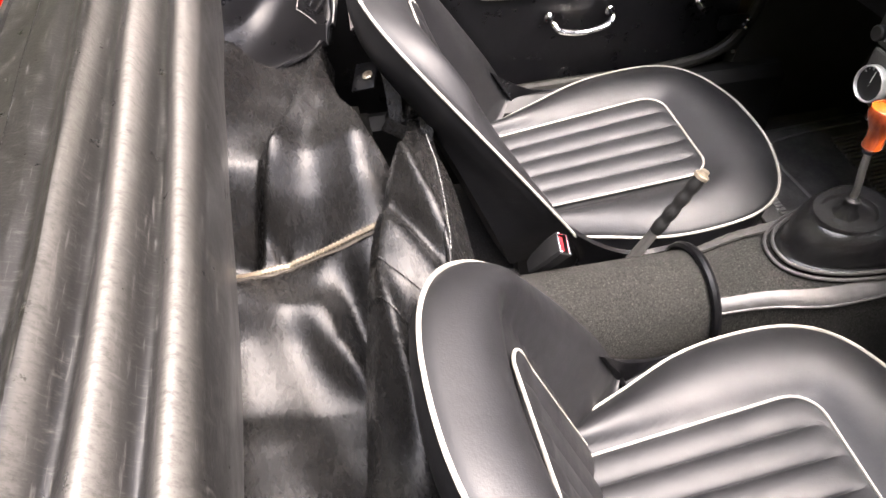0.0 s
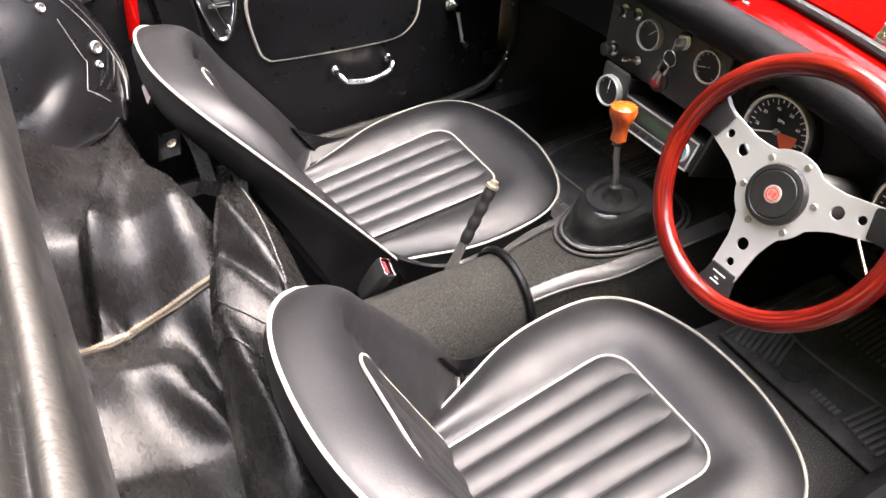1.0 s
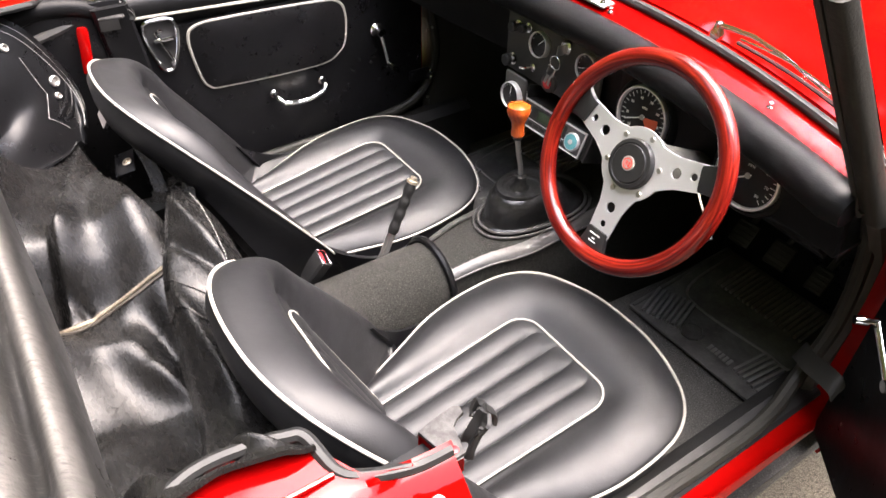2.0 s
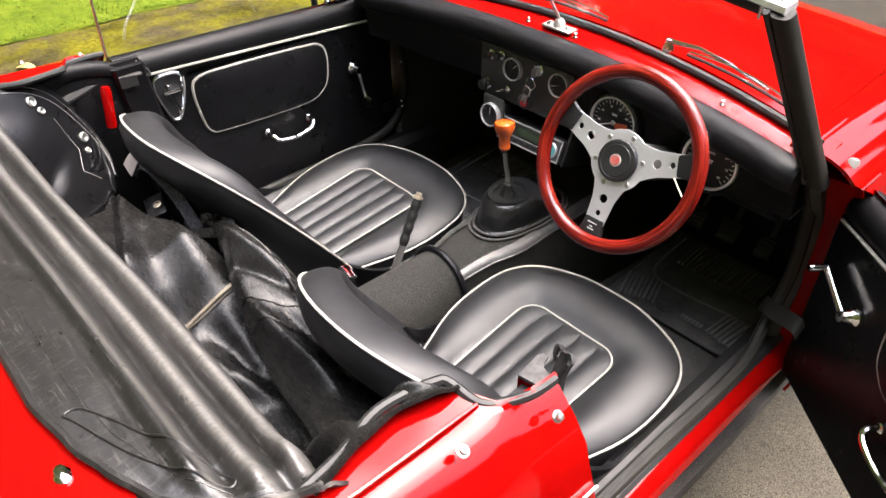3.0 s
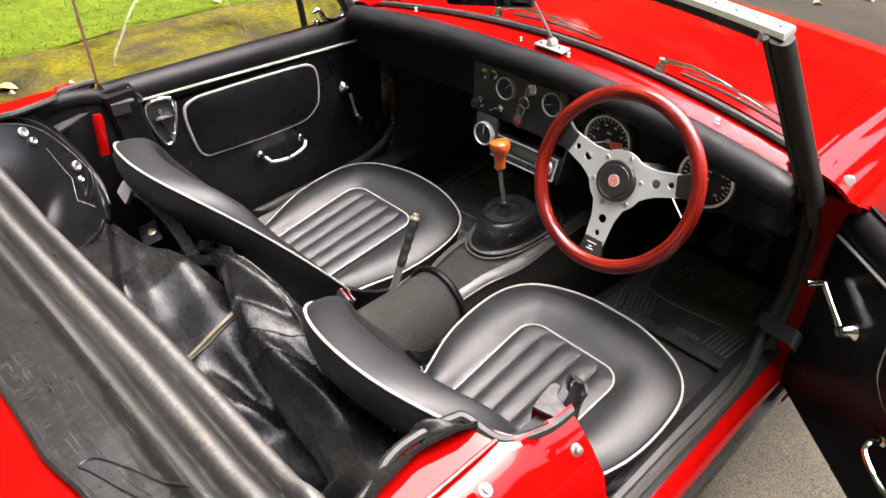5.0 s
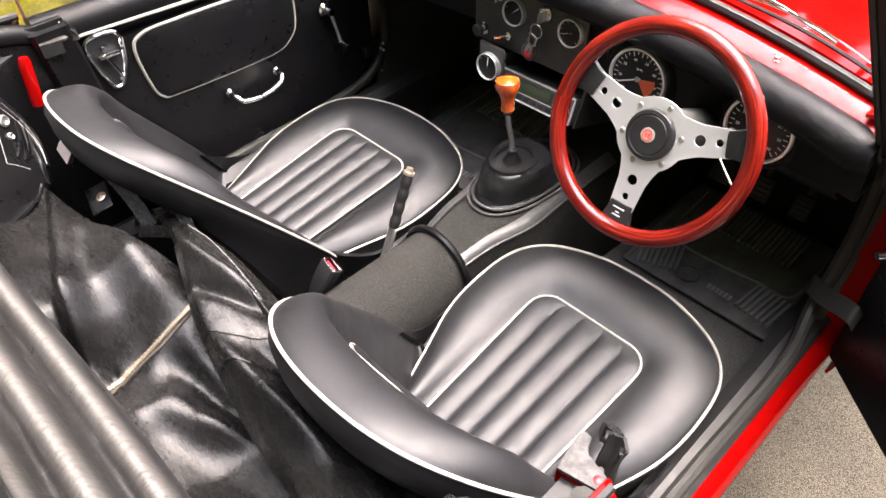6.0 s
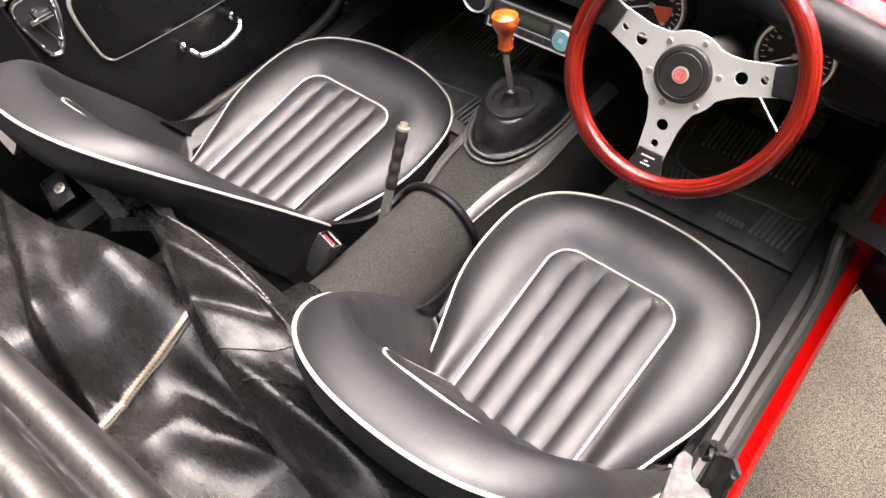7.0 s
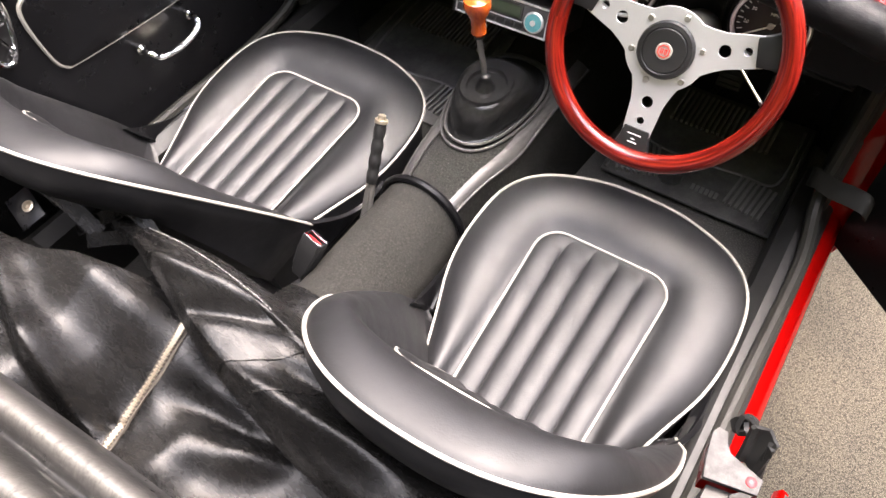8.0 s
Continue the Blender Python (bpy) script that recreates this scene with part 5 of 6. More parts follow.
# ---- belt buckle ----
bk = thing("belt_buckle", (-0.10, 0.09, 0.36), "black seat belt buckle with red release button", "seat belt")
bmx = Matrix.Translation((-0.082, 0.113, 0.448)) @ Matrix.Rotation(radians(-30), 4, "X") @ Matrix.Rotation(radians(14), 4, "Y")
bm = B()
loft(bm, [[bmx @ Vector((x * w, y * d, z)) for x, y in ((-1, -0.7), (-0.8, -1), (0.8, -1), (1, -0.7), (1, 0.7), (0.8, 1), (-0.8, 1), (-1, 0.7))] for w, d, z in ((0.011, 0.008, -0.048), (0.016, 0.011, -0.030), (0.0195, 0.0125, 0.0), (0.0195, 0.0125, 0.028), (0.018, 0.0115, 0.030), (0.0165, 0.010, 0.030), (0.016, 0.0095, 0.018))], cap=True)
part("housing", bm, PLASTIC, bk, "black plastic housing")
bm = B()
box(bm, (-0.0145, -0.0085, 0.012), (0.0145, 0.0035, 0.0265), 0.002, bmx)
part("release_button", bm, REDPLASTIC, bk, "red release button")
bm = B()
for lo, hi in (((-0.0175, -0.0112, 0.029), (0.0175, -0.0088, 0.0315)), ((-0.0175, 0.0066, 0.029), (0.0175, 0.0112, 0.0315)), ((-0.0178, -0.0088, 0.029), (-0.0150, 0.0066, 0.0315)), ((0.0150, -0.0088, 0.029), (0.0178, 0.0066, 0.0315))):
    box(bm, lo, hi, 0.0006, bmx)
part("button_frame", bm, CHROME, bk, "chrome frame round the button")
bm = B()
tube(bm, spline([bmx @ Vector((0, 0, -0.04)), (-0.10, 0.10, 0.36), (-0.105, 0.07, 0.25), (-0.105, 0.06, 0.20)], 5), 0.008, 8, flat=0.5)
part("stalk", bm, PLASTIC, bk)


# ---- doors ----
def car_door(side, label, crank):
    """Built for a closed door: x outward is side * 1, hinge at y 0.69, lock end at y -0.05."""
    s = side
    XI = 0.605
    bm = B()
    prof = [(XI, 0.36), (XI + 0.002, 0.60), (XI, 0.735), (XI + 0.03, 0.735), (XI + 0.02, 0.36)]
    loft(bm, [[(s * x, y, z) for x, z in prof] for y in np.linspace(-0.045, 0.685, 12)], cap=True)
    root = card = part("door", bm, TRIM, car, label)
    bm = B()
    roll = spline([(XI + 0.003, 0.755, 0), (XI - 0.004, 0.776, 0), (XI + 0.001, 0.797, 0), (XI + 0.018, 0.810, 0), (XI + 0.038, 0.811, 0), (XI + 0.048, 0.798, 0), (XI + 0.040, 0.755, 0), (XI + 0.020, 0.735, 0)], 4, closed=True)
    loft(bm, [[(s * p.x, y, p.y - 0.03 * y) for p in roll] for y in np.linspace(-0.045, 0.675, 12)], cap=True)
    part("top_roll", bm, PAD, root, "padded black vinyl door top")
    bm = B()
    skin = [(z, half_width(z) - 0.004) for z in (0.345, 0.42, 0.50, 0.60, 0.70, 0.77, 0.80)]
    loft(bm, [[(s * x, y, z - 0.02 * max(y, 0) * (z > 0.7)) for z, x in skin] + [(s * (x - 0.012), y, z) for z, x in reversed(skin)] for y in np.linspace(-0.055, 0.70, 10)], cap=True)
    part("outer_skin", bm, RED, root, "glossy red outer skin")
    bm = B()
    box(bm, (min(s * 0.625, s * 0.655), 0.68, 0.36), (max(s * 0.625, s * 0.655), 0.70, 0.74), 0.003)
    box(bm, (min(s * 0.625, s * 0.655), -0.055, 0.36), (max(s * 0.625, s * 0.655), -0.045, 0.78), 0.003)
    box(bm, (min(s * 0.622, s * 0.655), -0.05, 0.345), (max(s * 0.622, s * 0.655), 0.69, 0.362), 0.003)
    part("door_frame", bm, RED, root, "red door edge")
    bm = B()
    tube(bm, [(s * (XI - 0.003), y, 0.769 - 0.055 * y) for y in np.linspace(-0.03, 0.675, 20)], 0.0034, 6)
    part("top_piping", bm, PIPE, root, "cream piping along the door top")
    # raised panel bordered with piping
    loop = [(0.115, 0.62), (0.105, 0.70), (0.125, 0.728), (0.20, 0.731), (0.40, 0.722), (0.455, 0.712), (0.472, 0.68), (0.468, 0.62), (0.45, 0.592), (0.41, 0.574), (0.30, 0.574), (0.16, 0.582), (0.13, 0.59)]
    sm = spline([(s * (XI - 0.001), y, z) for y, z in loop], 6, closed=True)
    bm = B()
    mid = Vector((s * (XI - 0.004), 0.29, 0.65))
    rings = [[p for p in sm], [p.lerp(mid, 0.02) + Vector((-s * 0.005, 0, 0)) for p in sm], [p.lerp(mid, 0.15) + Vector((-s * 0.009, 0, 0)) for p in sm], [p.lerp(mid, 0.6) + Vector((-s * 0.010, 0, 0)) for p in sm]]
    vs = loft(bm, rings)
    bm.faces.new(vs[-1])
    part("raised_panel", bm, TRIM, card, "padded black panel")
    bm = B()
    k0 = int(len(sm) * 0.12)
    tube(bm, [p + Vector((-s * 0.001, 0, 0)) for p in sm], 0.0036, 6, closed=True)
    part("panel_piping", bm, PIPE, card, "cream piping round the door panel")
    # pull handle
    bm = B()
    tube(bm, spline([(s * (XI - 0.006), 0.270, 0.533), (s * (XI - 0.030), 0.272, 0.531), (s * (XI - 0.040), 0.285, 0.520), (s * (XI - 0.042), 0.33, 0.514), (s * (XI - 0.040), 0.378, 0.522), (s * (XI - 0.030), 0.392, 0.534), (s * (XI - 0.006), 0.394, 0.536)], 6), 0.0058, 10)
    pull = part("pull_handle", bm, CHROME, root, "chrome pull handle")
    for y in (0.270, 0.394):
        part("handle_foot", turned(B(), [(0.010, 0.0), (0.010, 0.010), (0.006, 0.014), (0, 0.014)], facing((s * XI, y, 0.534), (-s, 0, 0)), 14), CHROME, pull)
    # window winder
    wm = facing((s * XI, 0.553, 0.622), (-s, 0, 0))
    wd = part("winder", turned(B(), [(0.017, 0.0), (0.017, 0.004), (0.011, 0.012), (0.009, 0.03), (0, 0.031)], wm, 20), CHROME, root, "chrome window winder")
    p0, p1 = Vector((s * (XI - 0.024), 0.553, 0.622)), Vector((s * (XI - 0.022), 0.553 + crank[0], 0.622 + crank[1]))
    bm = B()
    tube(bm, [p0, p0.lerp(p1, 0.5), p1], [0.006, 0.0048, 0.0055], 10, flat=0.7)
    part("crank_arm", bm, CHROME, wd)
    bm = B()
    tube(bm, [p1 + Vector((s * 0.002, 0, 0)), p1 + Vector((-s * 0.012, 0, 0)), p1 + Vector((-s * 0.013, 0, 0)), p1 + Vector((-s * 0.03, 0, 0))], [0.005, 0.005, 0.0075, 0.0065], 12)
    part("crank_knob", bm, CHROME, wd)
    # lock escutcheon with its pull lever
    tri_ = spline([(s * (XI - 0.003), y, z) for y, z in ((0.018, 0.745), (0.050, 0.758), (0.084, 0.748), (0.082, 0.70), (0.066, 0.656), (0.050, 0.648), (0.036, 0.668))], 5, closed=True)
    bm = B()
    tube(bm, tri_, 0.0045, 8, closed=True)
    esc = part("lock_escutcheon", bm, CHROME, root, "triangular chrome lock surround")
    bm = B()
    c = Vector((s * (XI + 0.006), 0.052, 0.70))
    vs = loft(bm, [tri_, [p.lerp(c, 0.3) for p in tri_]])
    bm.faces.new(vs[-1])
    part("recess", bm, PLASTIC, esc)
    bm = B()
    box(bm, (min(s * (XI - 0.012), s * (XI + 0.002)), 0.035, 0.713), (max(s * (XI - 0.012), s * (XI + 0.002)), 0.075, 0.721), 0.002)
    tube(bm, [(s * (XI - 0.008), 0.040, 0.735), (s * (XI - 0.008), 0.066, 0.668)], 0.003, 8)
    part("lock_lever", bm, CHROME, esc, "chrome lock lever")
    for y, z in ((0.05, 0.735), (0.063, 0.664)):
        part("screw", turned(B(), [(0.006, 0), (0.005, 0.005), (0, 0.006)], facing((s * (XI - 0.004), y, z), (-s, 0, 0)), 12), CHROME, esc)
    # quarter light: black divider, black outer frame with a chrome inner one, and a cranked catch
    bm = B()
    tube(bm, [(s * 0.655, 0.490, 0.778), (s * 0.645, 0.470, 0.903), (s * 0.630, 0.425, 1.09)], 0.0085, 10)
    ql = part("quarter_light_divider", bm, PLASTIC, root, "black quarter light divider")
    loop = [(s * 0.646, 0.505, 0.783), (s * 0.645, 0.580, 0.783), (s * 0.645, 0.608, 0.797), (s * 0.645, 0.611, 0.825), (s * 0.644, 0.594, 0.880), (s * 0.630, 0.500, 1.08)]
    bm = B()
    tube(bm, spline(loop, 5), 0.0075, 8)
    part("quarter_light_frame", bm, PLASTIC, ql, "black quarter light frame")
    bm = B()
    tube(bm, spline([(x - s * 0.008, y - 0.007, z + 0.006) for x, y, z in loop], 5), 0.003, 8)
    part("inner_frame", bm, CHROME, ql, "thin chrome inner frame")
    bm = B()
    bm.faces.new([bm.verts.new(p) for p in ((s * 0.648, 0.490, 0.785), (s * 0.646, 0.605, 0.785), (s * 0.645, 0.60, 0.86), (s * 0.632, 0.50, 1.08), (s * 0.632, 0.430, 1.08))])
    pn = part("quarter_light_pane", bm, GLASS, ql)
    pn.visible_shadow = False
    bm = B()
    tube(bm, spline([(s * 0.632, 0.500, 0.826), (s * 0.628, 0.518, 0.831), (s * 0.626, 0.531, 0.808), (s * 0.626, 0.552, 0.797), (s * 0.628, 0.580, 0.797)], 5), [0.004 + 0.003 * math.sin(3.14 * k / 20) for k in range(21)], 10)
    catch = part("quarter_light_catch", bm, CHROME, ql, "cranked chrome catch")
    part("catch_boss", turned(B(), [(0.009, 0), (0.009, 0.006), (0.005, 0.010), (0, 0.010)], facing((s * 0.634, 0.512, 0.800), (-s, 0, 0)), 14), CHROME, catch)
    return root


left_door = car_door(-1, "closed passenger door with black vinyl card, cream piping and raised window", (0.020, -0.086))
bm = B()
sheet(bm, lambda u, v: (-0.662 + 0.022 * v, lerp(-0.04, 0.488 - 0.06 * v, u), lerp(0.79, 1.12, v)), 4, 4, 0.004)
pane = part("window_pane", bm, GLASS, left_door, "raised clear side window")
for pts in ([(-0.645, 0.15, 1.02), (-0.6475, 0.122, 0.984), (-0.6505, 0.073, 0.946), (-0.6535, 0.038, 0.896), (-0.6555, 0.012, 0.860), (-0.6575, 0.005, 0.833)],
            [(-0.6475, 0.255, 0.98), (-0.6505, 0.275, 0.943), (-0.6545, 0.300, 0.880), (-0.6585, 0.323, 0.815)]):
    bm = B()
    tube(bm, spline(pts, 6), 0.0028, 6, flat=0.3)
    ob = part("scratch", bm, SMEAR, pane, "pale curved scratch on the glass")
    ob.visible_shadow = False
pane.visible_shadow = False
bm = B()
tube(bm, [(-0.662, -0.041, 0.79), (-0.640, -0.041, 1.12)], 0.003, 6)
part("pane_edge", bm, STEEL, left_door, "thin grey edge of the side window")
right_door = car_door(1, "open driver door with black vinyl card, cream piping and chrome winder", (0.088, 0.034))
right_door.matrix_basis = pose(0.637, 0.713, -0.025, 0, 0, 48.9) @ pose(-0.64, -0.70, 0)

# ---- folded hood ----
hood = thing("folded_hood", (0, -0.4, 0.80), "folded black vinyl hood crumpled behind the seats", "soft top")


def fold_height(f):
    """Height across the cover, f from 0 at the hem to 1 at the rolled front edge."""
    z = curve_at([(0.0, 0.877), (0.15, 0.880), (0.35, 0.882), (0.60, 0.870), (0.85, 0.852), (1.0, 0.835)], f)
    z += 0.0105 * math.cos((f - 0.46) / 0.222 * 2 * math.pi) * smooth(0.30, 0.46, f)
    return z


def hem_y(x):
    return curve_at([(0.0, -0.497), (0.30, -0.495), (0.38, -0.482), (0.42, -0.469), (0.47, -0.450), (0.52, -0.412), (0.552, -0.365), (0.563, -0.330)], abs(x))


def cover(u, v):
    """Rear cover: hem on the boot deck, three folds that run straight across, and a rolled front edge."""
    x = lerp(-0.562, 0.562, u)
    back = hem_y(x)
    front = lerp(-0.309, -0.285, smooth(0.52, 0.562, abs(x)))
    fall = 0.0
    if v < 0.8:
        f = 0.97 * v / 0.8
    else:
        a = (v - 0.8) / 0.2
        f = 0.97 + 0.04 * math.sin(math.pi * min(a, 0.5)) - 0.09 * max(a - 0.5, 0)
        fall = 0.16 * a ** 1.3
    y = lerp(back, front, f) if v < 0.8 else front + (f - 1.0) * 0.19
    p = Vector((x, y, 0.0))
    g = min(max((y + 0.498) / 0.189, 0.0), 0.97)
    z = lerp(lerp(0.877, 0.868, smooth(0.40, 0.52, abs(x))), fold_height(g) - 0.012 * smooth(0.3, 0.9, g), smooth(0.0, 0.05, y - back)) - fall
    z += 0.0015 * math.sin(7 * x + 5 * g) + 0.003 * noise.noise(Vector((x * 9, g * 5, 2))) * smooth(0.0, 0.15, g)
    end = smooth(0.42, 0.55, abs(x)) * smooth(0.0, 0.06, y - back)
    z += end * (0.018 * noise.noise(Vector((x * 26, y * 18, 7))) + 0.006 * math.sin(80 * x + 40 * y) + 0.012)
    return (x, y + 0.003 * math.sin(9 * x), z)


def side_flap(u, v):
    """Crumpled end that lies over the cockpit rim on the driver's side and drops inside."""
    y = lerp(-0.345, -0.160, u)
    x = curve_at([(-0.345, 0.563), (-0.278, 0.546), (-0.233, 0.540), (-0.17, 0.553)], y)
    deep = lerp(0.16, 0.07, smooth(0.1, 1.0, u))
    f = smooth(0.03, 0.35, v)
    z = 0.871 - 0.010 * smooth(0.85, 1.0, u) - deep * 1.35 * v ** 1.3
    z += f * (0.015 * math.sin(17 * u + 5 * v + 1.2 * math.sin(5 * u)) + 0.018 * noise.noise(Vector((u * 4, v * 2.5, 9))))
    return (x - deep * v + 0.008 * f * math.sin(13 * u), y + 0.012 * f * math.sin(6 * v + 3 * u), z)


bm = B()
sheet(bm, side_flap, 70, 40, 0.004)
part("side_flap", bm, HOOD, hood, "crumpled vinyl end over the cockpit rim")
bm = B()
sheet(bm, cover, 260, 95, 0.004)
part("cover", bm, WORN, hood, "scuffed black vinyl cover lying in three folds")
bm = B()
tube(bm, [Vector(cover(k / 90, 0.006)) + Vector((0, 0, 0.001)) for k in range(91)], 0.0048, 6)
part("hem", bm, WORN, hood, "bound hem")
bm = B()
for k in range(150):
    p, q = (Vector(cover((k + e) / 150, 0.16)) + Vector((0, 0, 0.0006)) for e in (0, 0.8))
    tube(bm, [p, q], 0.0006, 4)
tagged(part("stitching", bm, WORN, hood, "dark stitching along the hem"), kind="stuff")


def on_cover(x, y, lift=0.0):
    """The point of the cover over (x, y), searched along its depth."""
    u = (x + 0.562) / 1.124
    best = min((Vector(cover(u, v / 60 * 0.8)) for v in range(61)), key=lambda p: abs(p.y - y))
    return Vector((x, y, best.z + lift))


bm = B()
pocket = spline([(0.335, -0.475, 0), (0.352, -0.468, 0), (0.425, -0.4425, 0), (0.490, -0.408, 0), (0.502, -0.392, 0), (0.488, -0.388, 0), (0.420, -0.420, 0), (0.350, -0.452, 0), (0.334, -0.464, 0)], 6, closed=True)
tube(bm, [on_cover(p.x, p.y, 0.0005) for p in pocket], 0.0015, 6, closed=True)
part("stitched_pocket", bm, WORN, hood, "raised stitched outline of a frame pocket")
part("boot_button", turned(B(), [(0.010, 0.0), (0.010, 0.003), (0.007, 0.006), (0, 0.007)], Matrix.Translation((0.393, -0.500, 0.869)) @ Matrix.Diagonal((1.3, 0.8, 1, 1)), 18), CHROME, car, "chrome hood fastener on the deck")


def crease(x, y, a, b, h, wa, wb):
    """A soft ridge (or, with h below nought, a furrow) along the line from a to b, wa wide at a and wb at b."""
    dx, dy = b[0] - a[0], b[1] - a[1]
    n = math.hypot(dx, dy)
    t = ((x - a[0]) * dx + (y - a[1]) * dy) / (n * n)
    d = ((x - a[0]) * dy - (y - a[1]) * dx) / n
    w = lerp(wa, wb, min(max(t, 0.0), 1.0))
    return h * math.exp(-(d / w) ** 2) * smooth(-0.15, 0.25, t) * smooth(1.25, 0.75, t)


TIP = (0.159, -0.176)


ZIP = spline([(-0.046, -0.116, 0.604), (-0.041, -0.135, 0.609), (-0.037, -0.162, 0.602), (-0.037, -0.199, 0.586), (-0.042, -0.239, 0.564), (-0.038, -0.276, 0.556), (-0.024, -0.310, 0.568), (0.000, -0.330, 0.596), (0.030, -0.340, 0.630)], 8)


def slack(x, y):
    z = curve_at([(-0.52, 0.620), (-0.46, 0.632), (-0.40, 0.638), (-0.34, 0.645), (-0.285, 0.651), (-0.20, 0.662), (-0.145, 0.666), (-0.10, 0.652), (-0.04, 0.620), (0.03, 0.580), (0.08, 0.550), (0.16, 0.520), (0.28, 0.525), (0.38, 0.565), (0.47, 0.66), (0.52, 0.76)], x)
    back = smooth(-0.20, -0.36, y)
    z += back * curve_at([(-0.5, 0.03), (-0.25, 0.02), (-0.15, 0.005), (-0.065, -0.045), (0.04, -0.02), (0.2, 0.02), (0.45, 0.04)], x)
    z -= 0.03 * smooth(-0.15, -0.08, y) * smooth(0.0, -0.12, x)
    z += 0.16 * max(-0.14 - y, 0.0) * smooth(-0.055, -0.17, x)
    # long fold from the corner of the hood down to the foot of the zip, with a slack pocket behind it
    d, t = (x + 0.467) * 0.3367 + (y + 0.155) * 0.9416, (x + 0.467) * 0.9416 - (y + 0.155) * 0.3367
    along = smooth(-0.04, 0.08, t) * smooth(0.50, 0.43, t)
    z -= along * lerp(0.030, 0.046, smooth(0.1, 0.4, t)) * smooth(0.010, -0.014, d) * smooth(-0.20, -0.05, d)
    z += along * 0.013 * math.exp(-((d - 0.014) / 0.018) ** 2)
    z += crease(x, y, (-0.42, -0.30), (-0.16, -0.345), 0.024, 0.030, 0.022)
    z += crease(x, y, TIP, (-0.07, -0.305), 0.022, 0.014, 0.055)
    z += crease(x, y, TIP, (-0.24, -0.236), -0.015, 0.012, 0.040)
    z += crease(x, y, TIP, (-0.26, -0.150), 0.012, 0.010, 0.026) * lerp(0.35, 1.0, smooth(-0.05, -0.14, x))
    z += crease(x, y, (-0.030, -0.262), (-0.085, -0.285), -0.012, 0.008, 0.012)
    z += crease(x, y, (-0.23, -0.17), (-0.16, -0.26), -0.008, 0.04, 0.05)
    z += crease(x, y, (0.42, -0.22), (0.14, -0.33), 0.010, 0.035, 0.05)
    z += crease(x, y, (0.34, -0.18), (0.10, -0.27), -0.006, 0.03, 0.03)
    z += 0.002 * noise.noise(Vector((x * 7 - y * 4, y * 8, 0.3))) + 0.0007 * noise.noise(Vector((x * 24, y * 24, 1.7)))
    return z


PULL = [(p.x, p.y, p.z - 0.004 - slack(p.x, p.y)) for p in ZIP]


def drape(x, y):
    """The slack panel, drawn up or down along the zip that is sewn into it."""
    total, weight, side = 0.0, 1e-9, 0.0
    near = 9.0
    for px, py, dz in PULL:
        d = (x - px) ** 2 + (y - py) ** 2
        w = 1.0 / (d + 0.00002) ** 2
        total, weight, side = total + w * dz, weight + w, side + w * (x - px)
        near = min(near, d)
    reach = lerp(0.0040, 0.030, smooth(-0.02, 0.04, side / weight))
    return slack(x, y) + total / weight * math.exp(-near / reach)


def panel_front(x):
    return curve_at([(-0.48, -0.162), (-0.36, -0.170), (-0.25, -0.158), (-0.17, -0.132), (-0.10, -0.102), (0.0, -0.115), (0.08, -0.130), (0.159, -0.150), (0.26, -0.13), (0.50, -0.16)], x)


def zip_panel(u, v):
    x = lerp(-0.47, 0.52, u)
    y = lerp(-0.365, panel_front(x), v)
    return (x, y + 0.006 * smooth(0.95, 1.0, v), max(drape(x, y) - 0.07 * smooth(0.94, 1.0, v) ** 1.5, 0.425))


bm = B()
sheet(bm, zip_panel, 320, 100, 0.003)
part("zip_panel", bm, HOOD, hood, "shiny crumpled black vinyl panel")


def zip_line(t):
    k = t * (len(ZIP) - 1)
    i = min(int(k), len(ZIP) - 2)
    c = ZIP[i].lerp(ZIP[i + 1], k - i)
    return Vector((c.x, c.y, drape(c.x, c.y) + 0.0045))


def ribbon(bm, pts, half, lift, thick, fold=0.0):
    """A flat band laid along points on the drape."""
    n = len(pts) - 1

    def fn(u, v):
        k = v * n
        i = min(int(k), n - 1)
        p, t = pts[i].lerp(pts[i + 1], k - i), (pts[i + 1] - pts[i]).normalized()
        side = t.cross(Vector((0, 0, 1))).normalized()
        q = p + side * lerp(-half, half, u)
        return (q.x, q.y, drape(q.x, q.y) + lift)
    return sheet(bm, fn, 4, n * 2, thick)


zl = [zip_line(k / 60) for k in range(61)]
tape = part("zip_tape", ribbon(B(), zl, 0.0068, 0.0040, 0.003), TAPE, hood, "fabric zip tape")
bm = B()
for k in range(118):
    p, q = zip_line(k / 118), zip_line((k + 0.5) / 118)
    t = (q - p).normalized()
    side = t.cross(Vector((0, 0, 1))).normalized()
    m = Matrix((side, t, side.cross(t))).transposed().to_4x4()
    m.translation = p + Vector((0, 0, 0.0015)) + side * (0.0009 if k % 2 else -0.0009)
    box(bm, (-0.0034, -0.0009, -0.001), (0.0034, 0.0009, 0.0014), 0, m)
tagged(part("zip_teeth", bm, BRASS, tape, "brass zip teeth"), kind="stuff")

FLAP = spline([(-0.235, -0.050, 0.600), (-0.15, -0.062, 0.640), (-0.07, -0.068, 0.664), (0.02, -0.078, 0.662), (0.11, -0.092, 0.650), (0.21, -0.112, 0.632), (0.34, -0.138, 0.640), (0.44, -0.185, 0.675)], 12)


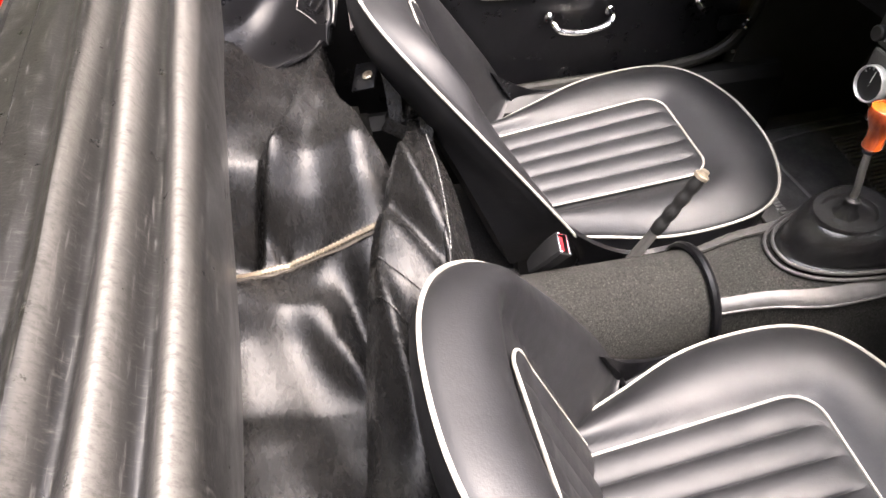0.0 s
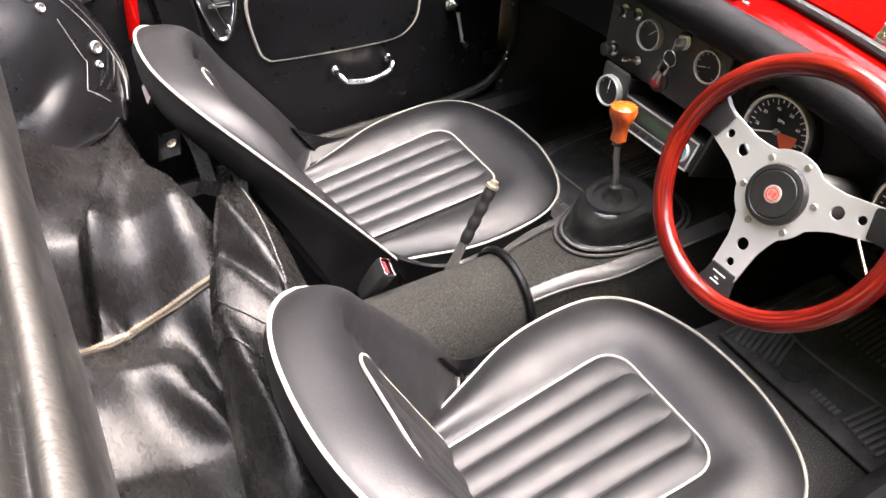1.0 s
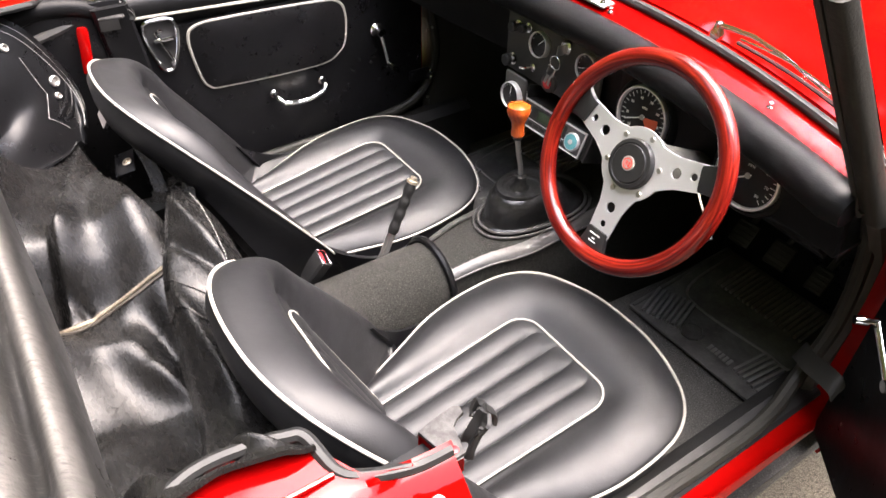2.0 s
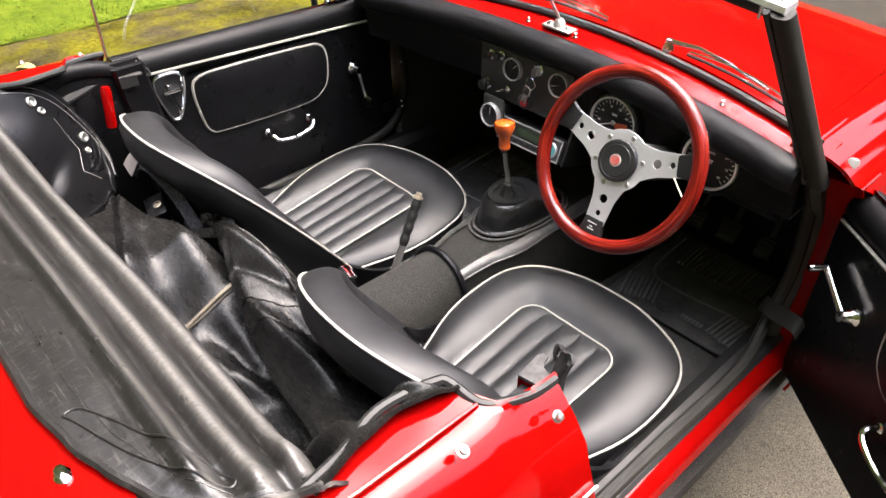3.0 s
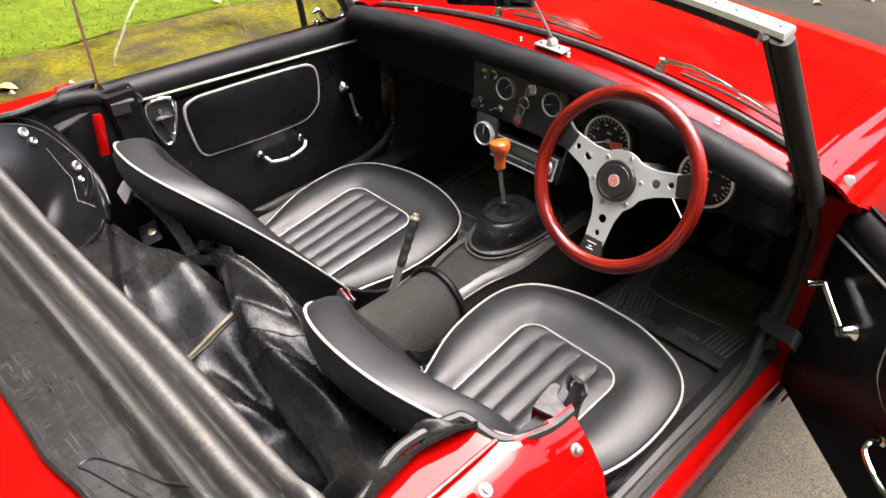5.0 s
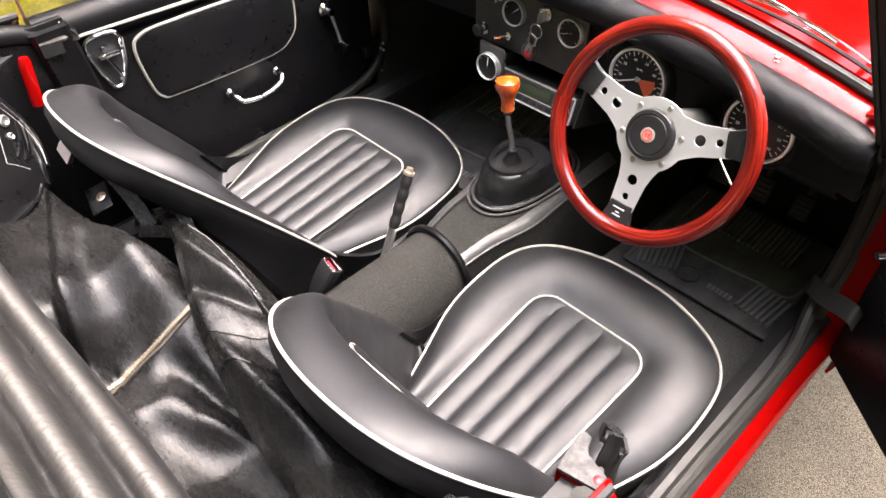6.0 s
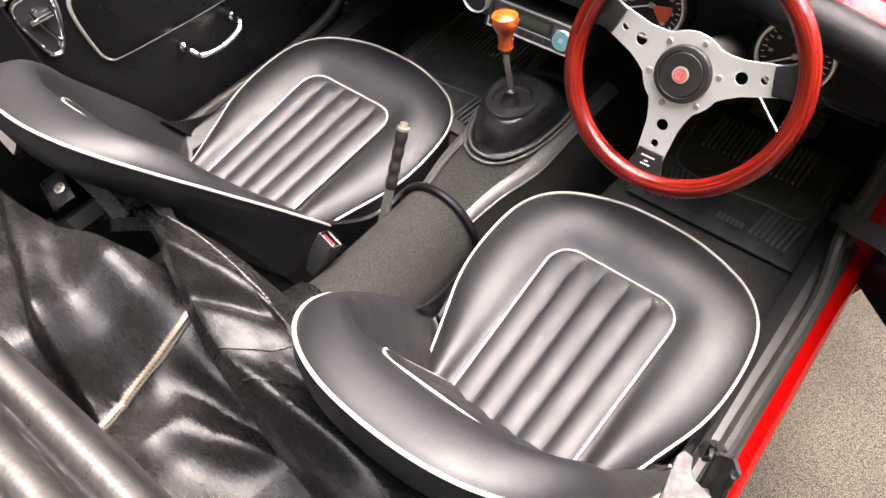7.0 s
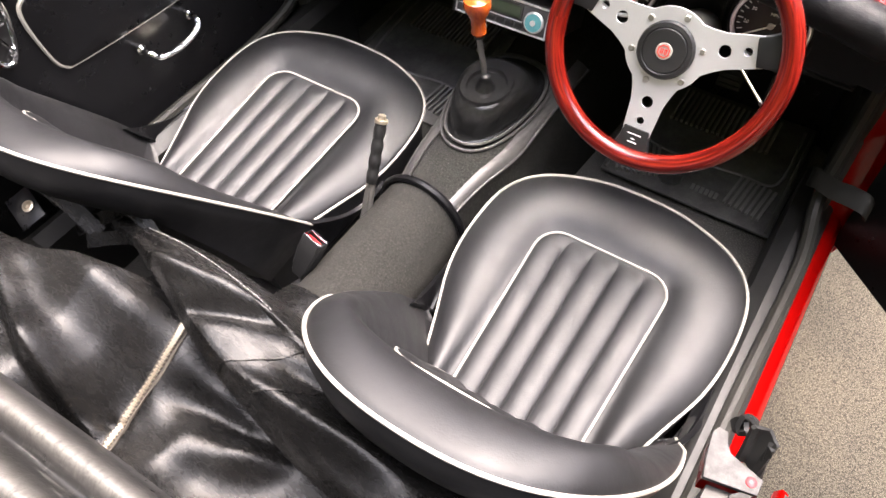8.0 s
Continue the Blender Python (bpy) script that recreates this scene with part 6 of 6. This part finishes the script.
def flap(u, v):
    """The loose strip that lies over the front of the zip panel, from its back edge over a soft crest."""
    k = u * (len(FLAP) - 1)
    i = min(int(k), len(FLAP) - 2)
    p = FLAP[i].lerp(FLAP[i + 1], k - i)
    wide = lerp(0.30, 1.0, smooth(0.05, 0.62, u)) * lerp(1.0, 0.8, smooth(0.75, 1.0, u))
    a = lerp(-1.0, 1.0, v)
    back, front = max(-a, 0.0), max(a, 0.0)
    x = p.x + wide * (-0.052 * back + 0.02 * front)
    y = p.y - wide * 0.080 * back + wide * 0.045 * smooth(0.0, 1.0, front)
    z = p.z - wide * (0.012 * math.sin(3.14 * back) * -1 + lerp(-0.022, 0.008, smooth(0.55, 0.80, u)) * back + 0.026 * smooth(0.84, 1.0, back) + 0.11 * max(front - 0.2, 0.0) ** 1.3)
    z += crease(u, v * 0.4, (0.28, 0.00), (0.46, 0.22), 0.022, 0.034, 0.045)
    z += crease(u, v * 0.4, (0.42, 0.0), (0.52, 0.20), -0.020, 0.026, 0.030)
    z += crease(u, v * 0.4, (0.60, 0.02), (0.82, 0.14), 0.022, 0.03, 0.04)
    z += crease(u, v * 0.4, (0.60, 0.12), (0.78, 0.22), -0.012, 0.03, 0.03)
    z += crease(u, v * 0.4, (0.10, 0.10), (0.33, 0.14), 0.012, 0.02, 0.03)
    z += 0.005 * noise.noise(Vector((u * 9, v * 3, 4))) + 0.0008 * noise.noise(Vector((u * 34, v * 12, 1)))
    return (x, y, z)


bm = B()
sheet(bm, flap, 160, 44, 0.004)
part("flap", bm, HOOD, hood, "loose folded vinyl flap")
for u in (0.575, 0.65):
    bm = B()
    tube(bm, [Vector(flap(u + 0.03 * math.sin(3 * k / 20), 0.01 + 0.7 * k / 20)) + Vector((0, 0, 0.0012)) for k in range(21)], 0.0016, 5)
    part("seam", bm, HOOD, hood, "raised seam across the flap")
bm = B()
for k in range(46):
    a, b = (Vector(flap(0.04 + 0.46 * (k + e) / 46, 0.62)) + Vector((0, 0, 0.0008)) for e in (0, 0.6))
    tube(bm, [a, b], 0.0006, 4)
tagged(part("flap_stitching", bm, THREAD, hood, "pale stitching on the flap"), kind="stuff")


HEM = spline([(-0.530, -0.300, 0.868), (-0.550, -0.235, 0.846), (-0.560, -0.195, 0.815), (-0.560, -0.165, 0.765), (-0.550, -0.142, 0.705), (-0.520, -0.137, 0.665), (-0.467, -0.150, 0.640)], 8)
FOOT = spline([(-0.36, -0.350, 0.76), (-0.33, -0.350, 0.71), (-0.32, -0.340, 0.67), (-0.33, -0.310, 0.645), (-0.37, -0.255, 0.630), (-0.41, -0.205, 0.625), (-0.455, -0.170, 0.626)], 8)


def corner(u, v):
    """Passenger-side corner of the hood: from its stitched hem it hangs in slack folds down to the zip panel."""
    k = u * (len(HEM) - 1)
    i = min(int(k), len(HEM) - 2)
    p, q = HEM[i].lerp(HEM[i + 1], k - i), FOOT[i].lerp(FOOT[i + 1], k - i)
    r = p.lerp(q, v)
    slack = math.sin(math.pi * v) * (1 - 0.7 * u)
    r.z += slack * (-0.050 + 0.020 * math.sin(9.5 * u + 3.5 * v + 0.6) * smooth(0.12, 0.45, v)) + 0.012 * smooth(0.20, 0.0, v) * smooth(0.0, 0.1, v)
    r.x += 0.010 * slack * math.sin(7 * u + 2 * v)
    r.z += 0.004 * noise.noise(Vector((u * 5, v * 4, 3))) * smooth(0.05, 0.3, v)
    return r


bm = B()
sheet(bm, corner, 90, 60, 0.004)
part("corner", bm, TRIM, hood, "black vinyl hood corner with eyelets")
bm = B()
tube(bm, [Vector(corner(k / 60, 0.004)) for k in range(61)], 0.0036, 6)
part("corner_hem", bm, TRIM, hood, "bound corner hem")
for v0 in (0.035, 0.075):
    bm = B()
    for k in range(80):
        a, b = (Vector(corner(0.06 + 0.92 * (k + e) / 80, v0)) + Vector((0.0036, 0, 0.0036)) for e in (0, 0.62))
        tube(bm, [a, b], 0.0010, 4)
    tagged(part("corner_stitching", bm, THREAD, hood, "pale stitching along the hem"), kind="stuff")


def eyelet(u, v, r, name="eyelet", label="brass eyelet"):
    p = Vector(corner(u, v))
    n = (Vector(corner(u + 0.02, v)) - p).cross(Vector(corner(u, v + 0.02)) - p).normalized()
    n = n if n.x > 0 else -n
    m = facing(p + n * 0.006, n, (0, 1, 0.2))
    ob = part(name, turned(B(), [(r * 0.45, -0.001), (r * 0.5, 0.0015), (r * 0.75, 0.0026), (r, 0.0012), (r, -0.002)], m, 18), STEEL, hood, label)
    return ob


eyelet(0.57, 0.14, 0.0105)
eyelet(0.60, 0.21, 0.0065, "press_stud", "bright press stud")
eyelet(0.19, 0.11, 0.010, "press_stud", "bright press stud")
eyelet(0.25, 0.14, 0.0075, "small_eyelet", "small brass eyelet")
# stitched outline of the reinforcing patch, and the loop of a strap sewn to it
for line in (((0.36, 0.15), (0.55, 0.24)), ((0.55, 0.24), (0.60, 0.42)), ((0.60, 0.42), (0.74, 0.40))):
    (u0, v0), (u1, v1) = line
    bm = B()
    for k in range(20):
        a, b = (Vector(corner(lerp(u0, u1, (k + e) / 20), lerp(v0, v1, (k + e) / 20))) + Vector((0.0036, 0, 0.0036)) for e in (0, 0.6))
        tube(bm, [a, b], 0.0010, 4)
    tagged(part("patch_stitching", bm, THREAD, hood, "pale stitching of a patch"), kind="stuff")
for u0, bow in ((0.655, 0.010), (0.705, 0.006)):
    bm = B()
    sheet(bm, lambda a, b: Vector(corner(u0 + 0.024 * a + 0.03 * math.sin(3.14 * b), 0.08 + 0.26 * b)) + Vector((0.4, -0.2, 0.9)) * (0.003 + bow * math.sin(3.14 * b) + 0.003 * math.sin(3.14 * a)), 5, 18, 0.002)
    part("strap_loop", bm, TRIM, hood, "folded loop of black vinyl strap")

# loose straps and tab behind the passenger seat
bm = B()
box(bm, (-0.030, -0.020, -0.002), (0.030, 0.020, 0.002), 0.0015, facing((-0.400, -0.112, 0.585), (0.1, -0.35, 0.9), (0.3, 1, 0)))
tab = part("strap_tab", bm, TRIM, hood, "black vinyl tab with brass stud")
part("tab_stud", turned(B(), [(0.004, 0.001), (0.006, 0.004), (0.009, 0.003), (0.009, 0.001)], facing((-0.396, -0.108, 0.588), (0.1, -0.35, 0.9)), 16), BRASS, tab, "brass press stud")


def strap(name, pts, w, material, label):
    bm = B()
    ps = spline(pts, 8)

    def fn(u, v):
        k = v * (len(ps) - 1)
        i = min(int(k), len(ps) - 2)
        p = ps[i].lerp(ps[i + 1], k - i)
        side = (ps[i + 1] - ps[i]).normalized().cross(Vector((0.3, -0.5, 0.8))).normalized()
        return p + side * lerp(-w, w, u)
    sheet(bm, fn, 3, len(ps) * 2, 0.003)
    return part(name, bm, material, hood, label)


strap("lining_fold", [(-0.478, -0.122, 0.640), (-0.462, -0.104, 0.672), (-0.435, -0.090, 0.684), (-0.402, -0.080, 0.672), (-0.372, -0.078, 0.636)], 0.018, LINING, "pale lining of a folded strap")
strap("strap", [(-0.462, -0.118, 0.634), (-0.448, -0.108, 0.660), (-0.425, -0.100, 0.668), (-0.392, -0.090, 0.652), (-0.34, -0.080, 0.61), (-0.28, -0.082, 0.575)], 0.012, HOOD, "black vinyl strap")
strap("strap", [(-0.33, -0.09, 0.56), (-0.27, -0.06, 0.60), (-0.22, -0.05, 0.635), (-0.17, -0.06, 0.62), (-0.14, -0.085, 0.585), (-0.17, -0.11, 0.56)], 0.010, HOOD, "black vinyl strap")
strap("strap", [(-0.29, -0.10, 0.57), (-0.24, -0.075, 0.585), (-0.20, -0.07, 0.60), (-0.15, -0.088, 0.60)], 0.010, HOOD, "black vinyl strap")
strap("side_strip", [(0.165, -0.075, 0.62), (0.20, -0.078, 0.60), (0.225, -0.09, 0.565), (0.232, -0.10, 0.54)], 0.012, LINING, "grey lining strip at the flap edge")

# vinyl end over the tunnel, bound and stitched along its front edge
def tail_at(u, v):
    a = math.pi * lerp(0.04, 0.86, u)
    return (-0.012 - lerp(0.096, 0.108, v) * math.cos(a), lerp(0.062 - 0.022 * u, -0.085, v), 0.33 + (0.124 + 0.05 * v) * math.sin(a) ** 0.8 + 0.004 * v * math.sin(14 * u))


tail = part("tunnel_tail", sheet(B(), tail_at, 30, 14, 0.003), HOOD, hood, "vinyl hood end over the tunnel")
part("tail_hem", tube(B(), [Vector(tail_at(k / 30, 0.01)) for k in range(31)], 0.0026, 6), HOOD, tail, "bound front edge")
bm = B()
for k in range(44):
    a, b = (Vector(tail_at((k + e) / 44, 0.10)) + Vector((0, 0, 0.001)) for e in (0, 0.6))
    tube(bm, [a, b], 0.0005, 4)
tagged(part("tail_stitching", bm, THREAD, tail, "pale stitching along the edge"), kind="stuff")
part("tail_stud", turned(B(), [(0.003, 0.0), (0.006, 0.003), (0.007, 0.001)], facing(Vector(tail_at(0.14, 0.12)) + Vector((-0.002, 0, 0.001)), (-0.75, 0, 0.65), (0, 1, 0)), 14), CHROME, tail, "bright press stud")

# hood frame at the passenger side
bm = B()
tube(bm, spline([(-0.585, -0.05, 0.80), (-0.584, -0.10, 0.820), (-0.580, -0.17, 0.826), (-0.565, -0.25, 0.81)], 6), 0.018, 12)
part("frame_tube", bm, PAD, hood, "black vinyl wrapped hood frame")
bm = B()
tube(bm, [(-0.552, -0.094, 0.792), (-0.551, -0.095, 0.784), (-0.547, -0.105, 0.708)], [0.008, 0.0105, 0.0105], 12)
part("frame_lever", bm, RED, hood, "red painted hood frame lever")
bm = B()
tube(bm, spline([(-0.583, -0.09, 0.795), (-0.575, -0.14, 0.785), (-0.565, -0.20, 0.775)], 5), 0.009, 8)
part("frame_link", bm, BLACKP, hood, "black hood frame link")

# ---- floor mats ----
def floor_mat(x0, x1, y0, y1, z, slope, label):
    """A rubber mat: flat sole, bordering ridge, four blocks of ribs and a moulded octagon."""
    root = thing("floor_mat", ((x0 + x1) / 2, (y0 + y1) / 2, z), label, "floor mat", "floor mats")
    m = Matrix.Translation((0, y0, z)) @ Matrix.Rotation(slope, 4, "X")
    w, d = x1 - x0, y1 - y0
    bm = B()
    box(bm, (x0, 0, 0), (x1, d, 0.008), 0.003, m)
    base = part("mat_base", bm, MATR, root)
    for ax, ay, bx, by, turn in ((x0 + 0.015, 0.02, 0.095, 0.085, 0.30), (x1 - 0.105, 0.03, 0.085, 0.085, -0.12), (x0 + 0.07, d - 0.12, w - 0.14, 0.10, 0.0)):
        bm = B()
        n = int(bx / 0.0115)
        r = m @ Matrix.Translation((ax + bx / 2, ay + by / 2, 0.0075)) @ Matrix.Rotation(turn, 4, "Z")
        for k in range(n):
            x = -bx / 2 + bx * k / n
            box(bm, (x, -by / 2, 0), (x + 0.0058, by / 2, 0.0085), 0.0, r)
        part("rib_block", bm, RIBR, base, "moulded ribs")
    bm = B()
    tube(bm, [m @ Vector(p) for p in spline([(x0 + 0.03, d - 0.02, 0.008), (x0 + 0.04, 0.15, 0.008), (x0 + 0.10, 0.115, 0.008), (x1 - 0.11, 0.125, 0.008), (x1 - 0.03, 0.14, 0.008), (x1 - 0.025, d - 0.02, 0.008)], 6)], 0.0035, 6)
    part("moulded_ridge", bm, RIBR, base)
    for ex in (x0 + 0.004, x1 - 0.012):
        bm = B()
        box(bm, (ex, 0.006, 0.006), (ex + 0.008, d - 0.006, 0.012), 0.002, m)
        part("raised_edge", bm, MATR, base)
    part("mat_emblem", turned(B(), [(0.026, 0.007), (0.026, 0.0125), (0.022, 0.0125), (0.022, 0.0095), (0, 0.0095)], m @ Matrix.Translation((x0 + 0.138, 0.05, 0)) @ Matrix.Rotation(0.39, 4, "Z"), 8), MATR, base, "moulded octagon")
    for k in range(6):
        bm = B()
        box(bm, (x0 + 0.185 + 0.010 * k, 0.038, 0.007), (x0 + 0.192 + 0.010 * k, 0.055, 0.0105), 0.001, m)
        part("moulded_bar", bm, RIBR, base)


floor_mat(0.165, 0.53, 0.735, 1.06, 0.212, 0.06, "dusty black ribbed rubber mat in the driver footwell")
floor_mat(-0.53, -0.17, 0.66, 1.04, 0.205, 0.06, "dusty black ribbed rubber mat in the passenger footwell")

# ---- pedals ----
pedals = thing("pedals", (0.33, 1.02, 0.36), "worn black pedals deep in the driver footwell", "pedals")
for px, name, hw in ((0.235, "clutch_pedal", 0.026), (0.325, "brake_pedal", 0.026), (0.420, "throttle_pedal", 0.020)):
    pm = facing((px, 0.985, 0.36), (0, -0.8, 0.6), (0, 0, 1))
    bm = B()
    box(bm, (-hw, -0.028, -0.006), (hw, 0.028, 0.004), 0.004, pm)
    pad = part(name, bm, RUBBER, pedals, "black rubber pedal pad")
    for k in range(5):
        bm = B()
        box(bm, (-hw + 0.004, -0.024 + 0.011 * k, 0.003), (hw - 0.004, -0.019 + 0.011 * k, 0.006), 0.001, pm)
        part("pad_rib", bm, RUBBER, pad)
    bm = B()
    tube(bm, [pm @ Vector((0, 0, -0.006)), (px, 1.05, 0.42), (px, 1.10, 0.58)], 0.007, 8)
    part("pedal_arm", bm, BLACKP, pedals)

# ---- interior mirror, wipers ----
mir = thing("rear_view_mirror", (-0.020, 0.680, 0.857), "dark interior mirror on a thin stalk above the dash", "mirror")
bm = B()
box(bm, (-0.038, -0.016, 0.0), (0.038, 0.016, 0.006), 0.003, Matrix.Translation((-0.020, 0.678, 0.857)))
foot = part("foot", bm, STEEL, mir, "cast metal foot")
part("boss", turned(B(), [(0.014, 0.0), (0.010, 0.012), (0.006, 0.016), (0, 0.016)], Matrix.Translation((-0.020, 0.678, 0.863)), 16), STEEL, foot)
for dx in (-0.024, 0.024):
    part("screw", turned(B(), [(0.006, 0), (0.005, 0.003), (0, 0.004)], Matrix.Translation((-0.020 + dx, 0.674, 0.863)), 12), CHROME, foot)
bm = B()
tube(bm, [(-0.020, 0.678, 0.876), (-0.049, 0.632, 0.973), (-0.056, 0.620, 1.01)], 0.003, 8)
part("stalk", bm, STEEL, mir, "thin metal stalk")
mm = facing((-0.141, 0.600, 0.974), (0.20, -1.0, 0.06), (-0.15, 0, 1))
bm = B()
box(bm, (-0.105, -0.038, -0.018), (0.105, 0.038, 0.0), 0.006, mm)
part("shell", bm, PLASTIC, mir, "black mirror shell")
bm = B()
box(bm, (-0.100, -0.033, 0.0), (0.100, 0.033, 0.002), 0.001, mm)
part("mirror_glass", bm, MIRROR, mir, "mirror glass")


def wiper(x, reach):
    """Spindle, cranked chrome arm and a sprung blade lying along the foot of the glass."""
    root = thing("wiper", (x, screen_y(x) + 0.026, screen_z(x)), "chrome windscreen wiper with dark blade", "wiper", "wipers")
    m = Matrix.Translation((x, screen_y(x) + 0.026, screen_z(x) + 0.002))
    part("spindle", turned(B(), [(0.012, 0), (0.012, 0.010), (0.008, 0.016), (0.007, 0.026), (0, 0.027)], m, 16), CHROME, root, "chrome spindle")
    tip = Vector((x + reach, screen_y(x + reach) + 0.018, screen_z(x + reach) + 0.028))
    top = m.translation + Vector((0, 0, 0.022))
    bm = B()
    tube(bm, [top, top.lerp(tip, 0.3) + Vector((0, 0.006, 0.010)), top.lerp(tip, 0.6) + Vector((0, 0.004, 0.010)), tip], [0.005, 0.004, 0.003, 0.0025], 8, flat=0.6)
    part("arm", bm, CHROME, root, "chrome arm")
    line = [Vector((q, screen_y(q) + 0.010, screen_z(q) + 0.022 + 0.004 * math.sin(3.14 * k / 10))) for k in range(11) for q in [x + 0.055 + (reach + 0.03) * k / 10]]
    bm = B()
    tube(bm, line, 0.0032, 6)
    blade = part("blade", bm, RUBBER, root, "dark rubber blade")
    bm = B()
    tube(bm, [p + Vector((0, 0.006, 0.004 + 0.007 * math.sin(3.14 * k / 10))) for k, p in enumerate(line)], 0.0018, 6)
    part("blade_spring", bm, CHROME, blade, "chrome blade holder")


wiper(-0.215, 0.20)
wiper(0.215, 0.23)

# ---- fallen leaves ----
def leaf(x, y, z, size, turn, name="fallen_leaf"):
    bm = B()
    size *= 0.6

    def fn(u, v):
        a = v * size - size / 2
        w = size * 0.30 * math.sin(math.pi * min(max(v, 0.02), 0.98)) ** 0.8
        b = lerp(-w, w, u)
        return (a, b, 0.004 + 0.25 * abs(b) + 0.008 * math.sin(4 * v))
    sheet(bm, fn, 4, 8, 0.0006)
    bmesh.ops.transform(bm, matrix=Matrix.Translation((x, y, z)) @ Matrix.Rotation(turn, 4, "Z"), verts=bm.verts)
    return tagged(part(name, bm, LEAF), "fallen yellow leaf on the ground", "leaf", "fallen leaves")


for x, y, t, sz in ((-0.962, 3.83, 0.2, 0.13), (-0.443, 4.285, -0.5, 0.15), (-0.62, 4.0, 0.9, 0.10), (-2.80, 0.23, 0.9, 0.16), (-3.17, 1.55, 0.3, 0.13), (-2.3, 1.0, 1.9, 0.07), (-2.1, 0.4, 0.1, 0.06), (0.05, 3.5, 1.3, 0.11)):
    leaf(x, y, 0.006 if x > -1.7 else 0.012, sz, t)
